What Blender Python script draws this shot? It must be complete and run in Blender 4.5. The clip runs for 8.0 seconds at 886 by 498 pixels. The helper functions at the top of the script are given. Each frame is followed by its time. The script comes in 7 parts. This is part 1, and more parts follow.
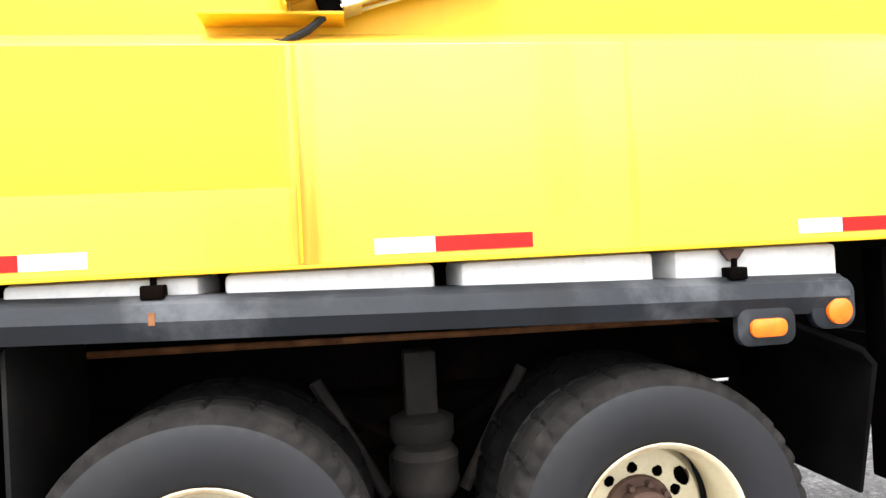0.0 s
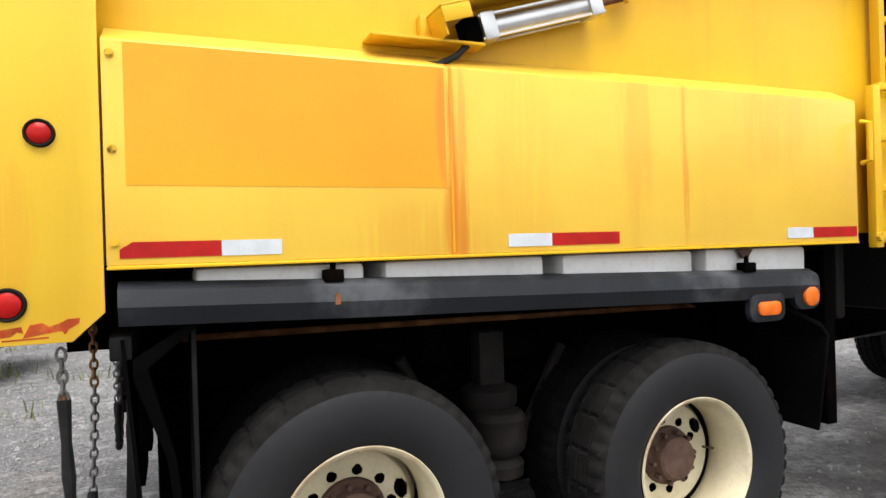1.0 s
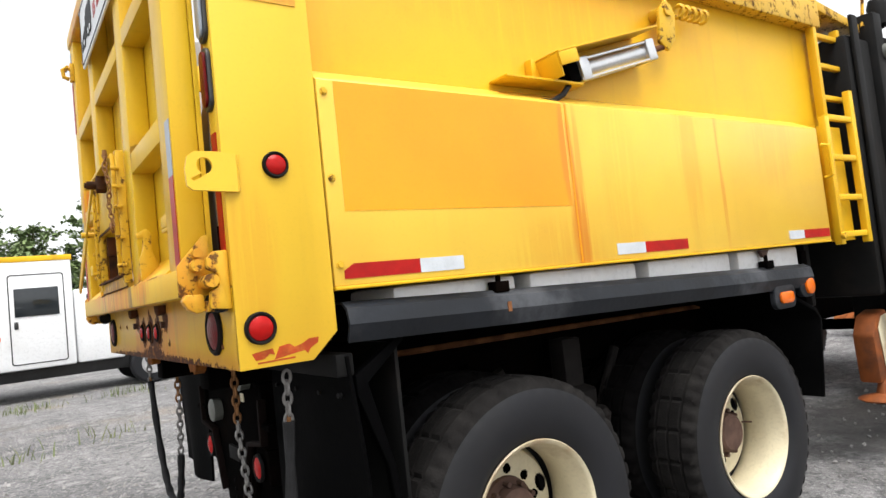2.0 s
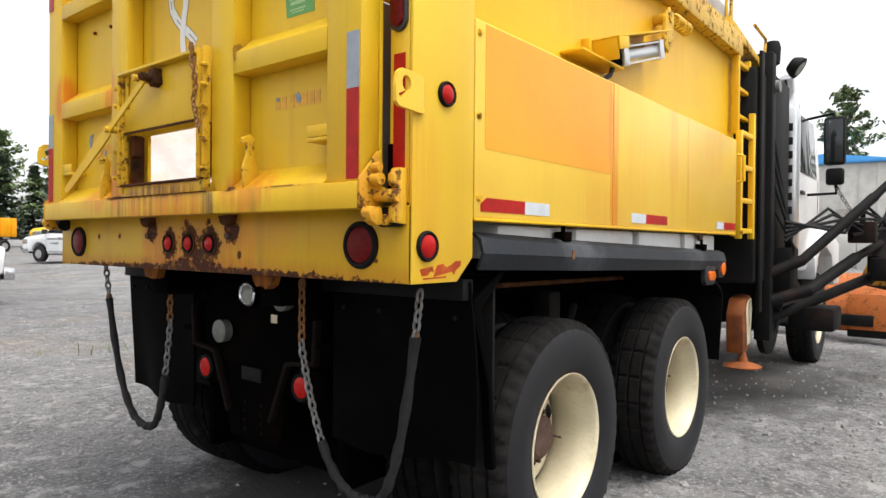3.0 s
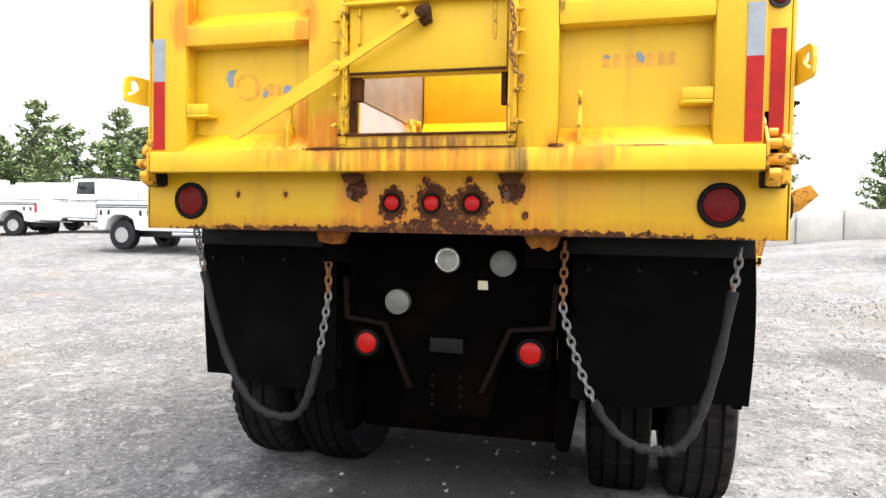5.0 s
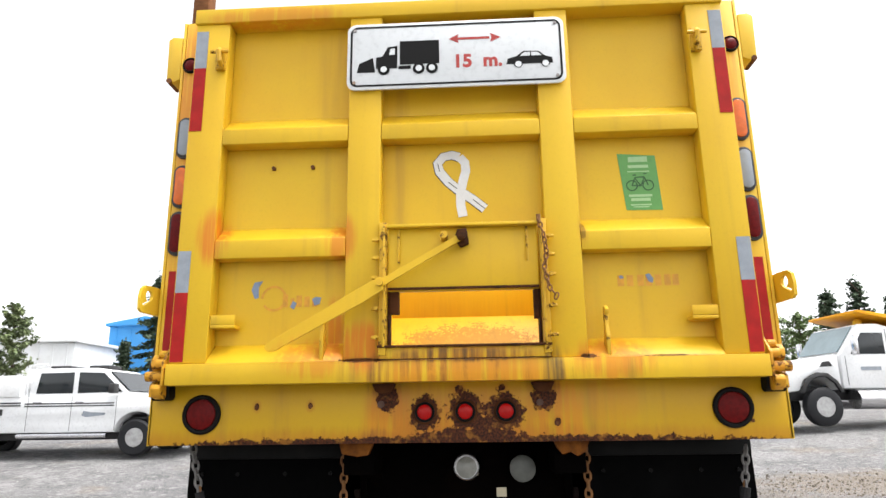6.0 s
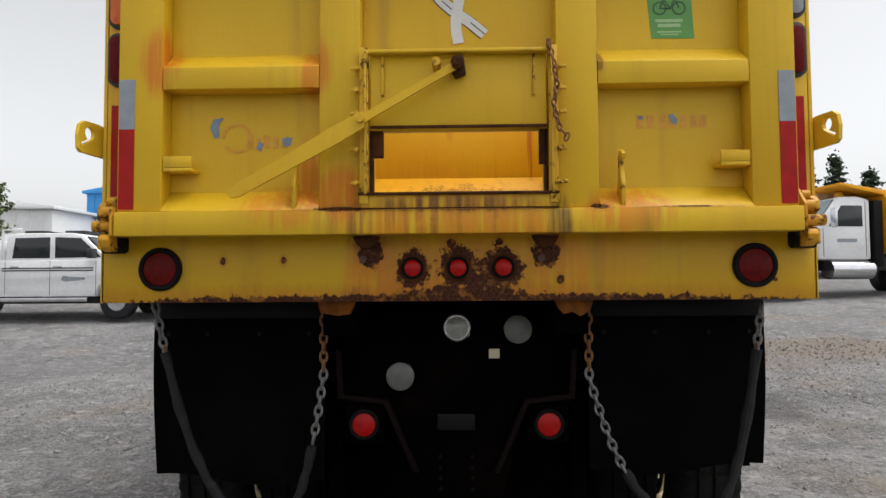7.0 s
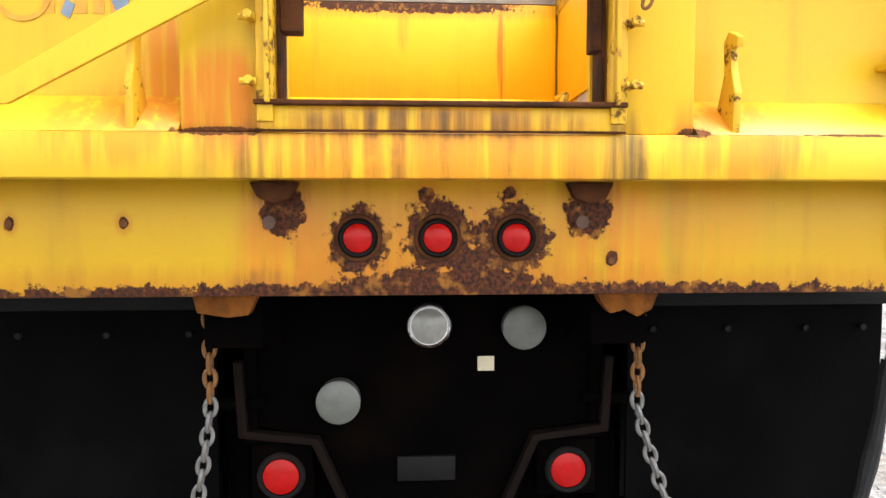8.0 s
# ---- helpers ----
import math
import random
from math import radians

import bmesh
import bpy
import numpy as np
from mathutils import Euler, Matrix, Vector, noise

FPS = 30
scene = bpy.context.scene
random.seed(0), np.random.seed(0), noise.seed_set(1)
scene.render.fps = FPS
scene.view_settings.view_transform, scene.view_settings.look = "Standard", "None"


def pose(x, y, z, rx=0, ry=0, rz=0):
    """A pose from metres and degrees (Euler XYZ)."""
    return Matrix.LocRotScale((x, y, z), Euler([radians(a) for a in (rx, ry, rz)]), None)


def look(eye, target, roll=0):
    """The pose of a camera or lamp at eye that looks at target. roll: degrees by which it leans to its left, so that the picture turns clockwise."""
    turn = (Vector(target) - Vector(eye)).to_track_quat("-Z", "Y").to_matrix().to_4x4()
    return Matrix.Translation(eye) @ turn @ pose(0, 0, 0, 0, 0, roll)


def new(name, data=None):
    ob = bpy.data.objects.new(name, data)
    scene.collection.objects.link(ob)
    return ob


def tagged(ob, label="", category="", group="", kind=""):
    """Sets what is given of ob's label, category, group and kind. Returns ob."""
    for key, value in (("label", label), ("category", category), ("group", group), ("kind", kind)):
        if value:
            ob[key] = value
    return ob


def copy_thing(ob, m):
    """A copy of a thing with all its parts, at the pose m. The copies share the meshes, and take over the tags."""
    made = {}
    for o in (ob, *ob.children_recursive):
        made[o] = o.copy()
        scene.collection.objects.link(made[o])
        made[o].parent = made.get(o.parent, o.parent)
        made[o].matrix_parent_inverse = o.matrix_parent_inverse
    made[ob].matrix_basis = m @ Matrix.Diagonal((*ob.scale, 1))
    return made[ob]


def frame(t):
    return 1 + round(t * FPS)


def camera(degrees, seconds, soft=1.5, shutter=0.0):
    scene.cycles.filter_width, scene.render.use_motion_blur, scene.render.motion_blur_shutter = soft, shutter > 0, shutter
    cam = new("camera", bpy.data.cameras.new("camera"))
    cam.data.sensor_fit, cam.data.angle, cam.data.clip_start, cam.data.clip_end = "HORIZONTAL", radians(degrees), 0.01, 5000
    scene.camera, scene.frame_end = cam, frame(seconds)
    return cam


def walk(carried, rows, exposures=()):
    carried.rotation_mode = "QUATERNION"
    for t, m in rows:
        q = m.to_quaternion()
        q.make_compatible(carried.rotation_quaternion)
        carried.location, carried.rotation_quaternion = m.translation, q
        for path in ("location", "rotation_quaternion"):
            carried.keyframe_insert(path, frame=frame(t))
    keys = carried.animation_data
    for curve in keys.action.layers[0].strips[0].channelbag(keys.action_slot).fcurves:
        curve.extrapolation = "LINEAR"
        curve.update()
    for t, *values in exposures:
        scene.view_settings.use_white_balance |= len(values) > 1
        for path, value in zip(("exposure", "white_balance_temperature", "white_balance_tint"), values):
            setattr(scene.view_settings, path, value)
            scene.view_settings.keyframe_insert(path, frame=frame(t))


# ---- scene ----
cam = camera(68.1, 8.0)
PATH = [
    (0, (1.496, -3.114, 1.406), (1.784, -1.135, 1.422), -2.9),
    (0.5, (1.017, -3.208, 1.359), (1.635, -1.311, 1.501), -1.1),
    (1, (0.481, -3.248, 1.42), (1.239, -1.398, 1.415), -1.7),
    (1.5, (-0.043, -3.176, 1.378), (0.831, -1.377, 1.394), -3.6),
    (1.7, (-0.245, -3.106, 1.373), (0.743, -1.368, 1.451), -5.2),
    (2.8, (-1.259, -2.576, 1.311), (0.211, -1.222, 1.39), -1.8),
    (3, (-1.414, -2.43, 1.31), (0.15, -1.185, 1.292), 0.5),
    (3.2, (-1.593, -2.293, 1.309), (0.051, -1.153, 1.307), 0.1),
    (3.5, (-1.789, -2.067, 1.302), (-0.074, -1.038, 1.259), -0.1),
    (4, (-2.053, -1.588, 1.262), (-0.251, -0.724, 1.175), -2.5),
    (4.2, (-2.138, -1.405, 1.263), (-0.315, -0.593, 1.142), -1.4),
    (5.3, (-2.338, -0.409, 1.205), (-0.366, -0.082, 1.274), 0.2),
    (5.5, (-2.394, -0.273, 1.231), (-0.418, -0.061, 1.456), -1.6),
    (6, (-2.506, -0.064, 1.298), (-0.567, 0.034, 1.782), -0.8),
    (6.4, (-2.497, -0.029, 1.294), (-0.557, 0.018, 1.776), -0.2),
    (6.5, (-2.479, -0.017, 1.292), (-0.529, 0.044, 1.732), 0.1),
    (7, (-2.176, -0.017, 1.256), (-0.179, 0.033, 1.354), -0.4),
    (7.5, (-1.723, 0.021, 1.33), (0.277, 0.037, 1.339), 0.5),
    (8, (-1.248, 0.053, 1.352), (0.745, -0.067, 1.235), -0.0),
]
EXPOSURES = [(0.0, 2.55), (0.3, 1.7), (0.5, 1.4), (0.7, 1.27), (1.0, 1.26), (1.5, 1.34), (3.0, 1.15), (3.2, 1.42), (3.5, 1.33), (4.2, 1.5), (5.3, 2.2), (5.6, 1.85), (6.0, 1.55), (6.5, 1.08), (7.0, 0.62), (7.4, 1.25), (7.7, 1.85), (8.0, 2.3)]
walk(cam, [(t, look(eye, target, roll)) for t, eye, target, roll in PATH], EXPOSURES)
SKY, SUN = 0.14, 1.5

# ---------------------------------------------------------------- light
world = bpy.data.worlds.new("overcast_sky")
scene.world = world
world.use_nodes = True
wn, wl = world.node_tree.nodes, world.node_tree.links
wn.clear()
sky = wn.new("ShaderNodeTexSky")
sky.sky_type = "NISHITA"
sky.sun_disc = False
sky.sun_elevation = radians(70)
sky.sun_rotation = radians(200)
sky.air_density, sky.dust_density = 1.0, 3.0
soften = wn.new("ShaderNodeHueSaturation")
soften.inputs["Saturation"].default_value = 0.10
soften.inputs["Value"].default_value = 1.0
bg = wn.new("ShaderNodeBackground")
bg.inputs["Strength"].default_value = SKY
wout = wn.new("ShaderNodeOutputWorld")
wl.new(sky.outputs[0], soften.inputs["Color"])
wl.new(soften.outputs[0], bg.inputs["Color"])
wl.new(bg.outputs[0], wout.inputs["Surface"])

sun = new("sun", bpy.data.lights.new("sun", "SUN"))
sun.data.energy = SUN
sun.data.angle = radians(40)
sun.data.color = (1.0, 0.97, 0.92)
sun.matrix_world = look((0.3, -7.5, 18.0), (0, 0, 0))


# ---------------------------------------------------------------- mesh helpers
def box(x0, x1, y0, y1, z0, z1, bev=0.004):
    bm = bmesh.new()
    bmesh.ops.create_cube(bm, size=1.0)
    for v in bm.verts:
        v.co = Vector(((x0 + x1) / 2 + v.co.x * (x1 - x0), (y0 + y1) / 2 + v.co.y * (y1 - y0), (z0 + z1) / 2 + v.co.z * (z1 - z0)))
    if bev > 0:
        bev = min(bev, abs(x1 - x0) * 0.4, abs(y1 - y0) * 0.4, abs(z1 - z0) * 0.4)
        bmesh.ops.bevel(bm, geom=bm.edges[:], offset=bev, segments=2, affect="EDGES", profile=0.5)
    return bm


def join(first, *rest):
    for other in rest:
        me = bpy.data.meshes.new("tmp")
        other.to_mesh(me)
        other.free()
        first.from_mesh(me)
        bpy.data.meshes.remove(me)
    return first


def moved(bm, m):
    bm.transform(m)
    return bm


def rod(p0, p1, r, n=12, r2=None):
    p0, p1 = Vector(p0), Vector(p1)
    bm = bmesh.new()
    bmesh.ops.create_cone(bm, cap_ends=True, segments=n, radius1=r, radius2=r if r2 is None else r2, depth=(p1 - p0).length)
    bm.transform(Matrix.Translation((p0 + p1) / 2) @ (p1 - p0).to_track_quat("Z", "Y").to_matrix().to_4x4())
    return bm


def tube(points, r, n=10):
    """A round bar along a line of points, with capped ends; r may be one radius or one for each point."""
    pts = [Vector(p) for p in points]
    rs = r if isinstance(r, (list, tuple)) else [r] * len(pts)
    bm = bmesh.new()
    rings = []
    side = None
    for i, p in enumerate(pts):
        d = (pts[min(i + 1, len(pts) - 1)] - pts[max(i - 1, 0)]).normalized()
        if side is None:
            side = d.orthogonal().normalized()
        side = (side - d * side.dot(d)).normalized()
        up = d.cross(side)
        rings.append([bm.verts.new(p + rs[i] * (math.cos(a) * side + math.sin(a) * up)) for a in (2 * math.pi * k / n for k in range(n))])
    for a, b in zip(rings, rings[1:]):
        for k in range(n):
            bm.faces.new((a[k], a[(k + 1) % n], b[(k + 1) % n], b[k]))
    bm.faces.new(rings[0][::-1])
    bm.faces.new(rings[-1])
    return bm


def prism(poly, axis, a0, a1, bev=0.0):
    """A polygon pushed along an axis: (y, z) for x, (x, z) for y, (x, y) for z."""
    place = {"x": lambda u, v, a: (a, u, v), "y": lambda u, v, a: (u, a, v), "z": lambda u, v, a: (u, v, a)}[axis]
    bm = bmesh.new()
    lo = [bm.verts.new(place(u, v, a0)) for u, v in poly]
    hi = [bm.verts.new(place(u, v, a1)) for u, v in poly]
    n = len(poly)
    bm.faces.new(lo)
    bm.faces.new(hi[::-1])
    for i in range(n):
        bm.faces.new((lo[i], hi[i], hi[(i + 1) % n], lo[(i + 1) % n]))
    bmesh.ops.recalc_face_normals(bm, faces=bm.faces[:])
    if bev > 0:
        bmesh.ops.bevel(bm, geom=bm.edges[:], offset=bev, segments=2, affect="EDGES", profile=0.5, clamp_overlap=True)
    return bm


def lathe(profile, at, axis="y", n=48, closed=False):
    """Turns a profile of (radius, along) about an axis through the point at."""
    bm = bmesh.new()
    rings = []
    for r, a in profile:
        ring = []
        for k in range(n):
            c, s = math.cos(2 * math.pi * k / n) * r, math.sin(2 * math.pi * k / n) * r
            co = {"x": (a, c, s), "y": (c, a, s), "z": (c, s, a)}[axis]
            ring.append(bm.verts.new(Vector(at) + Vector(co)))
        rings.append(ring)
    pairs = list(zip(rings, rings[1:])) + ([(rings[-1], rings[0])] if closed else [])
    for a, b in pairs:
        for k in range(n):
            bm.faces.new((a[k], a[(k + 1) % n], b[(k + 1) % n], b[k]))
    if not closed:
        for ring in (rings[0], rings[-1]):
            bm.faces.new(ring)
    bmesh.ops.recalc_face_normals(bm, faces=bm.faces[:])
    return bm


def rounded(w, h, r, n=5):
    """The outline of a rectangle with round corners, about (0, 0)."""
    out = []
    for cx, cy, a0 in ((w / 2 - r, h / 2 - r, 0), (-w / 2 + r, h / 2 - r, 90), (-w / 2 + r, -h / 2 + r, 180), (w / 2 - r, -h / 2 + r, 270)):
        for k in range(n + 1):
            a = radians(a0 + 90 * k / n)
            out.append((cx + r * math.cos(a), cy + r * math.sin(a)))
    return out


def shifted(poly, u, v):
    return [(a + u, b + v) for a, b in poly]


def part(name, bm, material, parent, label="", smooth=True):
    me = bpy.data.meshes.new(name)
    bmesh.ops.recalc_face_normals(bm, faces=bm.faces[:])
    bm.to_mesh(me)
    bm.free()
    me.materials.append(material)
    if smooth:
        me.shade_smooth()
        me.set_sharp_from_angle(angle=radians(35))
    ob = new(name, me)
    ob.parent = parent
    if label:
        ob["label"] = label
    return ob


def again(ob, m, parent=None):
    """One more object on the same mesh, for alike parts."""
    twin = new(ob.name.split(".")[0], ob.data)
    twin.parent = parent or ob.parent
    twin.matrix_basis = m
    if "label" in ob:
        twin["label"] = ob["label"]
    return twin


def thing(name, label, category, group="", kind="", at=(0, 0, 0)):
    ob = new(name)
    ob.location = at
    ob.empty_display_size = 0.2
    return tagged(ob, label, category, group, kind)


def solo(name, bm, material, label, category, group="", kind="", smooth=True):
    ob = part(name, bm, material, None, "", smooth)
    return tagged(ob, label, category, group, kind)


# ---------------------------------------------------------------- materials
class Nodes:
    """A small wrapper to write node trees shortly."""

    def __init__(self, name):
        self.mat = bpy.data.materials.new(name)
        self.mat.use_nodes = True
        self.n, self.l = self.mat.node_tree.nodes, self.mat.node_tree.links
        self.bsdf = self.n["Principled BSDF"]
        self.coord = self.n.new("ShaderNodeTexCoord").outputs["Object"]

    def plug(self, socket, value):
        if isinstance(value, bpy.types.NodeSocket):
            self.l.new(value, socket)
        elif isinstance(value, (tuple, list)) and len(value) == 3 and socket.type == "RGBA":
            socket.default_value = (*value, 1)
        else:
            socket.default_value = value

    def math(self, op, a, b=0.0, clamp=False):
        m = self.n.new("ShaderNodeMath")
        m.operation, m.use_clamp = op, clamp
        self.plug(m.inputs[0], a), self.plug(m.inputs[1], b)
        return m.outputs[0]

    def noise(self, scale, detail=4.0, rough=0.55, stretch=(1, 1, 1), shift=(0, 0, 0)):
        mp = self.n.new("ShaderNodeMapping")
        mp.inputs["Scale"].default_value = stretch
        mp.inputs["Location"].default_value = shift
        self.l.new(self.coord, mp.inputs["Vector"])
        t = self.n.new("ShaderNodeTexNoise")
        t.inputs["Scale"].default_value, t.inputs["Detail"].default_value, t.inputs["Roughness"].default_value = scale, detail, rough
        self.l.new(mp.outputs[0], t.inputs["Vector"])
        return t.outputs["Fac"]

    def ramp(self, value, lo, hi):
        m = self.n.new("ShaderNodeMapRange")
        m.interpolation_type = "SMOOTHSTEP"
        self.plug(m.inputs["Value"], value)
        m.inputs["From Min"].default_value, m.inputs["From Max"].default_value = lo, hi
        return m.outputs[0]

    def mix(self, fac, a, b):
        m = self.n.new("ShaderNodeMix")
        m.data_type = "RGBA"
        self.plug(m.inputs["Factor"], fac)
        self.plug(m.inputs[6], a), self.plug(m.inputs[7], b)
        return m.outputs[2]

    def blob(self, centre, radius):
        """1 at the centre of an ellipsoid, 0 at its skin."""
        mp = self.n.new("ShaderNodeVectorMath")
        mp.operation = "SUBTRACT"
        self.l.new(self.coord, mp.inputs[0])
        mp.inputs[1].default_value = centre
        dv = self.n.new("ShaderNodeVectorMath")
        dv.operation = "DIVIDE"
        self.l.new(mp.outputs[0], dv.inputs[0])
        dv.inputs[1].default_value = radius
        ln = self.n.new("ShaderNodeVectorMath")
        ln.operation = "LENGTH"
        self.l.new(dv.outputs[0], ln.inputs[0])
        return self.math("SUBTRACT", 1.0, ln.outputs["Value"], clamp=True)

    def bump(self, height, strength, distance=0.01):
        b = self.n.new("ShaderNodeBump")
        b.inputs["Strength"].default_value, b.inputs["Distance"].default_value = strength, distance
        self.plug(b.inputs["Height"], height)
        self.l.new(b.outputs[0], self.bsdf.inputs["Normal"])

    def done(self, colour, rough=0.5, metal=0.0, **more):
        self.plug(self.bsdf.inputs["Base Color"], colour)
        self.plug(self.bsdf.inputs["Roughness"], rough)
        self.plug(self.bsdf.inputs["Metallic"], metal)
        for key, value in more.items():
            self.plug(self.bsdf.inputs[key.replace("_", " ")], value)
        return self.mat


RUST, DARK_RUST, ORANGE_RUST = (0.12, 0.030, 0.007), (0.012, 0.005, 0.003), (0.60, 0.19, 0.012)
YELLOW = (0.70, 0.43, 0.013)


def paint(name, base=YELLOW, rust=(), streaks=(), soot=(), runs_at=(), grime=0.25, rough=0.42, chips=0.0, tone_a=DARK_RUST, tone_b=RUST, spec=0.3):
    """Sprayed paint: uneven tone, dirt that ran down, and rust blooms, orange runs and soot at their places."""
    k = Nodes(name)
    big = k.noise(1.3, 3)
    runs = k.noise(7.0, 4, 0.6, (1, 1, 0.07))
    fine = k.noise(90, 3)
    col = k.mix(k.ramp(big, 0.3, 0.75), base, [c * f for c, f in zip(base, (0.9, 0.82, 0.8))])
    col = k.mix(k.math("MULTIPLY", k.ramp(runs, 0.52, 0.8), grime), col, (0.24, 0.13, 0.03))
    col = k.mix(k.math("MULTIPLY", k.ramp(fine, 0.5, 0.8), 0.12), col, [c * 0.55 for c in base])
    ragged = k.noise(48, 8, 0.7)
    coarse = k.noise(14, 5, 0.65)
    drip = k.noise(38, 4, 0.6, (1, 1, 0.05))
    total = 0.0
    for c, r, s in streaks:
        m = k.math("MULTIPLY", k.ramp(k.math("MULTIPLY", k.ramp(k.blob(c, r), 0.0, 0.7), k.ramp(drip, 0.25, 0.62)), 0.0, 0.8), s)
        col = k.mix(m, col, ORANGE_RUST)
    thin = k.noise(26, 5, 0.7, (1, 1, 0.06), (2, 5, 0))
    for c, r, s in runs_at:
        m = k.math("MULTIPLY", k.math("MULTIPLY", k.ramp(k.blob(c, r), 0.0, 0.45), k.math("MULTIPLY", k.ramp(thin, 0.44, 0.72), k.ramp(coarse, 0.30, 0.6))), s)
        col = k.mix(m, col, (0.20, 0.075, 0.012))
    for c, r, s in soot:
        m = k.math("MULTIPLY", k.ramp(k.math("MULTIPLY", k.ramp(k.blob(c, r), 0.0, 0.6), k.ramp(drip, 0.25, 0.8)), 0.05, 0.9), s)
        col = k.mix(m, col, (0.05, 0.042, 0.022))
    for c, r, s in rust:
        halo = k.ramp(k.math("ADD", k.blob(c, [q * 1.6 for q in r]), k.math("MULTIPLY", k.math("SUBTRACT", drip, 0.5), 0.5)), 0.1, 0.6)
        col = k.mix(k.math("MULTIPLY", k.math("MULTIPLY", halo, k.ramp(k.blob(c, [q * 1.6 for q in r]), 0.0, 0.15)), 0.45 * s), col, (0.42, 0.15, 0.012))
    for c, r, s in rust:
        edge = k.math("ADD", k.blob(c, r), k.math("MULTIPLY", k.math("SUBTRACT", k.math("ADD", k.math("MULTIPLY", ragged, 0.55), k.math("MULTIPLY", coarse, 0.45)), 0.5), 1.7))
        m = k.math("MULTIPLY", k.ramp(edge, 0.34, 0.42), s)
        m = k.math("MULTIPLY", m, k.ramp(k.blob(c, r), 0.0, 0.08))
        total = k.math("MAXIMUM", total, m)
    if chips:
        total = k.math("MAXIMUM", total, k.math("MULTIPLY", k.ramp(k.math("MULTIPLY", ragged, coarse), 0.27, 0.33), chips))
    tone = k.mix(k.ramp(k.noise(120, 6, 0.65), 0.34, 0.72), tone_a, tone_b)
    tone = k.mix(k.math("MULTIPLY", k.ramp(k.noise(22, 5, 0.6, (1, 1, 1), (4, 1, 2)), 0.52, 0.66), 0.6), tone, (0.36, 0.15, 0.02))
    col = k.mix(total, col, tone)
    k.bump(k.math("ADD", k.math("MULTIPLY", total, -0.4), k.math("MULTIPLY", k.noise(35, 4), 0.4)), 0.2, 0.003)
    return k.done(col, k.math("ADD", rough, k.math("MULTIPLY", total, 0.4), clamp=True), 0.0, Specular_IOR_Level=spec)


def plain(name, base, rough=0.6, metal=0.0, spread=0.25, scale=6.0, bump=0.15, dirt=None, amount=0.4, spec=0.5):
    """A worn surface of one colour with grain, blotches and some dirt."""
    k = Nodes(name)
    lo = [c * (1 - spread) for c in base]
    col = k.mix(k.ramp(k.noise(scale, 5), 0.3, 0.7), lo, base)
    col = k.mix(k.math("MULTIPLY", k.ramp(k.noise(scale * 14, 3), 0.45, 0.8), 0.35), col, [c * 0.6 for c in base])
    if dirt:
        col = k.mix(k.math("MULTIPLY", k.ramp(k.noise(scale * 0.6, 6, 0.65, (1, 1, 1), (3, 7, 1)), 0.48, 0.72), amount), col, dirt)
    k.bump(k.noise(scale * 10, 4), bump, 0.004)
    return k.done(col, rough, metal, Specular_IOR_Level=spec)


YEL = paint("yellow_paint", chips=0.0)
YEL_GATE = paint("yellow_tailgate_paint", (0.67, 0.43, 0.016), grime=0.4, runs_at=[((-0.1, -0.01, 1.44), (0.2, 0.55, 0.14), 0.85), ((-0.1, -0.55, 1.44), (0.2, 0.25, 0.1), 0.5)],
                 rust=[((-0.1, 0.36, 1.486), (0.14, 0.12, 0.013), 0.9), ((-0.1, -0.46, 1.487), (0.14, 0.045, 0.016), 0.9), ((-0.1, -0.75, 1.485), (0.05, 0.16, 0.006), 0.9), ((-0.09, -0.47, 1.96), (0.08, 0.018, 0.07), 0.6)],
                 streaks=[((-0.1, 0.0, 1.42), (0.2, 0.5, 0.2), 0.7), ((-0.08, 0.95, 1.97), (0.1, 0.09, 0.17), 0.95), ((-0.08, 0.45, 1.95), (0.1, 0.09, 0.16), 0.8),
                          ((-0.1, 0.36, 1.53), (0.12, 0.13, 0.14), 0.95), ((-0.06, 0.48, 1.6), (0.1, 0.07, 0.2), 0.8), ((-0.1, 0.55, 1.5), (0.2, 0.2, 0.12), 0.6), ((-0.1, -0.55, 1.48), (0.2, 0.2, 0.12), 0.7), ((-0.1, 0.75, 2.92), (0.1, 0.4, 0.06), 0.6)],
                 soot=[((-0.1, 0.29, 1.42), (0.12, 0.06, 0.16), 0.8), ((-0.1, -0.33, 1.42), (0.12, 0.06, 0.16), 0.85), ((-0.1, 0.0, 1.5), (0.1, 0.42, 0.04), 0.8)])
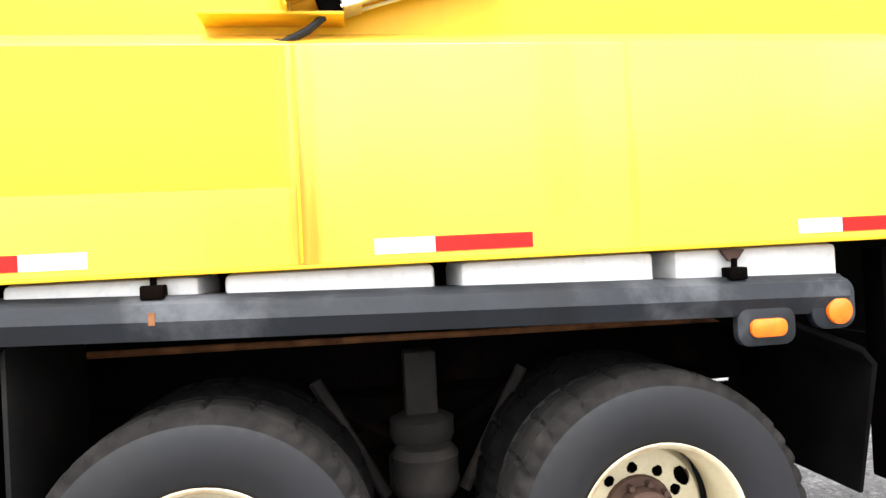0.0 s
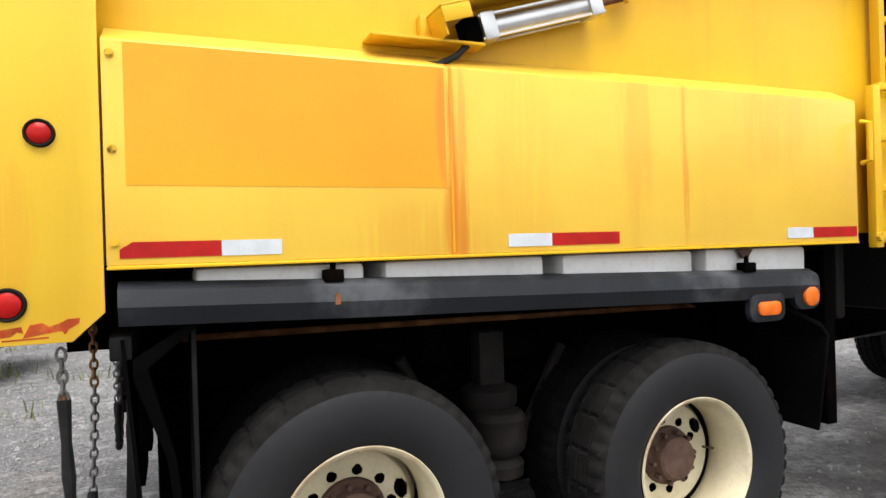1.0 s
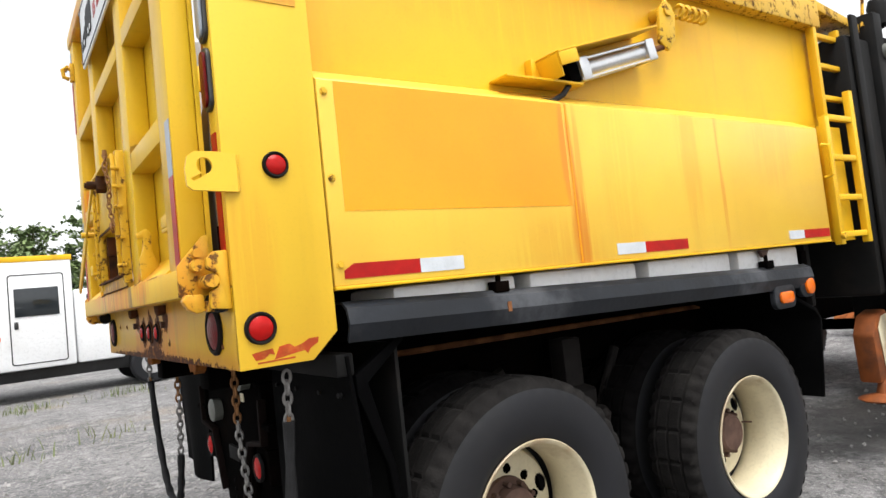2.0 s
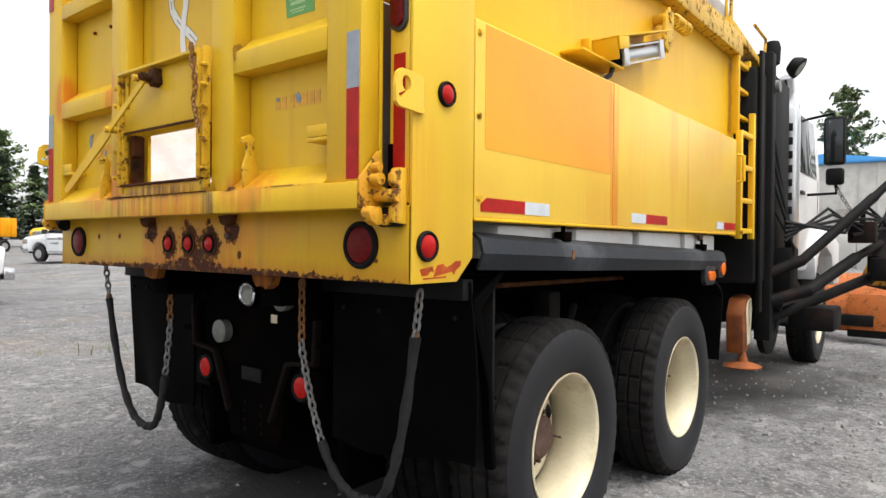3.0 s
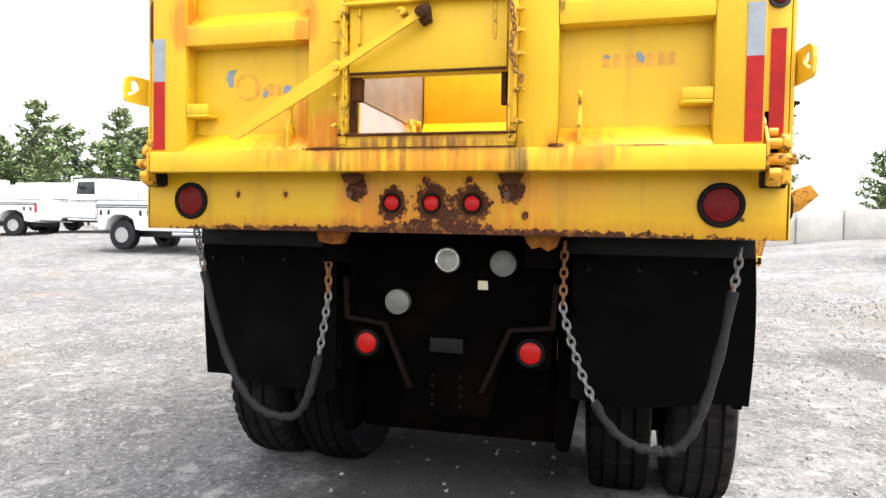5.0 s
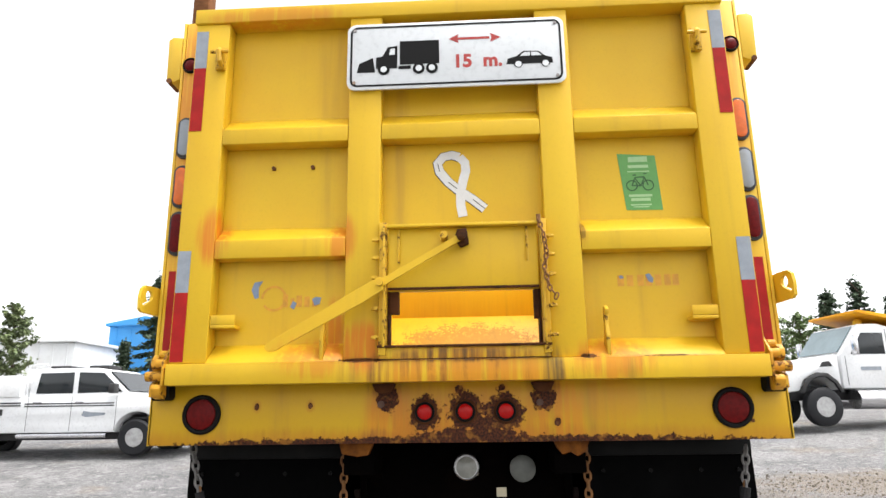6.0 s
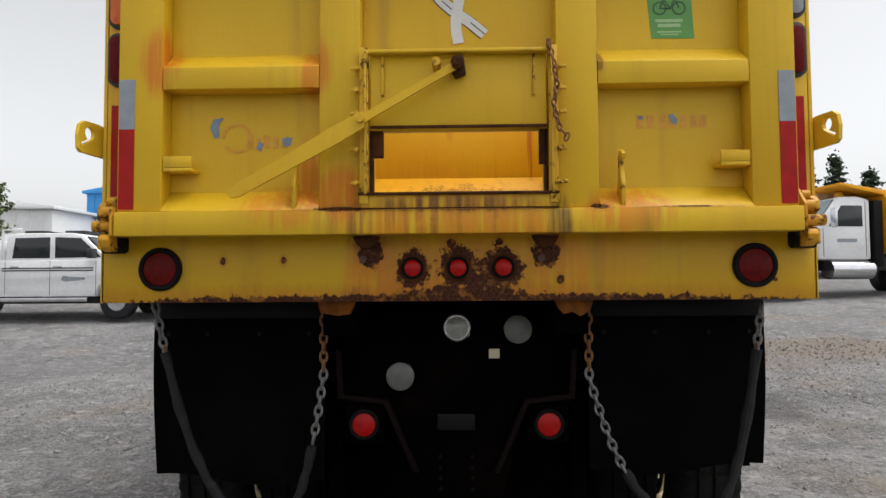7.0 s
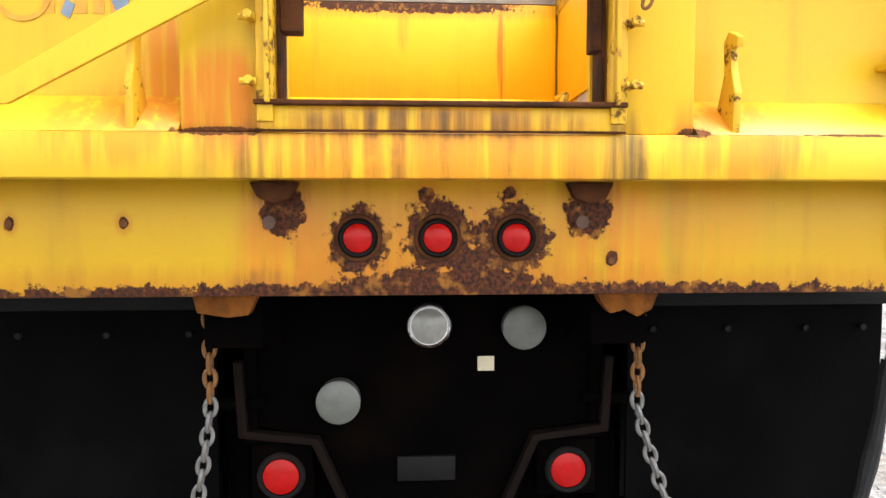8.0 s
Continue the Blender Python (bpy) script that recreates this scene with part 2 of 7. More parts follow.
YEL_APRON = paint("yellow_rusted_apron_paint", (0.55, 0.335, 0.009), grime=0.55, runs_at=[((0, 0.0, 1.27), (0.1, 0.45, 0.14), 0.5), ((0, 0.0, 1.2), (0.1, 1.6, 0.07), 0.35)],
                  rust=[((0, 0.0, 1.178), (0.1, 1.9, 0.058), 1.0), ((0, -0.03, 1.205), (0.1, 0.34, 0.06), 1.0), ((0, 0.139, 1.297), (0.1, 0.095, 0.105), 1.0), ((0, -0.012, 1.30), (0.1, 0.11, 0.12), 1.0), ((0, -0.162, 1.30), (0.1, 0.105, 0.11), 1.0), ((0, -0.09, 1.25), (0.1, 0.1, 0.05), 1.0), ((0, 0.01, 1.38), (0.1, 0.025, 0.03), 1.0), ((0, -0.15, 1.385), (0.1, 0.02, 0.02), 1.0),
                        ((0, 0.285, 1.345), (0.1, 0.07, 0.075), 1.0), ((0, -0.305, 1.345), (0.1, 0.075, 0.075), 1.0), ((0, 0.775, 1.328), (0.1, 0.015, 0.02), 1.0), ((0, 0.57, 1.328), (0.1, 0.015, 0.02), 1.0), ((0, -0.35, 1.26), (0.1, 0.02, 0.024), 1.0)],
                  streaks=[((0, 0.28, 1.27), (0.1, 0.12, 0.2), 0.6), ((0, -0.36, 1.28), (0.1, 0.14, 0.2), 0.55), ((0, 0.0, 1.18), (0.1, 1.2, 0.07), 0.4), ((0, 0.0, 1.25), (0.1, 0.34, 0.12), 0.5), ((0, -0.55, 1.33), (0.1, 0.15, 0.15), 0.25)],
                  soot=[((0, 0.29, 1.39), (0.1, 0.09, 0.07), 1.0), ((0, -0.3, 1.39), (0.1, 0.09, 0.07), 1.0), ((0, 0.31, 1.2), (0.1, 0.11, 0.06), 0.8)])
YEL_SIDE = paint("yellow_side_panel_paint", (0.77, 0.50, 0.055), grime=0.12, rough=0.30, spec=0.45,
                 streaks=[((1.366, -1.19, 1.78), (0.022, 0.1, 0.9), 1.0), ((1.38, -1.19, 1.5), (0.07, 0.1, 0.3), 0.6), ((1.40, -1.19, 1.7), (0.05, 0.1, 0.5), 0.5), ((2.385, -1.19, 1.85), (0.025, 0.1, 0.7), 0.6), ((2.15, -1.19, 1.9), (0.12, 0.1, 0.6), 0.28), ((1.25, -1.19, 1.4), (0.35, 0.1, 0.25), 0.2),
                          ((2.9, -1.19, 1.95), (0.3, 0.1, 0.35), 0.2), ((1.65, -1.19, 1.7), (0.16, 0.1, 0.6), 0.12)])
YEL_PATCH = paint("orange_yellow_patch_paint", (0.78, 0.325, 0.002), grime=0.05, rough=0.30, spec=0.4, streaks=[((1.34, -1.19, 1.83), (0.04, 0.1, 0.3), 0.7)])
YEL_POST = paint("yellow_post_paint", (0.76, 0.495, 0.03), grime=0.15, spec=0.4, streaks=[((0.05, -1.19, 1.5), (0.12, 0.1, 0.3), 0.25), ((0, 1.14, 2.6), (0.05, 0.06, 0.6), 0.75), ((0, -1.14, 2.5), (0.05, 0.06, 0.5), 0.4), ((0, 1.14, 1.9), (0.05, 0.06, 0.4), 0.4)])
YEL_WALL = paint("yellow_body_wall_paint", (0.70, 0.42, 0.012), grime=0.3, streaks=[((1.6, -1.05, 2.5), (1.5, 0.2, 0.3), 0.15)])
YEL_RUSTY = paint("rusty_yellow_fittings_paint", (0.64, 0.39, 0.022), grime=0.5, chips=0.9, streaks=[((-0.1, 1.1, 1.45), (0.2, 0.2, 0.2), 0.4), ((-0.1, -1.1, 1.45), (0.2, 0.2, 0.2), 0.4)])
RED_PRIMER = plain("red_rust_primer", (0.42, 0.055, 0.012), 0.7, 0.0, 0.35, 30.0, 0.3, (0.55, 0.2, 0.03), 0.5, spec=0.2)
ORANGE_YEL = paint("orange_yellow_dump_paint", (0.80, 0.36, 0.004), grime=0.3)
CHUTE = plain("dull_orange_spreader_paint", (0.26, 0.075, 0.02), 0.65, 0.0, 0.4, 8.0, 0.3, (0.06, 0.03, 0.02), 0.6, spec=0.2)
RIM_STEEL = plain("silver_wheel_steel", (0.42, 0.42, 0.42), 0.45, 0.3, 0.2, 10.0, 0.1, (0.15, 0.13, 0.12), 0.5)
SEAM = plain("grey_panel_gap", (0.16, 0.16, 0.165), 0.6, 0.0, 0.2, 5.0, 0.05)
GRIMY = plain("grimy_suspension_iron", (0.013, 0.011, 0.010), 0.8, 0.0, 0.4, 9.0, 0.4, (0.028, 0.022, 0.018), 0.6, spec=0.2)
ARM_STEEL = plain("rusty_black_arm_steel", (0.007, 0.0065, 0.0065), 0.7, 0.0, 0.4, 7.0, 0.3, (0.04, 0.016, 0.009), 0.5, spec=0.15)
YEL_INNER = paint("scuffed_yellow_inside_paint", (0.88, 0.46, 0.004), grime=0.35, rust=[((3.3, 0, 2.74), (0.2, 1.2, 0.08), 1.0), ((2.9, 0, 1.85), (0.7, 1.0, 0.4), 0.5)],
                  streaks=[((3.3, 0.05, 2.6), (0.1, 0.06, 0.25), 0.4), ((3.3, -0.62, 2.4), (0.1, 0.04, 0.5), 1.0)])
BARE = plain("worn_bare_steel", (0.34, 0.31, 0.30), 0.45, 0.35, 0.3, 4.0, 0.2, (0.36, 0.2, 0.09), 0.6)
BLACK = plain("black_chassis_paint", (0.006, 0.006, 0.006), 0.65, 0.0, 0.4, 7.0, 0.2, (0.016, 0.012, 0.01), 0.5, spec=0.15)
# Near-zero base puts the shade under the truck into the rusted chassis colour.
CHASSIS = plain("near_black_rusted_chassis", (0.0014, 0.0011, 0.001), 0.9, 0.0, 0.4, 6.0, 0.3, (0.005, 0.0025, 0.0015), 0.6, spec=0.02)
FENDER = plain("scuffed_black_fender_plastic", (0.009, 0.0115, 0.016), 0.48, 0.0, 0.5, 4.0, 0.3, (0.07, 0.074, 0.082), 0.8, spec=0.3)
RUBBER = plain("dusty_tyre_rubber", (0.009, 0.0095, 0.012), 0.5, 0.0, 0.25, 3.0, 0.06, (0.016, 0.0155, 0.015), 0.35, spec=0.3)
TREAD = plain("worn_tread_rubber", (0.013, 0.012, 0.0115), 0.9, 0.0, 0.4, 9.0, 0.6, (0.028, 0.026, 0.024), 0.6, spec=0.1)
# Darker tread colour carries the shade that falls on the inner tyres.
SHADED_INNER_TREAD = plain("shaded_inner_tread_rubber", (0.006, 0.0055, 0.0055), 0.9, 0.0, 0.4, 9.0, 0.5, (0.012, 0.011, 0.01), 0.5, spec=0.05)
GROMMET = plain("black_grommet_rubber", (0.007, 0.0065, 0.0065), 0.75, 0.0, 0.3, 20.0, 0.3, (0.03, 0.015, 0.008), 0.35, spec=0.12)
FLAP = plain("black_mudflap_rubber", (0.0012, 0.0012, 0.0014), 0.7, 0.0, 0.4, 2.5, 0.3, (0.005, 0.005, 0.005), 0.6, spec=0.03)
CREAM = plain("cream_wheel_paint", (0.60, 0.535, 0.37), 0.4, 0.0, 0.15, 5.0, 0.1, (0.26, 0.15, 0.07), 0.7)
HUB = plain("rusty_hub_iron", (0.11, 0.065, 0.05), 0.8, 0.0, 0.4, 14.0, 0.5, (0.05, 0.025, 0.018), 0.5, spec=0.2)
LIP = plain("sooty_rusted_lip", (0.085, 0.03, 0.01), 0.85, 0.0, 0.6, 16.0, 0.5, (0.014, 0.008, 0.005), 0.9, spec=0.15)
FRAME_EDGE = plain("dark_rusted_flange", (0.007, 0.0035, 0.0026), 0.85, 0.0, 0.4, 8.0, 0.3, spec=0.1)
WHITE_TANK = plain("white_tank_plastic", (0.72, 0.73, 0.74), 0.4, 0.0, 0.08, 3.0, 0.05, (0.4, 0.38, 0.34), 0.35)
RUSTY = plain("rusty_steel", (0.20, 0.085, 0.035), 0.85, 0.0, 0.5, 12.0, 0.6, (0.06, 0.025, 0.014), 0.7, spec=0.15)
BRACKET_RUST = plain("orange_rusted_bracket", (0.26, 0.085, 0.010), 0.8, 0.0, 0.5, 22.0, 0.6, (0.06, 0.022, 0.008), 0.75, spec=0.2)
CHAIN_RUST = plain("rusty_chain_steel", (0.26, 0.115, 0.035), 0.75, 0.2, 0.4, 30.0, 0.4)
CHAIN_GREY = plain("grey_chain_steel", (0.24, 0.23, 0.22), 0.55, 0.5, 0.4, 30.0, 0.4)
HOSE = plain("black_hose_rubber", (0.02, 0.02, 0.021), 0.7, 0.0, 0.4, 25.0, 0.6, spec=0.2)
TAPE_RED = plain("red_reflective_tape", (0.38, 0.009, 0.007), 0.35, 0.0, 0.25, 18.0, 0.05, spec=0.2)
TAPE_WHITE = plain("silver_reflective_tape", (0.52, 0.55, 0.58), 0.3, 0.0, 0.12, 18.0, 0.05)
GREY_TAPE = plain("grey_reflective_tape", (0.27, 0.30, 0.34), 0.35, 0.0, 0.2, 18.0, 0.05)
LENS_RED = plain("red_lamp_lens", (0.40, 0.006, 0.005), 0.25, 0.0, 0.2, 40.0, 0.1, spec=0.2)
LENS_DARK = plain("dark_red_lamp_lens", (0.13, 0.004, 0.004), 0.3, 0.0, 0.35, 60.0, 0.25, spec=0.12)
LENS_AMBER = plain("amber_lamp_lens", (0.72, 0.14, 0.006), 0.2, 0.0, 0.2, 40.0, 0.1)
LENS_CLEAR = plain("clear_lamp_lens", (0.30, 0.30, 0.27), 0.18, 0.1, 0.2, 30.0, 0.1)
LENS_GREY = plain("grey_reflector_lens", (0.125, 0.13, 0.115), 0.35, 0.0, 0.2, 30.0, 0.1)
ALU = plain("brushed_aluminium", (0.68, 0.69, 0.70), 0.32, 0.9, 0.1, 8.0, 0.1)
CHROME = plain("dull_chrome", (0.7, 0.7, 0.72), 0.2, 1.0, 0.1, 6.0, 0.05)
SIGN_WHITE = plain("white_sign_sheet", (0.70, 0.72, 0.73), 0.35, 0.0, 0.06, 3.0, 0.02)
SIGN_BLACK = plain("black_sign_ink", (0.008, 0.008, 0.008), 0.55, 0.0, 0.1, 5.0, 0.02, spec=0.12)
SIGN_RED = plain("red_sign_ink", (0.40, 0.03, 0.022), 0.5, 0.0, 0.1, 5.0, 0.02)
GREEN = plain("green_sticker_vinyl", (0.10, 0.31, 0.06), 0.35, 0.0, 0.12, 5.0, 0.02)
GREEN_DARK = plain("dark_green_ink", (0.02, 0.09, 0.015), 0.45, 0.0, 0.1, 5.0, 0.02)
GREEN_PALE = plain("pale_green_ink", (0.33, 0.52, 0.25), 0.45, 0.0, 0.1, 5.0, 0.02)
RIBBON = plain("white_ribbon_vinyl", (0.68, 0.68, 0.66), 0.4, 0.0, 0.08, 20.0, 0.02)
GHOST = plain("faded_orange_lettering", (0.70, 0.33, 0.012), 0.4, 0.0, 0.25, 40.0, 0.02)
BLUE_CHIP = plain("blue_grey_vinyl_scrap", (0.20, 0.26, 0.36), 0.4, 0.0, 0.25, 40.0, 0.02)
VOID = plain("dark_gap_grime", (0.006, 0.005, 0.005), 0.9, 0.0, 0.2, 8.0, 0.1, spec=0.05)
WHITE_CAR = plain("white_car_paint", (0.76, 0.77, 0.78), 0.28, 0.0, 0.05, 1.5, 0.02, (0.45, 0.43, 0.4), 0.2)
# Pale base colour stands in for the bright sky on the windscreen.
GLASS_SKY_TONE = plain("sky_toned_windscreen_glass", (0.20, 0.26, 0.28), 0.08, 0.0, 0.15, 2.0, 0.0)
GLASS_DARK = plain("dark_tinted_glass", (0.018, 0.022, 0.025), 0.06, 0.0, 0.2, 1.0, 0.0)
TRIM = plain("black_vehicle_trim", (0.02, 0.02, 0.021), 0.5, 0.0, 0.3, 8.0, 0.1)
ORANGE = paint("orange_plow_paint", (0.42, 0.12, 0.025), grime=0.5, chips=0.7)
PLOW_YEL = paint("scraped_yellow_plow_paint", (0.48, 0.22, 0.015), grime=0.9, chips=1.0, soot=[((5.9, -2.1, 1.2), (0.6, 0.5, 0.6), 0.8)])
GREY_BOARD = plain("weathered_grey_board", (0.36, 0.34, 0.32), 0.8, 0.0, 0.3, 4.0, 0.4, (0.2, 0.12, 0.06), 0.5)


# ---------------------------------------------------------------- ground
def ground_z(x, y):
    """The lot is level round and ahead of the truck and climbs gently to both sides beyond it."""
    s = max(0.0, x - 8.0)
    rise = 0.105 * (s * s / 4.0 if s < 2.0 else s - 1.0)
    rise = 1.25 * math.tanh(rise / 1.25)
    level = 1.0 - 0.9 * math.exp(-(((y + 2.5) / 5.0) ** 2))
    return rise * level * (1.0 / (1.0 + math.exp((y - 26.0) / 4.0)) * 0.6 + 0.4)


def make_ground():
    k = Nodes("gravelly_asphalt")
    big = k.noise(0.18, 4)
    mid = k.noise(1.1, 5, 0.6)
    fine = k.noise(38, 4, 0.7)
    grit = k.noise(140, 2, 0.6)
    col = k.mix(k.ramp(big, 0.35, 0.65), (0.135, 0.133, 0.137), (0.24, 0.235, 0.235))
    col = k.mix(k.math("MULTIPLY", k.ramp(mid, 0.45, 0.62), 0.75), col, (0.095, 0.093, 0.096))
    col = k.mix(k.math("MULTIPLY", k.ramp(k.noise(0.5, 5, 0.6, (1, 1, 1), (5, 2, 0)), 0.54, 0.68), 0.7), col, (0.22, 0.17, 0.12))
    col = k.mix(k.math("MULTIPLY", k.ramp(fine, 0.5, 0.66), 0.75), col, (0.42, 0.41, 0.40))
    col = k.mix(k.math("MULTIPLY", k.ramp(grit, 0.5, 0.66), 0.75), col, (0.055, 0.055, 0.058))
    col = k.mix(k.math("MULTIPLY", k.ramp(k.noise(13, 5, 0.75), 0.5, 0.62), 0.8), col, (0.06, 0.06, 0.062))
    col = k.mix(k.math("MULTIPLY", k.ramp(k.noise(5, 6, 0.7, (1, 1, 1), (9, 4, 0)), 0.52, 0.66), 0.6), col, (0.38, 0.37, 0.36))
    # Brown dirt and dark blotches; the two under the truck are painted shade.
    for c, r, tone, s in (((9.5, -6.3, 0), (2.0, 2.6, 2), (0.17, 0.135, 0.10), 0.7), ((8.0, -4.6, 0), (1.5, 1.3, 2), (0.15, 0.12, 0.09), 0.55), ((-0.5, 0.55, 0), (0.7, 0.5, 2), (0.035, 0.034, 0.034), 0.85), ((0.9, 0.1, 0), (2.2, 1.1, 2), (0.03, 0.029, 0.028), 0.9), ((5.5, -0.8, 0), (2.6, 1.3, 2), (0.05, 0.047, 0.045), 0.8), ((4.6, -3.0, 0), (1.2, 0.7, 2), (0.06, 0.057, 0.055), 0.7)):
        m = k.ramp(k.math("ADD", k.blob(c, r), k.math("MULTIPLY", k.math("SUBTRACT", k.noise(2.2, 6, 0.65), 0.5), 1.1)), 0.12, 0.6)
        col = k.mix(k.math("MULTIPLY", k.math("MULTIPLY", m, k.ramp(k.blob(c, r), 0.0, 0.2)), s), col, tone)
    k.bump(k.math("ADD", k.math("MULTIPLY", fine, 0.7), k.math("MULTIPLY", grit, 0.4)), 1.0, 0.03)
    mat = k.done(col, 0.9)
    edges = [-1500, -700, -300, -150, -80, -50, -35] + [-25 + i for i in range(0, 60)] + [40, 50, 65, 85, 120, 200, 400, 800, 1500]
    bm = bmesh.new()
    rows = [[bm.verts.new((x, y, ground_z(x, y) + (0.012 * noise.noise((x * 0.35, y * 0.35, 0)) if abs(x) < 35 and abs(y) < 35 else 0))) for y in edges] for x in edges]
    for a, b in zip(rows, rows[1:]):
        for i in range(len(edges) - 1):
            bm.faces.new((a[i], b[i], b[i + 1], a[i + 1]))
    solo("ground", bm, mat, "grey gravelly asphalt yard with dusty patches, shade painted under the truck", "ground", kind="structure")
    # loose stones
    rng = random.Random(4)
    bm = bmesh.new()
    spots = []
    for i in range(15000):
        x, y = rng.uniform(-3, 14), rng.uniform(-6, 13)
        if i % 3 == 0:
            x, y = rng.gauss(7.0, 3.2), rng.gauss(-4.3, 1.7)
        elif i % 3 == 1:
            x, y = rng.uniform(-3.5, 6), rng.uniform(1.6, 8)
        spots.append((x, y, rng.uniform(0.006, 0.02) * (1.7 if i % 17 == 0 else 1)))
    for x, y, r in spots:
        base = Vector((x, y, ground_z(x, y) + r * 0.2))
        q = Euler((rng.random() * 6, rng.random() * 6, rng.random() * 6)).to_matrix()
        vs = [bm.verts.new(base + q @ Vector(c) * r * rng.uniform(0.7, 1.2)) for c in ((1, 0, 0), (-1, 0, 0), (0, 1, 0), (0, -1, 0), (0, 0, 0.8), (0, 0, -0.8))]
        for a, b, c in ((0, 2, 4), (2, 1, 4), (1, 3, 4), (3, 0, 4), (2, 0, 5), (1, 2, 5), (3, 1, 5), (0, 3, 5)):
            bm.faces.new((vs[a], vs[b], vs[c]))
    stone = plain("pale_gravel_stone", (0.34, 0.33, 0.32), 0.85, 0.0, 0.45, 3.0, 0.3, (0.16, 0.15, 0.14), 0.7)
    solo("gravel", bm, stone, "loose pale gravel scattered over the yard", "gravel", kind="stuff", smooth=False)
    # brown clods
    bm = bmesh.new()
    for i in range(700):
        x, y, r = rng.gauss(9.2, 0.9), rng.gauss(-5.9, 1.3), rng.uniform(0.006, 0.026)
        base = Vector((x, y, ground_z(x, y) + r * 0.3))
        q = Euler((rng.random() * 6, rng.random() * 6, rng.random() * 6)).to_matrix()
        vs = [bm.verts.new(base + q @ Vector(c) * r * rng.uniform(0.7, 1.3)) for c in ((1, 0, 0), (-1, 0, 0), (0, 1, 0), (0, -1, 0), (0, 0, 0.8), (0, 0, -0.8))]
        for a, b, c in ((0, 2, 4), (2, 1, 4), (1, 3, 4), (3, 0, 4), (2, 0, 5), (1, 2, 5), (3, 1, 5), (0, 3, 5)):
            bm.faces.new((vs[a], vs[b], vs[c]))
    solo("dirt_clods", bm, plain("brown_dirt", (0.17, 0.14, 0.11), 0.9, 0.0, 0.4, 4.0, 0.3, (0.40, 0.36, 0.30), 0.5), "brown dirt clods strewn on the yard", "dirt", kind="stuff", smooth=False)
    # weeds
    bm = bmesh.new()
    for cx, cy, n in ((-1.6, 6.2, 60), (-0.6, 5.4, 40), (-2.4, 5.0, 60), (0.6, 6.0, 35), (-0.2, 10.4, 90), (-1.5, 10.6, 60), (1.5, 10.8, 60), (-1.0, 3.6, 25), (2.0, 5.5, 20), (-2.2, 8.8, 50), (20.5, -3.0, 40), (21.5, -5.0, 40)):
        for i in range(n):
            x, y = rng.gauss(cx, 0.28), rng.gauss(cy, 0.2)
            h, w, a = rng.uniform(0.05, 0.2), rng.uniform(0.004, 0.01), rng.uniform(0, 6.28)
            lean = Vector((math.cos(a), math.sin(a), 0))
            across = Vector((-lean.y, lean.x, 0)) * w
            z = ground_z(x, y)
            p = Vector((x, y, z))
            v = [bm.verts.new(p - across), bm.verts.new(p + across), bm.verts.new(p + lean * h * 0.25 + Vector((0, 0, h * 0.6)) + across * 0.7), bm.verts.new(p + lean * h * 0.25 + Vector((0, 0, h * 0.6)) - across * 0.7), bm.verts.new(p + lean * h * 0.6 + Vector((0, 0, h)))]
            bm.faces.new((v[0], v[1], v[2], v[3]))
            bm.faces.new((v[3], v[2], v[4]))
    solo("weeds", bm, plain("dull_green_weeds", (0.13, 0.16, 0.05), 0.7, 0.0, 0.4, 2.0, 0.0, (0.3, 0.27, 0.13), 0.6), "sparse dry green weeds growing in the gravel", "weeds", kind="stuff", smooth=False)


make_ground()

# ---------------------------------------------------------------- the plow truck
truck = thing("plow_truck", "yellow tandem-axle dump truck with snow plows, rusted tailgate", "truck")


def lamp_round(name, at, axis, r, lens, parent, depth=0.02, label=""):
    """A round lamp in a black rubber grommet, facing along -x or -y."""
    turn = {"x": "x", "y": "y"}[axis]
    ring = lathe([(r * 1.18, 0.0), (r * 1.18, -0.008), (r * 1.08, -0.014), (r * 0.93, -0.012), (r * 0.9, 0.0)], at, turn, 32)
    g = part(name, ring, GROMMET, parent, label)
    part("lens", lathe([(r * 0.91, -0.002), (r * 0.88, -0.010), (r * 0.6, -0.016), (r * 0.25, -0.018), (0.001, -0.018)], at, turn, 32), lens, g)
    return g


# tail apron under the tailgate
apron = part("apron", box(0.0, 0.012, -1.188, 1.188, 1.19, 1.42, 0.003), YEL_APRON, truck, "yellow steel apron with rust along its edge")
part("apron_shelf", box(0.013, 0.28, -1.17, 1.17, 1.395, 1.42, 0.003), YEL_APRON, truck)
part("bottom_lip", box(0.013, 0.22, -1.175, 1.175, 1.19, 1.20, 0.002), RUSTY, truck, "rusted bottom lip of the apron")
for y, r, lens in ((0.985, 0.062, LENS_DARK), (-0.985, 0.062, LENS_DARK)):
    lamp_round("stop_lamp", (0, y, 1.302), "x", r, lens, truck, label="large dark red stop lamp in a black grommet")
for y in (0.139, -0.012, -0.162):
    lamp_round("marker_lamp", (0, y, 1.30), "x", 0.031, LENS_RED, truck, label="small red marker lamp in a rusted hole")
    part("rust_collar", lathe([(0.046, -0.001), (0.0445, -0.005), (0.038, -0.006), (0.037, -0.001)], (0, y, 1.3), "x", 20), LIP, truck)
for y in (0.29, -0.30):
    lug = part("hinge_bracket", prism([(-0.045, 0.0), (0.045, 0.0), (0.03, -0.03), (0.0, -0.04), (-0.03, -0.03)], "x", -0.03, -0.001, 0.004), LIP, truck, "rusted bracket with a bolt")
    lug.location = (0, y, 1.405)
    part("bolt", rod((-0.016, 0.012, -0.075), (-0.001, 0.012, -0.075), 0.013, 8), HUB, lug)
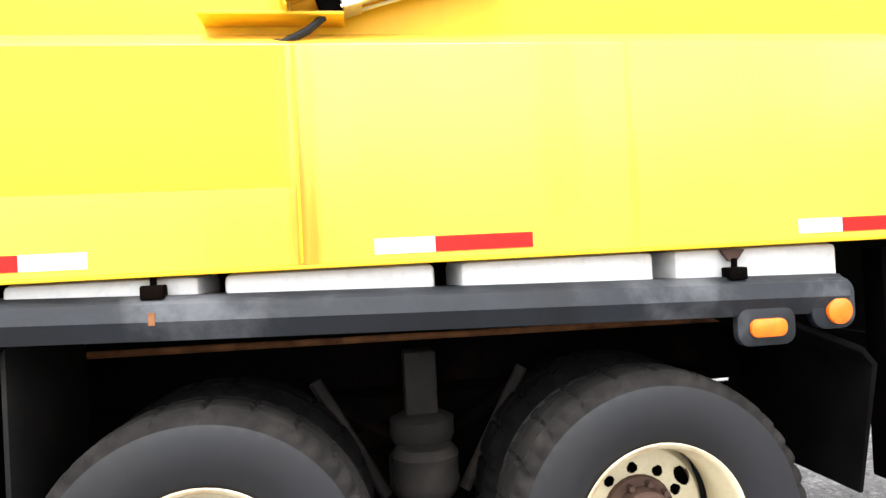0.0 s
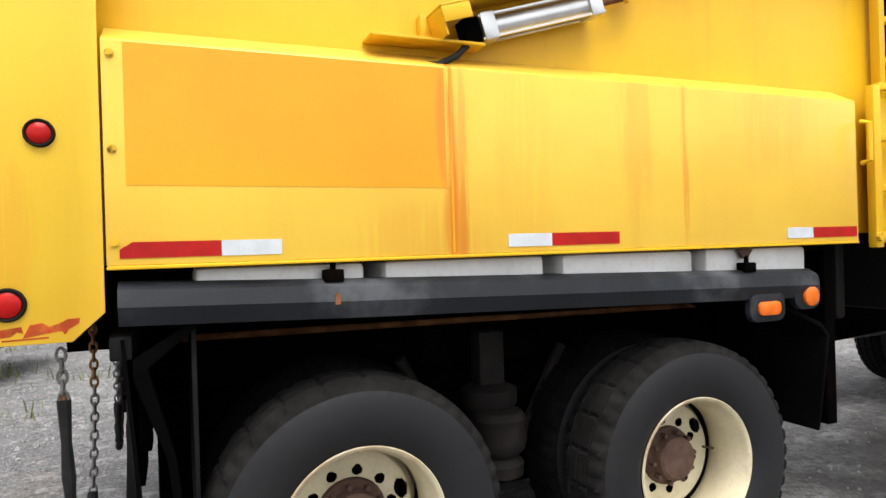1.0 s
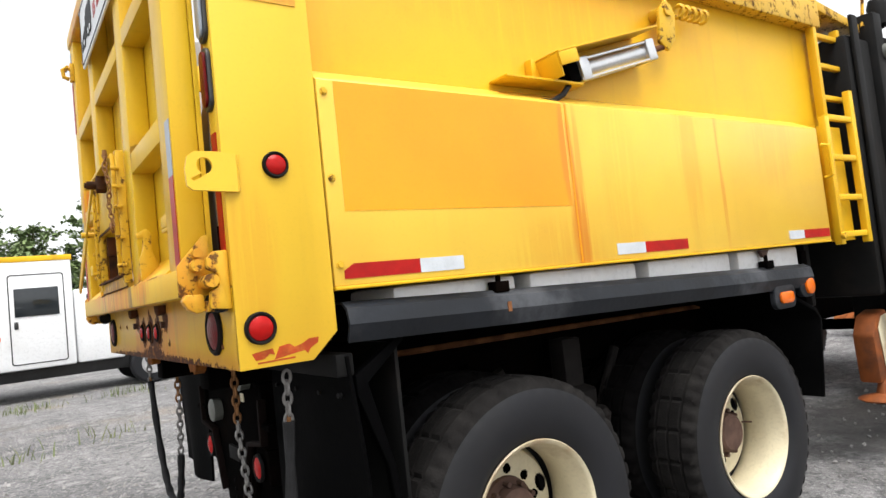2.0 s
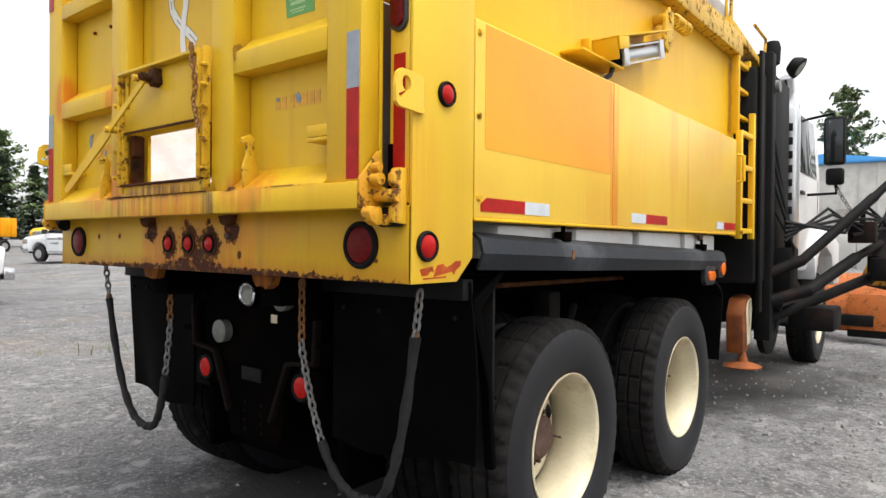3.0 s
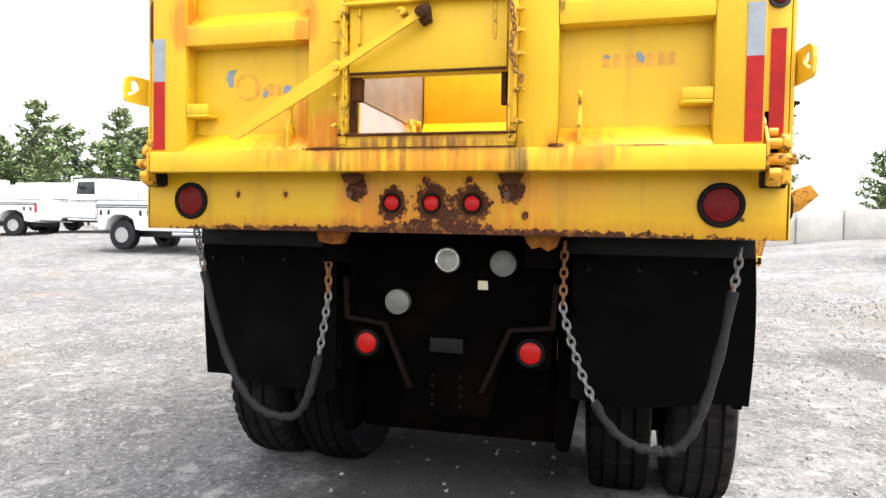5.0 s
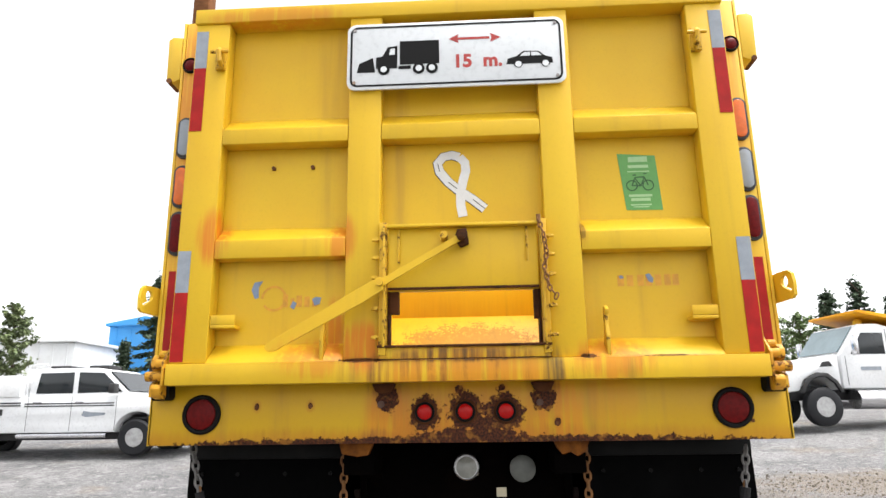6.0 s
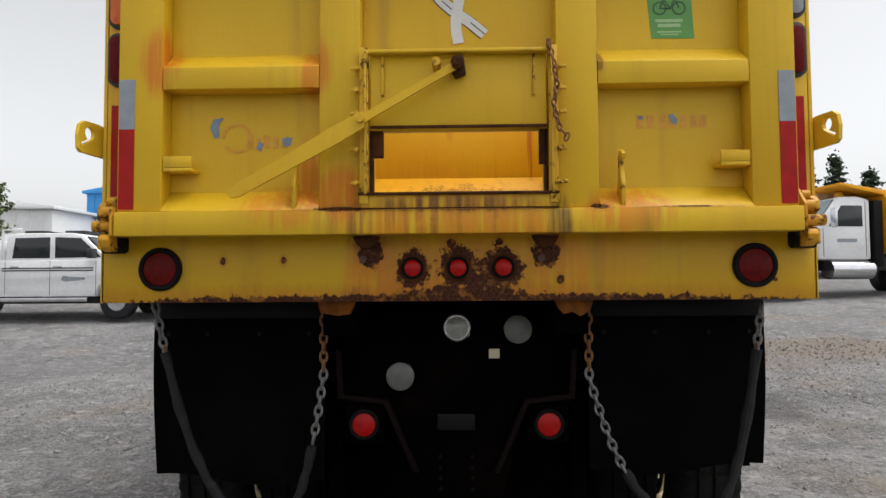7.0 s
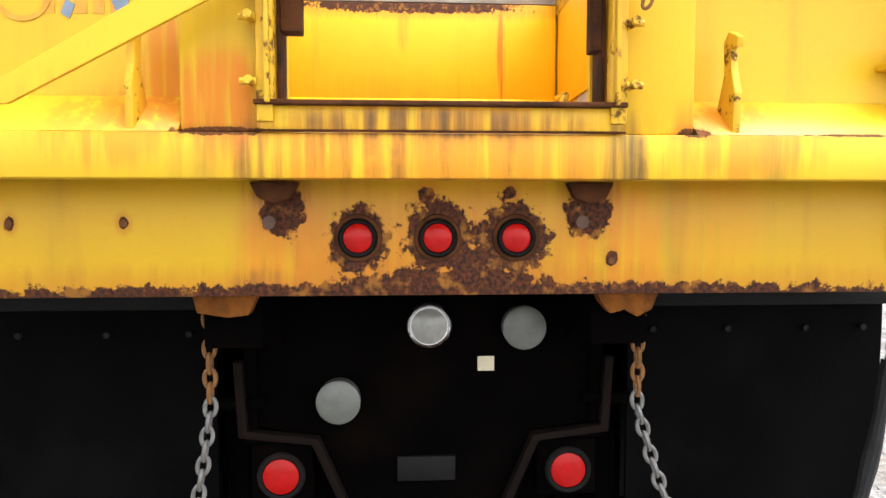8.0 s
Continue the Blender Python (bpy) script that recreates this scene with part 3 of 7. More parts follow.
for y in (0.775, 0.57, -0.35, -1.05):
    part("bolt_hole", rod((-0.004, y, 1.328 if y > 0 else 1.255), (0.001, y, 1.328 if y > 0 else 1.255), 0.007, 10), RUSTY, truck)
for s in (-1, 1):
    gusset = part("chain_bracket", prism([(s * 0.33, 1.1905), (s * 0.47, 1.19), (s * 0.455, 1.15), (s * 0.425, 1.135), (s * 0.40, 1.15), (s * 0.37, 1.142), (s * 0.35, 1.165), (s * 0.34, 1.19)] if s < 0 else [(0.34, 1.19), (0.47, 1.19), (0.46, 1.15), (0.40, 1.14), (0.36, 1.145)], "x", 0.06, 0.098, 0.002), BRACKET_RUST, truck, "orange-rusted chain bracket")
    part("bracket_web", box(0.11, 0.19, *sorted((s * 0.35, s * 0.46)), 1.16, 1.215, 0.002), CHAIN_RUST, gusset)

def holed_plate(outer, hole, y0, y1):
    """A plate in the x-z plane from y0 to y1 with a hole cut through it."""
    bm = bmesh.new()
    edges = []
    for loop in (outer, hole):
        vs = [bm.verts.new((x, y0, z)) for x, z in loop]
        edges += [bm.edges.new((a, b)) for a, b in zip(vs, vs[1:] + vs[:1])]
    bmesh.ops.triangle_fill(bm, edges=edges, use_beauty=True)
    made = bmesh.ops.extrude_face_region(bm, geom=bm.faces[:])["geom"]
    for v in made:
        if isinstance(v, bmesh.types.BMVert):
            v.co.y = y1
    return bm


# corner posts, with the outer side and the lamps facing back
for s in (-1, 1):
    y0, y1 = sorted((s * 1.19, s * 1.178))
    side = [(0.0, 1.19), (0.215, 1.19), (0.297, 1.265), (0.297, 2.98), (0.0, 2.98)]
    part("corner_post_side", prism(side, "y", y0, y1, 0.002), YEL_POST, truck)
    y0, y1 = sorted((s * 1.176, s * 1.10))
    post = part("corner_post", box(0.0, 0.28, y0, y1, 1.425, 2.98, 0.004), YEL_POST, truck)
    for z, lens, lbl in ((2.015, LENS_DARK, "oval red lamp"), (2.215, LENS_AMBER if s > 0 else GREY_TAPE, "oval lamp"), (2.43, GREY_TAPE if s > 0 else LENS_AMBER, "oval lamp")):
        o = part("oval_lamp", prism(shifted(rounded(0.066, 0.185, 0.032), s * 1.139, z), "x", -0.012, -0.0005, 0.003), TRIM, truck, lbl + " in a black rubber surround")
        part("lens", prism(shifted(rounded(0.046, 0.16, 0.022), s * 1.139, z), "x", -0.02, -0.0125, 0.003), lens, o)
    lamp_round("marker_lamp", (-0.0, s * 1.145, 2.77), "x", 0.03, LENS_DARK, truck)
    part("post_tape", box(-0.003, -0.0005, s * 1.139 - 0.022, s * 1.139 + 0.022, 1.52, 1.86, 0.0), TAPE_RED, truck)
    # upper hook plate with a keyhole slot
    keyhole = [(-0.055 + 0.022 * math.cos(a), 1.752 + 0.022 * math.sin(a)) for a in (radians(250 - 20 * i) for i in range(17))] + [(-0.086, 1.708), (-0.094, 1.716)]
    plate = holed_plate([(0.035, 1.682), (0.035, 1.788), (-0.02, 1.792), (-0.08, 1.790), (-0.1, 1.775), (-0.108, 1.74), (-0.105, 1.695), (-0.09, 1.684)], keyhole, s * 1.1915, s * 1.203)
    for v in plate.verts:
        v.co.y += s * (0.035 - v.co.x) * 0.14
    hook = part("latch_plate", plate, YEL_POST, truck, "bent yellow latch plate with a keyhole slot", smooth=False)
    part("weld_bead", rod((0.037, s * 1.196, 1.685), (0.037, s * 1.196, 1.786), 0.006, 8), YEL_RUSTY, hook)
    ear = part("upper_ear", prism([(s * 1.1915, 2.71), (s * 1.225, 2.695), (s * 1.25, 2.70), (s * 1.255, 2.90), (s * 1.235, 2.915), (s * 1.1915, 2.91)], "x", 0.0, 0.075, 0.004), YEL_POST, truck, "yellow folded ear at the top of the post")
    part("ear_pin", rod((-0.006, s * 1.236, 2.702), (0.08, s * 1.236, 2.702), 0.012, 12), RUSTY, ear)
    # lower hinge of the tailgate
    hinge = part("gate_hinge", prism([(-0.058, 1.368), (-0.001, 1.362), (-0.001, 1.526), (-0.04, 1.524), (-0.058, 1.505), (-0.06, 1.478), (-0.032, 1.462), (-0.03, 1.428), (-0.055, 1.412)], "y", *sorted((s * 1.148, s * 1.172)), 0.003), YEL_RUSTY, truck, "chipped yellow lower gate hinge")
    part("hinge_web", prism([(-0.06, 1.36), (-0.001, 1.36), (-0.001, 1.40), (-0.06, 1.39)], "y", *sorted((s * 1.112, s * 1.146)), 0.003), YEL_RUSTY, hinge)
    part("hinge_pin", rod((-0.052, s * 1.09, 1.444), (-0.052, s * 1.186, 1.444), 0.019, 16), YEL_RUSTY, hinge)
    # Flat near-black strip painted in for the shaded gap behind the hinge.
    part("recess_shade_strip", box(-0.002, -0.0005, *sorted((s * 1.095, s * 1.147)), 1.43, 1.60, 0.0), CHASSIS, hinge)
    part("hinge_knuckle", join(rod((-0.075, s * 1.105, 1.49), (-0.075, s * 1.14, 1.49), 0.017, 12), rod((-0.07, s * 1.105, 1.525), (-0.07, s * 1.13, 1.525), 0.013, 10)), YEL_RUSTY, hinge)
    part("hinge_lug", prism([(-0.06, 1.364), (-0.065, 1.41), (-0.112, 1.412), (-0.12, 1.395), (-0.108, 1.372), (-0.085, 1.358)], "y", *sorted((s * 1.10, s * 1.135)), 0.004), YEL_RUSTY, hinge)
    part("rubber_stop", rod((-0.025, s * 1.095, 1.385), (-0.025, s * 1.165, 1.385), 0.03, 14), BLACK, truck)
part("post_top", box(0.02, 0.10, 1.10, 1.17, 2.982, 3.25, 0.006), RUSTY, truck, "rusty upright on top of the post")
for flake in ([(0.035, 1.232), (0.045, 1.212), (0.07, 1.214), (0.085, 1.226), (0.1, 1.222), (0.095, 1.24), (0.06, 1.236)],
              [(0.098, 1.208), (0.115, 1.243), (0.145, 1.247), (0.16, 1.236), (0.185, 1.243), (0.205, 1.254), (0.235, 1.255), (0.232, 1.24), (0.208, 1.226), (0.198, 1.212), (0.19, 1.222), (0.15, 1.217)],
              [(0.05, 1.206), (0.16, 1.209), (0.158, 1.204), (0.05, 1.202)]):
    part("flaked_paint", prism(flake, "y", -1.1912, -1.1902), RED_PRIMER, truck, "bare red primer where the paint flaked", smooth=False)
lamp_round("side_marker_lamp", (0.151, -1.190, 1.762), "y", 0.033, LENS_RED, truck, label="round red side marker lamp")
lamp_round("side_marker_lamp", (0.065, -1.190, 1.300), "y", 0.039, LENS_RED, truck, label="round red side marker lamp")
for i, (x0, x1, z) in enumerate(((0.05, 0.12, 2.34), (0.13, 0.15, 2.36), (0.17, 0.22, 2.34), (0.06, 0.26, 2.25))):
    part("faded_lettering", box(x0, x1, -1.1925, -1.1902, z, z + (0.07 if i < 3 else 0.035), 0.0), GHOST, truck)
part("vinyl_scrap", prism([(0.13, 2.36), (0.15, 2.33), (0.165, 2.28), (0.18, 2.29), (0.165, 2.36), (0.14, 2.38)], "y", -1.1945, -1.1928), BLUE_CHIP, truck)

# tailgate
gate = part("tailgate", box(-0.03, -0.016, -0.294, 0.262, 1.75, 2.96, 0.0), YEL_GATE, truck, "yellow ribbed steel tailgate with rust runs")
for y0, y1, z1 in ((0.262, 1.085, 2.96), (-1.085, -0.294, 2.96), (-0.294, 0.262, 1.53)):
    part("gate_panel", box(-0.03, -0.016, y0, y1, 1.42, z1, 0.0), YEL_GATE, gate)
for y0, y1 in ((0.94, 1.085), (-1.085, -0.94)):
    part("outer_stile", box(-0.105, -0.031, y0, y1, 1.485, 2.90, 0.006), YEL_GATE, gate)
for y0, y1 in ((0.297, 0.43), (-0.462, -0.33)):
    part("inner_stile", box(-0.105, -0.031, y0, y1, 1.485, 2.90, 0.006), YEL_GATE, gate)
part("top_rail", box(-0.115, -0.0, -1.09, 1.09, 2.90, 2.967, 0.006), YEL_GATE, gate)
part("sill", prism([(-0.122, 1.406), (-0.122, 1.484), (-0.031, 1.484), (-0.001, 1.47), (-0.001, 1.425), (-0.06, 1.406)], "y", -1.09, 1.085, 0.004), YEL_GATE, gate, "yellow bottom sill streaked with rust and soot")
for s in (-1, 1):
    part("sill_end", prism([(-0.1215, 1.407), (-0.1215, 1.492), (-0.05, 1.572), (-0.032, 1.58), (-0.032, 1.407)], "y", *sorted((s * 1.0905, s * 1.1)), 0.002), YEL_RUSTY, gate, "orange-stained end plate of the sill")
RIBS = [(0.431, 0.939), (-0.329, 0.296), (-0.939, -0.463)]
for y0, y1 in RIBS:
    part("rib", prism([(-0.105, 2.353), (-0.105, 2.416), (-0.031, 2.484), (-0.031, 2.353)], "y", y0, y1, 0.002), YEL_GATE, gate)
    if y0 != -0.329:
        part("rib", prism([(-0.105, 1.882), (-0.105, 1.953), (-0.031, 2.016), (-0.031, 1.882)], "y", y0, y1, 0.002), YEL_GATE, gate)
        part("sill_slope", prism([(-0.118, 1.4845), (-0.031, 1.557), (-0.031, 1.4845)], "y", y0, y1, 0.001), YEL_GATE, gate)
for s, y0 in ((1, 0.955), (-1, -0.9395)):
    part("step_lug", join(box(-0.10, -0.031, *sorted((s * 0.845, s * 0.9385)), 1.615, 1.628, 0.003), box(-0.10, -0.092, *sorted((s * 0.845, s * 0.9385)), 1.6285, 1.665, 0.002)), YEL_GATE, gate)
    part("pin_hook", tube([(-0.11, s * 0.965, 2.74), (-0.14, s * 0.965, 2.76), (-0.16, s * 0.96, 2.74), (-0.155, s * 0.955, 2.70), (-0.13, s * 0.955, 2.69)], 0.011, 8), YEL_RUSTY, gate)
    part("hook_plate", box(-0.125, -0.106, s * 0.965 - 0.02, s * 0.965 + 0.02, 2.68, 2.78, 0.003), YEL_RUSTY, gate)
    part("hook_pin", rod((-0.14, s * 0.925, 2.75), (-0.14, s * 1.0, 2.75), 0.008, 8), YEL_RUSTY, gate)
    # upright lug beside the inner stile
    y = 0.51 if s > 0 else -0.535
    part("upright_lug", prism([(-0.112, 1.4855), (-0.05, 1.535), (-0.075, 1.60), (-0.07, 1.655), (-0.088, 1.672), (-0.122, 1.655), (-0.118, 1.637), (-0.098, 1.642), (-0.102, 1.60), (-0.116, 1.56)], "y", y - 0.007, y + 0.007, 0.002), YEL_RUSTY, gate, "rusted upright lug")
    # reflective tape on the outer stiles
    yt = s * 1.054
    for z0, z1, m in ((1.492, 1.752, TAPE_RED), (1.7525, 1.915, GREY_TAPE), (2.415, 2.695, TAPE_RED), (2.6955, 2.865, GREY_TAPE)):
        part("reflective_tape", box(-0.1075, -0.1055, yt - 0.025, yt + 0.025, z0, z1, 0.0), m, gate)

# spreader door in the tailgate
door = part("spreader_door", box(-0.128, -0.108, -0.296, 0.262, 1.744, 1.98, 0.004), YEL_GATE, truck, "yellow sliding spreader door, half raised")
part("top_flange", box(-0.16, -0.1285, -0.30, 0.266, 1.972, 1.984, 0.003), YEL_GATE, door)
part("bottom_edge", box(-0.133, -0.1285, -0.296, 0.262, 1.738, 1.748, 0.001), LIP, door)
part("stop_block", box(-0.106, -0.07, 0.225, 0.2595, 1.655, 1.7375, 0.002), LIP, door)
part("stop_block", box(-0.106, -0.07, -0.2925, -0.275, 1.63, 1.7375, 0.002), LIP, door)
for s, y in ((1, 0.282), (-1, -0.316)):
    part("guide", join(box(-0.135, -0.1058, y - 0.014, y + 0.014, 1.50, 2.0, 0.003), box(-0.150, -0.1355, y - s * 0.006 - 0.004, y - s * 0.006 + 0.004, 1.53, 1.99, 0.002)), YEL_RUSTY, door, "rusted door guide with bolts")
    part("inner_guide", box(-0.138, -0.1285, y - s * 0.06 - 0.004, y - s * 0.06 + 0.004, 1.84, 1.97, 0.002), YEL_RUSTY, door)
    for z in (1.565, 1.67, 1.785, 1.86, 1.93):
        part("guide_bolt", join(rod((-0.155, y + s * 0.022, z), (-0.125, y + s * 0.022, z), 0.0075, 8), rod((-0.135, y + s * 0.012, z), (-0.135, y + s * 0.04, z), 0.006, 8)), YEL_RUSTY, door)
    part("dark_jamb", box(-0.10, -0.045, *sorted((y - s * 0.0145, y - s * 0.022)), 1.537, 1.74, 0.001), LIP, door)
sill_lip = part("opening_lip", box(-0.128, -0.1225, -0.325, 0.296, 1.488, 1.527, 0.001), YEL_GATE, truck, "streaked yellow lip under the opening")
part("lip_edge", box(-0.142, -0.1225, -0.33, 0.30, 1.5275, 1.536, 0.002), LIP, sill_lip, "dark rusted edge")
part("lip_seam", box(-0.130, -0.1225, -0.33, 0.30, 1.4845, 1.4875, 0.0), LIP, sill_lip)
slide = part("lever", prism([(-0.01, -0.013), (0.34, -0.015), (0.345, -0.027), (0.43, -0.030), (0.79, -0.021), (0.81, -0.012), (0.815, 0.008), (0.80, 0.017), (0.43, 0.024), (0.33, 0.021), (0.325, 0.012), (-0.01, 0.012)], "x", -0.184, -0.176, 0.0012), YEL_GATE, truck, "long flat yellow hand lever with a wider blade", smooth=False)
a = math.atan2(1.527 - 1.925, 0.69 + 0.014)
for v in slide.data.vertices:
    u, w = v.co.y, v.co.z
    v.co.y, v.co.z = -0.014 + u * math.cos(a) - w * math.sin(a), 1.925 + u * math.sin(a) + w * math.cos(a)
part("lever_pivot", rod((-0.2, -0.014, 1.925), (-0.128, -0.014, 1.925), 0.017, 12), LIP, slide)
part("lever_knob", rod((-0.2, 0.05, 1.93), (-0.13, 0.05, 1.93), 0.014, 8), YEL_RUSTY, slide)
part("lever_stud", rod((-0.2, 0.285, 1.757), (-0.15, 0.285, 1.757), 0.013, 10), YEL_RUSTY, slide)
part("lever_bracket", prism([(-0.042, 1.905), (-0.01, 1.892), (0.012, 1.925), (0.0, 1.958), (-0.034, 1.962)], "x", -0.165, -0.129, 0.003), LIP, slide)
part("lever_nut", rod((-0.208, -0.014, 1.925), (-0.2005, -0.014, 1.925), 0.011, 6), LIP, slide)


def torus_link(a, b, r, flat):
    """One oval chain link in its own frame, lying along z."""
    pts = []
    for k in range(14):
        t = 2 * math.pi * k / 14
        u, v = math.cos(t) * a, math.sin(t) * b
        pts.append(Vector((u, 0, v)) if not flat else Vector((0, u, v)))
    bm = bmesh.new()
    rings = []
    for i, p in enumerate(pts):
        d = (pts[(i + 1) % 14] - pts[i - 1]).normalized()
        nrm = Vector((0, 1, 0)) if not flat else Vector((1, 0, 0))
        bi = d.cross(nrm)
        rings.append([bm.verts.new(p + r * (math.cos(c) * nrm + math.sin(c) * bi)) for c in (2 * math.pi * j / 6 for j in range(6))])
    for i in range(14):
        x, y = rings[i], rings[(i + 1) % 14]
        for j in range(6):
            bm.faces.new((x[j], x[(j + 1) % 6], y[(j + 1) % 6], y[j]))
    return bm


def along(points, step):
    """Places at even steps along a line of points, with its heading there."""
    pts = [Vector(p) for p in points]
    out, left = [], 0.0
    for p, q in zip(pts, pts[1:]):
        d = (q - p).length
        while left < d:
            out.append((p.lerp(q, left / d), (q - p).normalized()))
            left += step
        left -= d
    return out


def hang(p, q, low, n=24):
    """A slack line from p over the lowest point low to q."""
    p, q, low = Vector(p), Vector(q), Vector(low)
    out = []
    for end, back in ((p, False), (q, True)):
        half = []
        for i in range(n):
            t = i / n
            c = low.lerp(end, t)
            c.z = low.z + (end.z - low.z) * t ** 2.7
            half.append(c)
        half.append(end)
        out += half if back else half[::-1][:-1]
    return out


def chain(points, parent_thing, rusty_to, label, size=0.021):
    """A chain of real links: its upper links are rusty, the lower ones grey."""
    root = part("chain", rod(Vector(points[0]) + Vector((0, 0.0, 0.02)), Vector(points[0]) + Vector((0.0, 0, -0.005)), 0.008, 8), CHAIN_RUST, parent_thing, label)
    meshes = {}
    for i, (p, d) in enumerate(along(points, size * 1.55)):
        mat = CHAIN_RUST if p.z > rusty_to else CHAIN_GREY
        key = (i % 2, mat.name)
        m = Matrix.Translation(p) @ d.to_track_quat("Z", "Y").to_matrix().to_4x4()
        if key in meshes:
            again(meshes[key], m, root)
        else:
            link = part("link", torus_link(size * 0.58, size, size * 0.24, i % 2 == 1), mat, root)
            link.matrix_basis = m
            meshes[key] = link
    return root


for s in (-1, 1):
    pts = [(0.19, s * 0.475, 1.15 - 0.025 * i) for i in range(10)]
    pts = [Vector(p) for p in pts] + hang((0.19, s * 0.478, 0.90), (0.17, s * 1.08, 1.17), (0.18, s * 0.83, 0.42) if s < 0 else (0.18, s * 0.655, 0.41))
    cut = next(i for i, p in enumerate(pts) if p.z < (0.60 if s < 0 else 0.68))
    chain(pts[:cut + 1], truck, 0.93, "slack tailgate chain with rusty upper links")
    stop = next(i for i in range(len(pts) - 1, 0, -1) if pts[i].z < 1.11)
    part("chain_sleeve", tube([p + Vector((0, 0, 0.004 * math.sin(i * 2.1))) for i, p in enumerate(pts[cut:stop])], [0.017 + 0.0025 * math.sin(i * 1.7) for i in range(stop - cut)], 10), HOSE, truck, "black hose sleeve over the chain")
    chain(pts[stop - 1:], truck, 2.0, "short chain end on a hook")
gate_chain = [(-0.165, -0.30, 1.985), (-0.17, -0.315, 1.93), (-0.16, -0.325, 1.86), (-0.165, -0.312, 1.80), (-0.16, -0.33, 1.73), (-0.165, -0.352, 1.70), (-0.16, -0.345, 1.68)]
chain(gate_chain, truck, 0.0, "rusty door chain", 0.013)

# things fixed to the tailgate
sign = part("warning_sign", prism(shifted(rounded(0.88, 0.295, 0.035), -0.004, 2.7075), "x", -0.1245, -0.1165, 0.001), SIGN_WHITE, truck, "white metal sign with truck, arrow and car")


def outline(w, h, r, t, cy, cz, x0, x1):
    a, b = rounded(w, h, r), rounded(w - 2 * t, h - 2 * t, r - t * 0.7)
    bm = bmesh.new()
    va = [[bm.verts.new((x, cy + u, cz + v)) for u, v in a] for x in (x0, x1)]
    vb = [[bm.verts.new((x, cy + u, cz + v)) for u, v in b] for x in (x0, x1)]
    n = len(a)
    for i in range(n):
        j = (i + 1) % n
        bm.faces.new((va[0][i], va[0][j], vb[0][j], vb[0][i]))
        bm.faces.new((va[1][i], va[1][j], vb[1][j], vb[1][i]))
        bm.faces.new((va[0][i], va[0][j], va[1][j], va[1][i]))
        bm.faces.new((vb[0][i], vb[0][j], vb[1][j], vb[1][i]))
    return bm


part("sign_border", outline(0.855, 0.27, 0.03, 0.008, -0.004, 2.7075, -0.1262, -0.1247), SIGN_BLACK, sign)


def mark(name, polys, mat, owner, x=-0.1247, thick=0.0015):
    return part(name, join(*[prism(p, "x", x - thick, x) for p in polys]), mat, owner, smooth=False)


def disc(cy, cz, r, n=16):
    return [(cy + r * math.cos(2 * math.pi * k / n), cz + r * math.sin(2 * math.pi * k / n)) for k in range(n)]


def sy(u):
    """Sign places run from its left edge as read, which is +y."""
    return 0.436 - u


zs = 2.56
mark("sign_truck", [[(sy(0.215), zs + 0.105), (sy(0.375), zs + 0.105), (sy(0.375), zs + 0.21), (sy(0.215), zs + 0.21)],
                    [(sy(0.04), zs + 0.075), (sy(0.115), zs + 0.075), (sy(0.105), zs + 0.14), (sy(0.05), zs + 0.115)],
                    [(sy(0.118), zs + 0.09), (sy(0.205), zs + 0.09), (sy(0.205), zs + 0.19), (sy(0.165), zs + 0.185), (sy(0.145), zs + 0.145), (sy(0.118), zs + 0.14)],
                    [(sy(0.21), zs + 0.085), (sy(0.26), zs + 0.085), (sy(0.26), zs + 0.10), (sy(0.21), zs + 0.10)]], SIGN_BLACK, sign)
for u in (0.15, 0.292, 0.345):
    mark("sign_wheel", [disc(sy(u), zs + 0.085, 0.024)], SIGN_BLACK, sign, -0.1265)
for u in (0.15, 0.292, 0.345, 0.692, 0.80):
    mark("sign_wheel_centre", [disc(sy(u), zs + 0.085, 0.013)], SIGN_WHITE, sign, -0.1285)
mark("sign_cab_window", [[(sy(0.172), zs + 0.15), (sy(0.195), zs + 0.15), (sy(0.195), zs + 0.178), (sy(0.177), zs + 0.176)]], SIGN_WHITE, sign, -0.1265)
mark("sign_arrow", [[(sy(0.45), zs + 0.207), (sy(0.58), zs + 0.207), (sy(0.58), zs + 0.217), (sy(0.45), zs + 0.217)], [(sy(0.415), zs + 0.212), (sy(0.455), zs + 0.192), (sy(0.45), zs + 0.212), (sy(0.455), zs + 0.232)],
                    [(sy(0.625), zs + 0.212), (sy(0.583), zs + 0.192), (sy(0.588), zs + 0.212), (sy(0.583), zs + 0.232)]], SIGN_RED, sign)
mark("sign_car", [[(sy(0.645), zs + 0.088), (sy(0.83), zs + 0.088), (sy(0.828), zs + 0.112), (sy(0.80), zs + 0.12), (sy(0.775), zs + 0.142), (sy(0.715), zs + 0.145), (sy(0.685), zs + 0.122), (sy(0.65), zs + 0.112)]], SIGN_BLACK, sign)
for u in (0.692, 0.80):
    mark("sign_car_wheel", [disc(sy(u), zs + 0.09, 0.018)], SIGN_BLACK, sign, -0.1265)
mark("sign_car_windows", [[(sy(0.70), zs + 0.122), (sy(0.74), zs + 0.122), (sy(0.74), zs + 0.138), (sy(0.717), zs + 0.138)], [(sy(0.745), zs + 0.122), (sy(0.785), zs + 0.122), (sy(0.771), zs + 0.137), (sy(0.745), zs + 0.138)]], SIGN_WHITE, sign, -0.1265)
for u, v in ((0.03, 0.03), (0.845, 0.03), (0.03, 0.265), (0.845, 0.265)):
    part("sign_bolt", rod((-0.131, sy(u), zs + v), (-0.1246, sy(u), zs + v), 0.007, 8), BARE, sign)


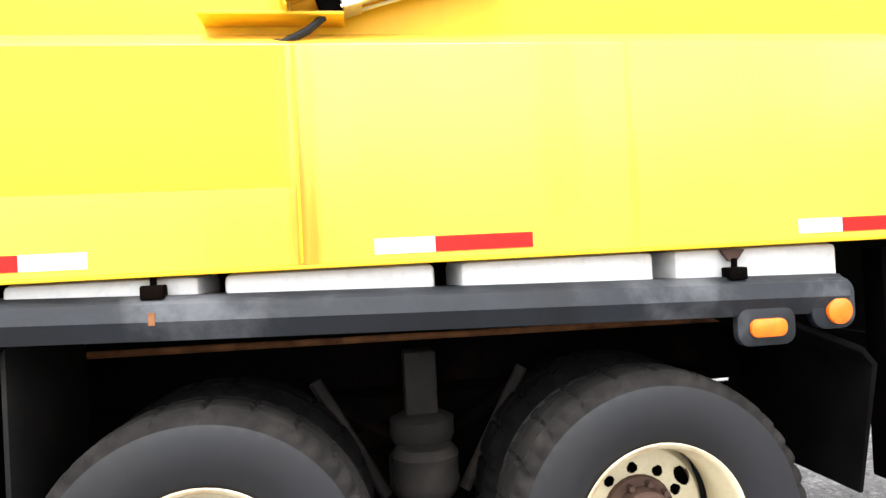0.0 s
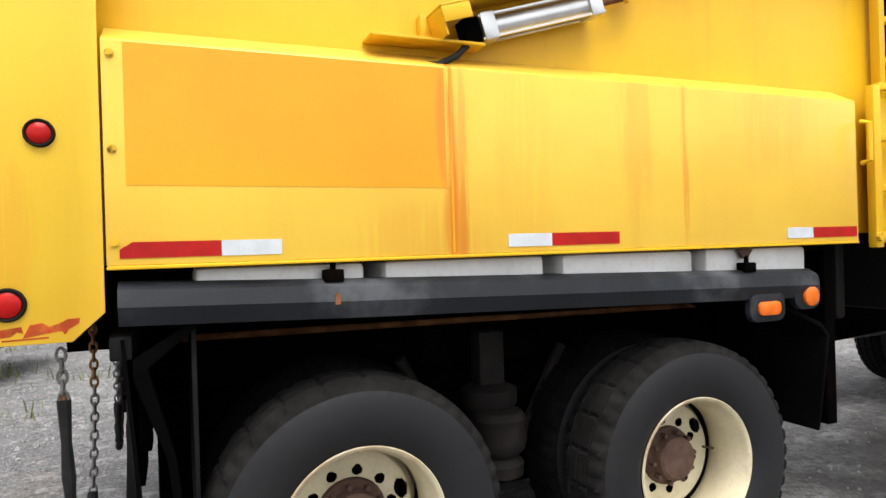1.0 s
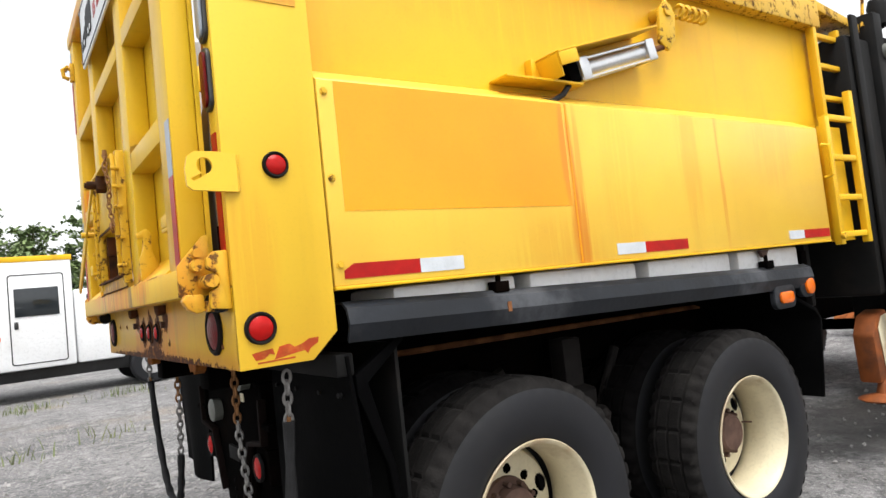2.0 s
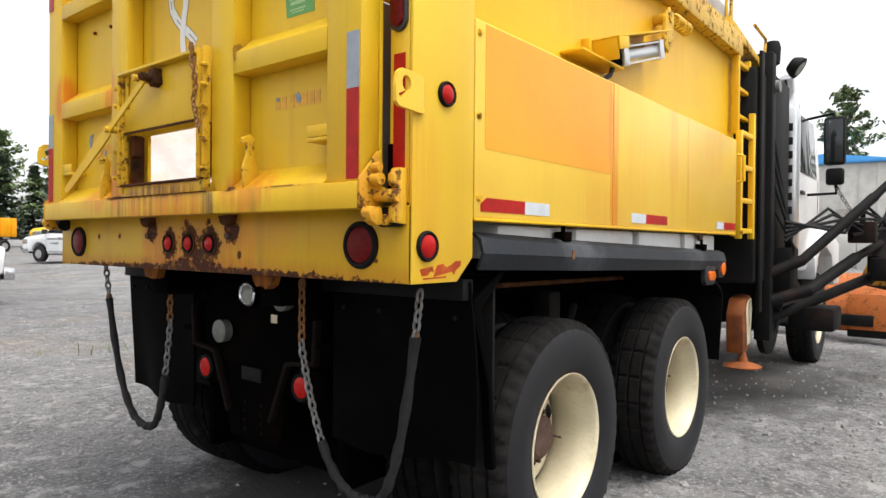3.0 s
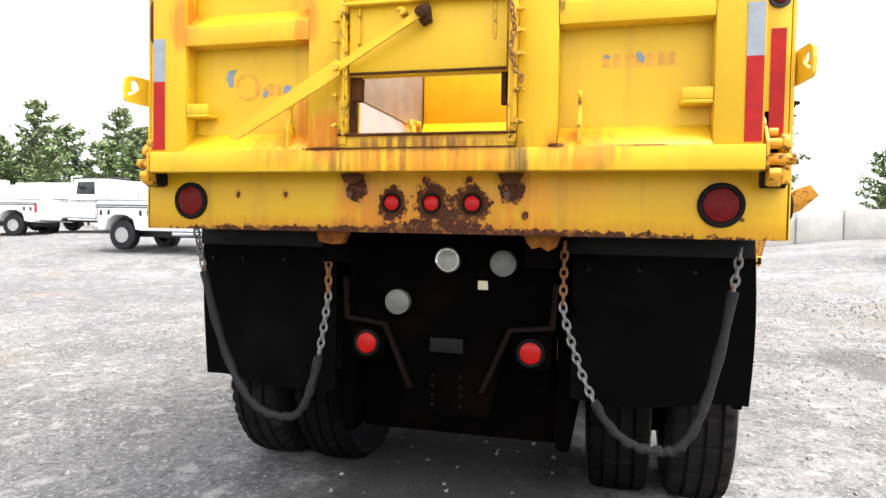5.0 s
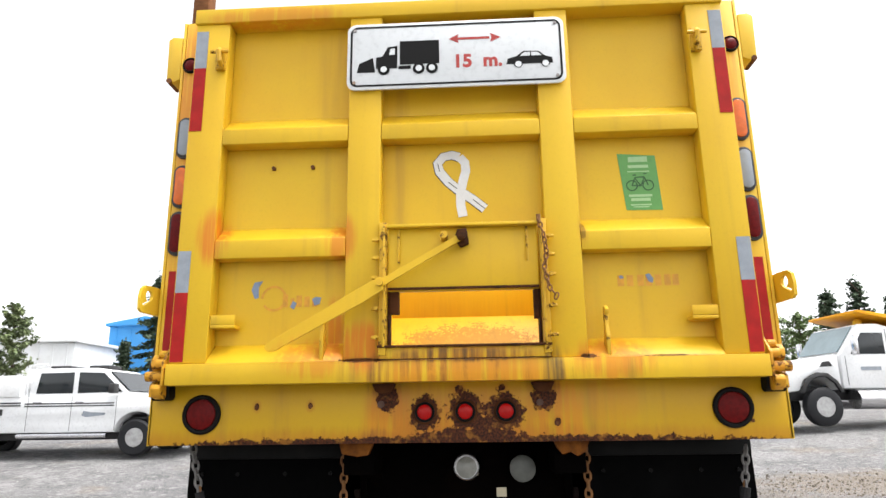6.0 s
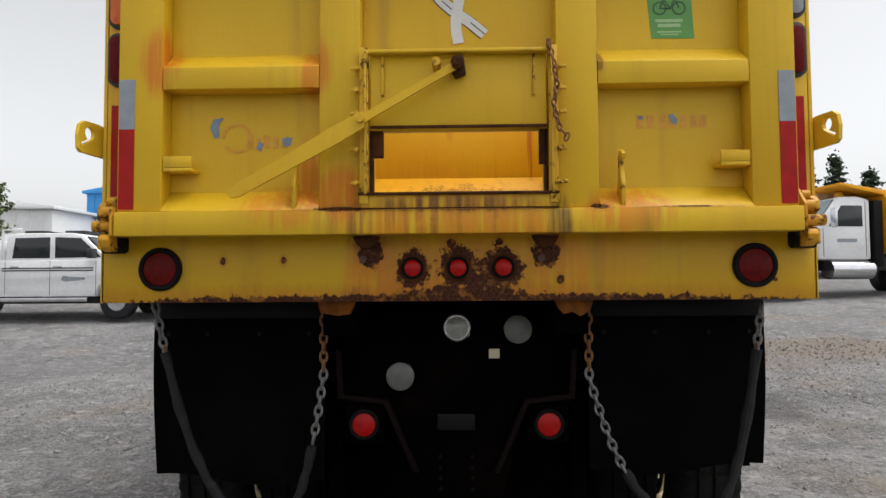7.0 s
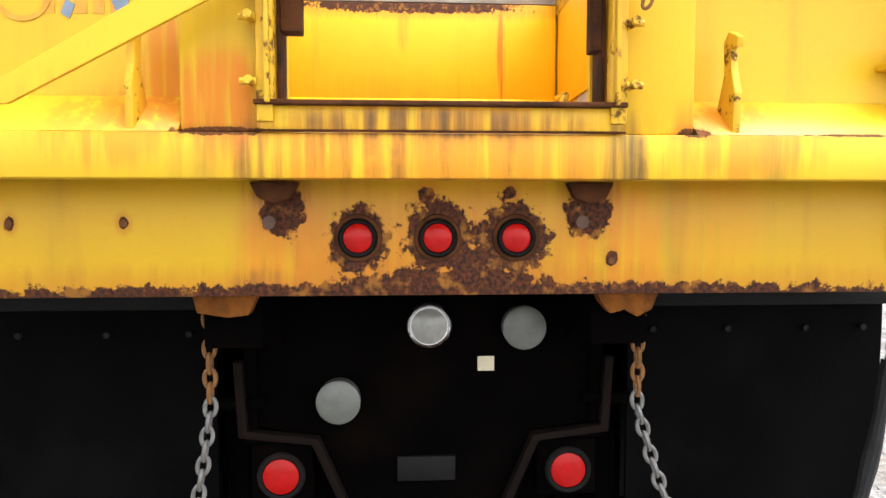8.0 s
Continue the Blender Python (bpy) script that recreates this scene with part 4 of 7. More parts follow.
def words(name, text, size, at, mat, owner, bold=0.0):
    """Lettering that faces -x and reads from +y to -y."""
    cu = bpy.data.curves.new(name, "FONT")
    cu.body, cu.size, cu.extrude, cu.offset = text, size, 0.0008, bold
    tmp = bpy.data.objects.new("tmp", cu)
    scene.collection.objects.link(tmp)
    bpy.context.view_layer.update()
    me = bpy.data.meshes.new_from_object(tmp.evaluated_get(bpy.context.evaluated_depsgraph_get()))
    bpy.data.objects.remove(tmp)
    me.transform(Matrix(((0, 0, -1, 0), (-1, 0, 0, 0), (0, 1, 0, 0), (0, 0, 0, 1))))
    me.materials.clear()
    me.materials.append(mat)
    ob = new(name, me)
    ob.location = at
    ob.parent = owner
    return ob


words("sign_words", "15  m.", 0.078, (-0.1257, sy(0.43), zs + 0.085), SIGN_RED, sign, 0.0028)

# ribbon sticker
X = -0.0305


def band(pts, w, x=X, thick=0.0012):
    """A flat band of width w along a line of (y, z)."""
    bm = bmesh.new()
    left, right = [], []
    for i, (y, z) in enumerate(pts):
        a, b = pts[max(i - 1, 0)], pts[min(i + 1, len(pts) - 1)]
        d = Vector((b[0] - a[0], b[1] - a[1])).normalized()
        nrm = Vector((-d.y, d.x)) * w / 2
        left.append([bm.verts.new((xx, y + nrm.x, z + nrm.y)) for xx in (x, x - thick)])
        right.append([bm.verts.new((xx, y - nrm.x, z - nrm.y)) for xx in (x, x - thick)])
    for i in range(len(pts) - 1):
        bm.faces.new((left[i][1], left[i + 1][1], right[i + 1][1], right[i][1]))
        bm.faces.new((left[i][0], left[i + 1][0], right[i + 1][0], right[i][0]))
        bm.faces.new((left[i][0], left[i + 1][0], left[i + 1][1], left[i][1]))
        bm.faces.new((right[i][0], right[i + 1][0], right[i + 1][1], right[i][1]))
    return bm


loop_a = [(-0.107, 2.075), (-0.06, 2.115), (-0.01, 2.15), (0.035, 2.19), (0.07, 2.235), (0.078, 2.27), (0.055, 2.298), (0.02, 2.305), (-0.01, 2.295)]
loop_b = [(-0.01, 2.295), (-0.032, 2.27), (-0.035, 2.235), (-0.022, 2.19), (-0.012, 2.14), (-0.012, 2.09), (-0.02, 2.045)]
ribbon = part("ribbon_sticker", band(loop_a, 0.036), RIBBON, truck, "white awareness ribbon sticker", smooth=False)
part("ribbon_tail", band(loop_b, 0.036, X - 0.0014), RIBBON, ribbon, smooth=False)
part("ribbon_edge", band([(y + 0.001, z - 0.0005) for y, z in loop_a], 0.041, X - 0.0001, 0.0008), TRIM, ribbon, smooth=False)
part("ribbon_print", join(*[band(loop_a[i:i + 2], 0.004, X - 0.0014, 0.0006) for i in (0, 2, 4)]), LENS_GREY, ribbon, smooth=False)
# green sticker
gs = part("green_sticker", prism([(-0.636, 2.287), (-0.784, 2.275), (-0.797, 2.05), (-0.657, 2.052)], "x", X - 0.0012, X), GREEN, truck, "green vinyl sticker with a bicycle", smooth=False)


def ring(cy, cz, r, t, x0, x1, n=20):
    bm = bmesh.new()
    vs = [[bm.verts.new((x, cy + q * math.cos(2 * math.pi * k / n), cz + q * math.sin(2 * math.pi * k / n))) for k in range(n)] for q in (r, r - t) for x in (x0, x1)]
    for k in range(n):
        j = (k + 1) % n
        bm.faces.new((vs[0][k], vs[0][j], vs[2][j], vs[2][k]))
        bm.faces.new((vs[1][k], vs[1][j], vs[3][j], vs[3][k]))
        bm.faces.new((vs[0][k], vs[0][j], vs[1][j], vs[1][k]))
        bm.faces.new((vs[2][k], vs[2][j], vs[3][j], vs[3][k]))
    return bm


gx = X - 0.0014
bike = join(ring(-0.685, 2.152, 0.023, 0.005, gx, gx - 0.0008), ring(-0.748, 2.152, 0.023, 0.005, gx, gx - 0.0008))
for p, q in (((-0.685, 2.152), (-0.70, 2.185)), ((-0.70, 2.185), (-0.735, 2.187)), ((-0.735, 2.187), (-0.748, 2.152)), ((-0.70, 2.18), (-0.72, 2.15)), ((-0.72, 2.15), (-0.735, 2.185)), ((-0.685, 2.152), (-0.72, 2.15)), ((-0.69, 2.195), (-0.705, 2.195)), ((-0.733, 2.2), (-0.745, 2.2))):
    bike = join(bike, band([p, q], 0.005, gx, 0.0008))
part("bicycle_print", bike, GREEN_DARK, gs, smooth=False)
for i, (w, z, h) in enumerate(((0.075, 2.25, 0.022), (0.08, 2.225, 0.012), (0.085, 2.208, 0.004), (0.09, 2.105, 0.01), (0.075, 2.088, 0.012), (0.08, 2.07, 0.005), (0.06, 2.062, 0.004))):
    part("unreadable_print", box(gx - 0.0008, gx, -0.715 - w / 2, -0.715 + w / 2, z, z + h, 0.0), GREEN_PALE, gs, smooth=False)
# ghost lettering and vinyl scraps left on the lower panels
for y0, w, h in ((0.685, 0.02, 0.05), (0.655, 0.015, 0.035), (0.632, 0.022, 0.045), (0.60, 0.02, 0.04), (0.57, 0.02, 0.035)):
    part("faded_lettering", box(X - 0.0008, X, y0 - w, y0, 1.70, 1.70 + h, 0.0), GHOST, gate, smooth=False)
part("faded_lettering", band([(0.72 + 0.046 * math.cos(k * math.pi / 10), 1.735 + 0.046 * math.sin(k * math.pi / 10)) for k in range(19)], 0.009, X - 0.0012, 0.0008), GHOST, gate, smooth=False)
for pts in ([(0.80, 1.80), (0.81, 1.77), (0.795, 1.735), (0.78, 1.74), (0.782, 1.78), (0.765, 1.805)], [(0.645, 1.725), (0.655, 1.70), (0.64, 1.69), (0.63, 1.715)], [(0.57, 1.73), (0.555, 1.738), (0.535, 1.735), (0.54, 1.71), (0.56, 1.705)], [(-0.706, 1.795), (-0.715, 1.77), (-0.73, 1.762), (-0.735, 1.78), (-0.72, 1.80)], [(-0.605, 1.79), (-0.612, 1.78), (-0.625, 1.785), (-0.615, 1.795)]):
    part("vinyl_scrap", prism(pts, "x", X - 0.0022, X - 0.001), BLUE_CHIP, gate, smooth=False)
for y0 in (-0.60, -0.635, -0.675, -0.705, -0.74, -0.775, -0.805):
    part("faded_lettering", box(X - 0.0008, X, y0 - 0.024, y0, 1.752, 1.795, 0.0), GHOST, gate, smooth=False)
for y0 in (0.745, 0.585):
    part("stud", rod((-0.042, y0, 2.27), (-0.03, y0, 2.27), 0.008, 8), RUSTY, gate)

# load box: floor, walls and sloped plates inside
body = part("dump_body", box(3.36, 3.42, -1.029, 1.029, 1.43, 2.85, 0.003), YEL_WALL, truck, "yellow steel dump body")
part("side_wall", box(0.28, 3.80, -1.06, -1.03, 1.43, 2.70, 0.003), YEL_WALL, body)
part("side_wall", box(0.28, 3.64, 1.03, 1.06, 1.43, 2.70, 0.003), YEL_WALL, body)
part("floor_plate", box(0.0, 3.355, -1.025, 1.025, 1.455, 1.50, 0.0), BARE, body, "worn bare steel floor")
part("front_panel", box(3.30, 3.355, -1.0, 1.0, 2.10, 2.76, 0.002), YEL_INNER, body, "bright yellow inner front wall")
part("hoist_cover", prism([(2.75, 1.505), (3.30, 2.12), (3.355, 2.095), (3.355, 1.505)], "y", -1.0, 1.0, 0.002), YEL_INNER, body)
part("headboard", box(3.31, 3.355, -1.0, 1.0, 2.77, 2.98, 0.002), GREY_BOARD, body)
for s in (-1, 1):
    part("sloped_plate", prism([(s * 1.02, 2.05), (s * 0.62, 1.505), (s * 1.02, 1.505)], "x", 0.02, 2.74, 0.001), BARE, body, "scratched bare steel sloped plate")
    part("inner_wall", box(0.02, 3.29, *sorted((s * 1.021, s * 1.012)), 2.055, 2.70, 0.001), YEL_INNER if s < 0 else BARE, body)
    part("top_rail", box(0.28, 3.75, *sorted((s * 1.005, s * 1.135)), 2.70, 2.86, 0.008), YEL_RUSTY if s < 0 else YEL, body)
    part("side_board", box(0.4, 3.6, *sorted((s * 1.03, s * 1.07)), 2.862, 3.02, 0.004), GREY_BOARD, body)
    part("load_handle", tube([(2.9, s * 0.93, 1.95), (2.85, s * 0.91, 2.05), (2.6, s * 0.9, 2.03), (2.55, s * 0.8, 1.75)], 0.022, 8), YEL_RUSTY, body)
    part("side_channel", box(0.30, 3.42, *sorted((s * 1.062, s * 1.12)), 1.40, 1.44, 0.003), BLACK, body)
part("cab_shield", prism([(3.43, 2.86), (3.43, 2.92), (4.35, 2.80), (4.35, 2.74)], "y", -1.13, -0.9, 0.004), YEL_RUSTY, body, "yellow cab shield bracket")
part("shield_bar", tube([(4.3, -1.15, 2.78), (4.36, -1.15, 2.98), (4.0, -1.15, 3.0)], 0.012, 8), YEL_RUSTY, body)
part("shield_frame", join(tube([(3.5, -1.08, 2.87), (3.5, -1.08, 3.18), (3.62, -1.08, 3.18), (3.62, -1.08, 2.87)], 0.012, 8), box(3.7, 4.1, -0.95, -0.9, 2.88, 3.15, 0.004)), YEL_RUSTY, body)

# side boxes
for s in (-1, 1):
    poly = [(s * 1.19, 1.395), (s * 1.19, 2.034), (s * 1.175, 2.044), (s * 1.062, 2.105), (s * 1.062, 1.395)]
    sb = part("side_box", prism(poly, "x", 0.304, 3.385, 0.003), YEL_SIDE, truck, "flat yellow side box with faded paint")
    if s < 0:
        part("paint_patch", box(0.36, 1.345, -1.1914, -1.1902, 1.623, 2.03, 0.0), YEL_PATCH, sb, "darker repainted rectangle")
        part("panel_seam", box(1.362, 1.37, -1.192, -1.1902, 1.40, 2.03, 0.0), YEL_PATCH, sb)
        for z in (1.995, 1.725, 1.458):
            part("bolt", join(rod((0.326, -1.1995, z), (0.326, -1.1902, z), 0.0085, 6), rod((0.326, -1.193, z), (0.326, -1.1902, z), 0.013, 12)), YEL_RUSTY, sb)
        part("lower_lip", box(0.304, 3.385, -1.1935, -1.10, 1.383, 1.3945, 0.003), YEL_WALL, sb)
        for x0, x1, m in ((0.612, 0.788, TAPE_WHITE), (1.575, 1.7535, TAPE_WHITE), (1.754, 2.052, TAPE_RED), (2.935, 3.0905, TAPE_WHITE), (3.091, 3.372, TAPE_RED)):
            part("reflective_tape", box(x0, x1, -1.1925, -1.1903, 1.415, 1.461, 0.0), m, sb)
        part("reflective_tape", prism([(0.338, 1.415), (0.6115, 1.415), (0.6115, 1.461), (0.372, 1.461), (0.338, 1.44)], "y", -1.1925, -1.1903), TAPE_RED, sb)

# white tanks behind the fender, on the right side and the left
for s in (-1, 1):
    for x0, x1 in ((0.535, 1.066), (1.135, 1.756), (1.835, 2.467), (2.535, 3.118)):
        part("brine_tank", box(x0, x1, *sorted((s * 0.8, s * 1.13)), 1.255, 1.38, 0.02), WHITE_TANK, truck, "white plastic brine tank")
    # long fender strip over the wheels
    bm = bmesh.new()
    prof = [(1.05, 0.0), (1.165, 0.0), (1.20, -0.022), (1.212, -0.07), (1.19, -0.125), (1.18, -0.122), (1.2, -0.07), (1.188, -0.028), (1.16, -0.008), (1.05, -0.008)]
    ends = []
    for x, z in ((0.33, 1.348), (1.0, 1.328), (2.0, 1.303), (3.09, 1.277)):
        ends.append([bm.verts.new((x, s * y, z + dz)) for y, dz in prof])
    for p, q in zip(ends, ends[1:]):
        for i in range(len(prof)):
            j = (i + 1) % len(prof)
            bm.faces.new((p[i], p[j], q[j], q[i]))
    bm.faces.new(ends[0])
    bm.faces.new(ends[-1][::-1])
    fen = part("fender", bm, FENDER, truck, "scuffed black plastic fender strip")
    for x, z in ((0.95, 1.338), (2.72, 1.296)):
        clamp = part("fender_clamp", join(box(x - 0.032, x + 0.032, *sorted((s * 1.14, s * 1.19)), z - 0.018, z + 0.022, 0.005), rod((x, s * 1.165, z + 0.02), (x, s * 1.165, z + 0.05), 0.010, 8)), CHASSIS, fen, "rusty black fender clamp")
        part("clamp_wedge", prism([(x - 0.042, z + 0.078), (x + 0.042, z + 0.078), (x + 0.012, z + 0.04), (x - 0.012, z + 0.04)], "y", *sorted((s * 1.145, s * 1.165)), 0.002), HUB, clamp)
    part("rust_run", box(0.945, 0.962, *sorted((s * 1.2128, s * 1.21)), 1.25, 1.285, 0.0), RUSTY, fen)
    hz = part("lamp_housing", prism(shifted(rounded(0.20, 0.12, 0.04), 2.80, 1.125), "y", *sorted((s * 1.17, s * 1.20)), 0.004), FENDER, fen, "black lamp housing")
    part("amber_lamp", prism(shifted(rounded(0.125, 0.058, 0.024), 2.80, 1.122), "y", *sorted((s * 1.2, s * 1.214)), 0.005), LENS_AMBER, fen, "amber lens")
    part("lamp_housing", prism(shifted(rounded(0.155, 0.165, 0.05), 3.04, 1.185), "y", *sorted((s * 1.165, s * 1.197)), 0.004), FENDER, fen, "black lamp housing")
    part("amber_lamp", lathe([(0.044, s * 1.197), (0.043, s * 1.208), (0.03, s * 1.213), (0.001, s * 1.214)], (3.055, 0, 1.16), "y", 24), LENS_AMBER, fen, "round amber lens")

# air cylinder with its hood, on the body wall
c0, c1 = Vector((1.50, -1.13, 2.19)), Vector((2.02, -1.13, 2.345))
d = (c1 - c0).normalized()
cyl = part("air_cylinder", rod(c0 + d * 0.06, c1 - d * 0.06, 0.038, 20), ALU, truck, "aluminium air cylinder with square end caps")
tilt = Matrix.Rotation(-math.atan2(d.z, d.x), 4, "Y")
for p, w in ((c0 + d * 0.035, 0.03), (c1 - d * 0.035, 0.03)):
    part("end_cap", moved(box(-w, w, -0.05, 0.05, -0.05, 0.05, 0.006), Matrix.Translation(p) @ tilt), ALU, cyl)
for oy in (-0.04, 0.04):
    for oz in (-0.04, 0.04):
        off = Vector((0, oy, 0)) + (tilt @ Vector((0, 0, oz)))
        part("tie_rod", rod(c0 + off, c1 + off, 0.006, 6), ALU, cyl)
part("clevis", rod(c1, c1 + d * 0.14, 0.014, 10), RUSTY, cyl)
part("rear_clevis", moved(box(-0.05, 0.02, -0.035, 0.035, -0.045, 0.045, 0.008), Matrix.Translation(c0 - d * 0.01) @ tilt), CHASSIS, cyl)
part("air_hose", tube([(1.46, -1.14, 2.13), (1.41, -1.15, 2.085), (1.34, -1.15, 2.05), (1.30, -1.12, 2.06)], 0.012, 8), HOSE, cyl)
hood = part("cylinder_hood", moved(join(box(-0.16, 0.52, -0.10, 0.055, 0.074, 0.082, 0.002), box(-0.16, 0.52, 0.0475, 0.055, 0.03, 0.0735, 0.002), box(-0.16, -0.05, -0.10, -0.092, 0.02, 0.0735, 0.002), box(-0.16, -0.152, -0.09, 0.045, -0.02, 0.0735, 0.002)), Matrix.Translation(c0 + Vector((0, 0.0, 0.01))) @ tilt), YEL_WALL, truck, "bent yellow cover plate over the cylinder")
part("mount_shelf", join(box(1.10, 1.52, -1.17, -1.061, 2.128, 2.138, 0.002), box(1.30, 1.36, -1.10, -1.061, 2.139, 2.24, 0.003)), YEL_WALL, hood)
part("pull_arm", prism([(2.1, 2.40), (2.16, 2.36), (2.22, 2.42), (2.24, 2.55), (2.18, 2.62), (2.12, 2.55)], "y", -1.15, -1.13, 0.004), YEL_RUSTY, cyl)
part("pull_shaft", rod((2.18, -1.16, 2.56), (2.18, -1.062, 2.56), 0.03, 12), YEL_RUSTY, cyl)
for i in range(5):
    part("spring_coil", lathe([(0.03, -0.008), (0.04, 0.0), (0.03, 0.008), (0.02, 0.0)], (2.3 + i * 0.05, -1.13, 2.58), "x", 12, closed=True), YEL_RUSTY, cyl)

# ladder at the front of the body
lad = part("ladder", join(box(3.51, 3.56, -1.19, -1.15, 1.36, 2.12, 0.004), box(3.86, 3.91, -1.19, -1.15, 1.36, 2.30, 0.004)), YEL, truck, "yellow steel access ladder")
for z in (1.40, 1.62, 1.86, 2.10):
    part("rung", box(3.56, 3.86, -1.185, -1.155, z, z + 0.035, 0.004), YEL, lad)
part("upper_stile", box(3.655, 3.695, -1.13, -1.08, 2.13, 2.72, 0.004), YEL, lad)
part("upper_stile", box(3.96, 4.0, -1.13, -1.08, 2.13, 2.72, 0.004), YEL, lad)
for z in (2.25, 2.45, 2.64):
    part("rung", box(3.695, 3.96, -1.125, -1.09, z, z + 0.03, 0.004), YEL, lad)
part("ladder_plate", box(3.58, 3.84, -1.12, -1.10, 1.38, 2.08, 0.002), YEL, lad)
part("grab_loop", tube([(3.42, -1.19, 1.75), (3.42, -1.23, 1.76), (3.42, -1.23, 1.93), (3.42, -1.19, 1.94)], 0.012, 8), YEL, lad)
part("ladder_bolt", rod((3.52, -1.21, 1.41), (3.52, -1.19, 1.41), 0.02, 8), YEL_RUSTY, lad)


# ---------------------------------------------------------------- wheels
def tyre_mesh(width, radius, n=230):
    """A truck tyre about the y axis: ribbed tread with shoulder notches, rounded sidewalls."""
    w, R = width / 2, radius
    prof = [(0.286, -w * 0.80), (0.325, -w * 0.97), (0.39, -w * 1.0), (0.445, -w * 0.96), (R - 0.04, -w * 0.9), (R - 0.016, -w * 0.85), (R - 0.004, -w * 0.76)]
    mid = [(R + 0.002, -w * 0.52), (R - 0.012, -w * 0.50), (R - 0.012, -w * 0.42), (R + 0.003, -w * 0.40), (R + 0.004, -w * 0.06), (R - 0.010, -w * 0.04), (R - 0.010, w * 0.04), (R + 0.004, w * 0.06)]
    prof = prof + mid + [(R + 0.003, w * 0.40), (R - 0.012, w * 0.42), (R - 0.012, w * 0.50), (R + 0.002, w * 0.52)] + [(r, -a) for r, a in prof[:7][::-1]]
    bm = bmesh.new()
    rings = []
    for k in range(n):
        t = 2 * math.pi * k / n
        ringv = []
        for i, (r, a) in enumerate(prof):
            if k % 5 < 2 and i in (5, 6, len(prof) - 6, len(prof) - 7):
                r -= 0.014
            elif k % 10 == 4 and i in (7, 10, 11, 14, 15, 18):
                r -= 0.010
            ringv.append(bm.verts.new((r * math.cos(t), a, r * math.sin(t))))
        rings.append(ringv)
    m = len(prof)
    for k in range(n):
        a, b = rings[k], rings[(k + 1) % n]
        for i in range(m - 1):
            f = bm.faces.new((a[i], b[i], b[i + 1], a[i + 1]))
            f.material_index = 1 if 4 <= i < m - 5 else 0
    return bm


def rim_mesh(width, depth, n=60):
    """A steel rim: flange, drop well and a disc set back by depth, with five hand holes."""
    w = width / 2
    prof = [(0.285, -w * 0.74), (0.298, -w * 0.82), (0.301, -w * 0.86), (0.297, -w * 0.89), (0.288, -w * 0.87), (0.280, -w * 0.80), (0.276, -w * 0.62), (0.262, -w * 0.4), (0.258, -w * 0.1), (0.262, w * 0.5), (0.285, w * 0.78)]
    bm = bmesh.new()
    rings = [[bm.verts.new((r * math.cos(2 * math.pi * k / n), a, r * math.sin(2 * math.pi * k / n))) for k in range(n)] for r, a in prof]
    for a, b in zip(rings, rings[1:]):
        for k in range(n):
            bm.faces.new((a[k], a[(k + 1) % n], b[(k + 1) % n], b[k]))
    y = -w * 0.86 + depth
    m = 240
    radii = [0.259 - i * 0.0045 for i in range(38)]
    dish = [y + 0.035 * max(0.0, (r - 0.235) / 0.024) for r in radii]
    rings = [[bm.verts.new((r * math.cos(2 * math.pi * k / m), a, r * math.sin(2 * math.pi * k / m))) for k in range(m)] for r, a in zip(radii, dish)]
    holes = [(0.205, 2 * math.pi * (j + 0.25) / 2, 0.040, 0.026) for j in range(2)] + [(0.158, 2 * math.pi * j / 10, 0.020, 0.020) for j in range(10)]
    for i, (a, b) in enumerate(zip(rings, rings[1:])):
        r = (radii[i] + radii[i + 1]) / 2
        for k in range(m):
            t = 2 * math.pi * (k + 0.5) / m
            px, pz = r * math.cos(t), r * math.sin(t)
            gap = False
            for hr, ht, ha, hb in holes:
                dt = (t - ht + math.pi) % (2 * math.pi) - math.pi
                if (dt * r / ha) ** 2 + ((r - hr) / hb) ** 2 < 1:
                    gap = True
            if not gap:
                bm.faces.new((a[k], a[(k + 1) % m], b[(k + 1) % m], b[k]))
    bm.transform(Matrix.Diagonal((0.965, 1, 0.965, 1)))
    return bm, y


protos = {}


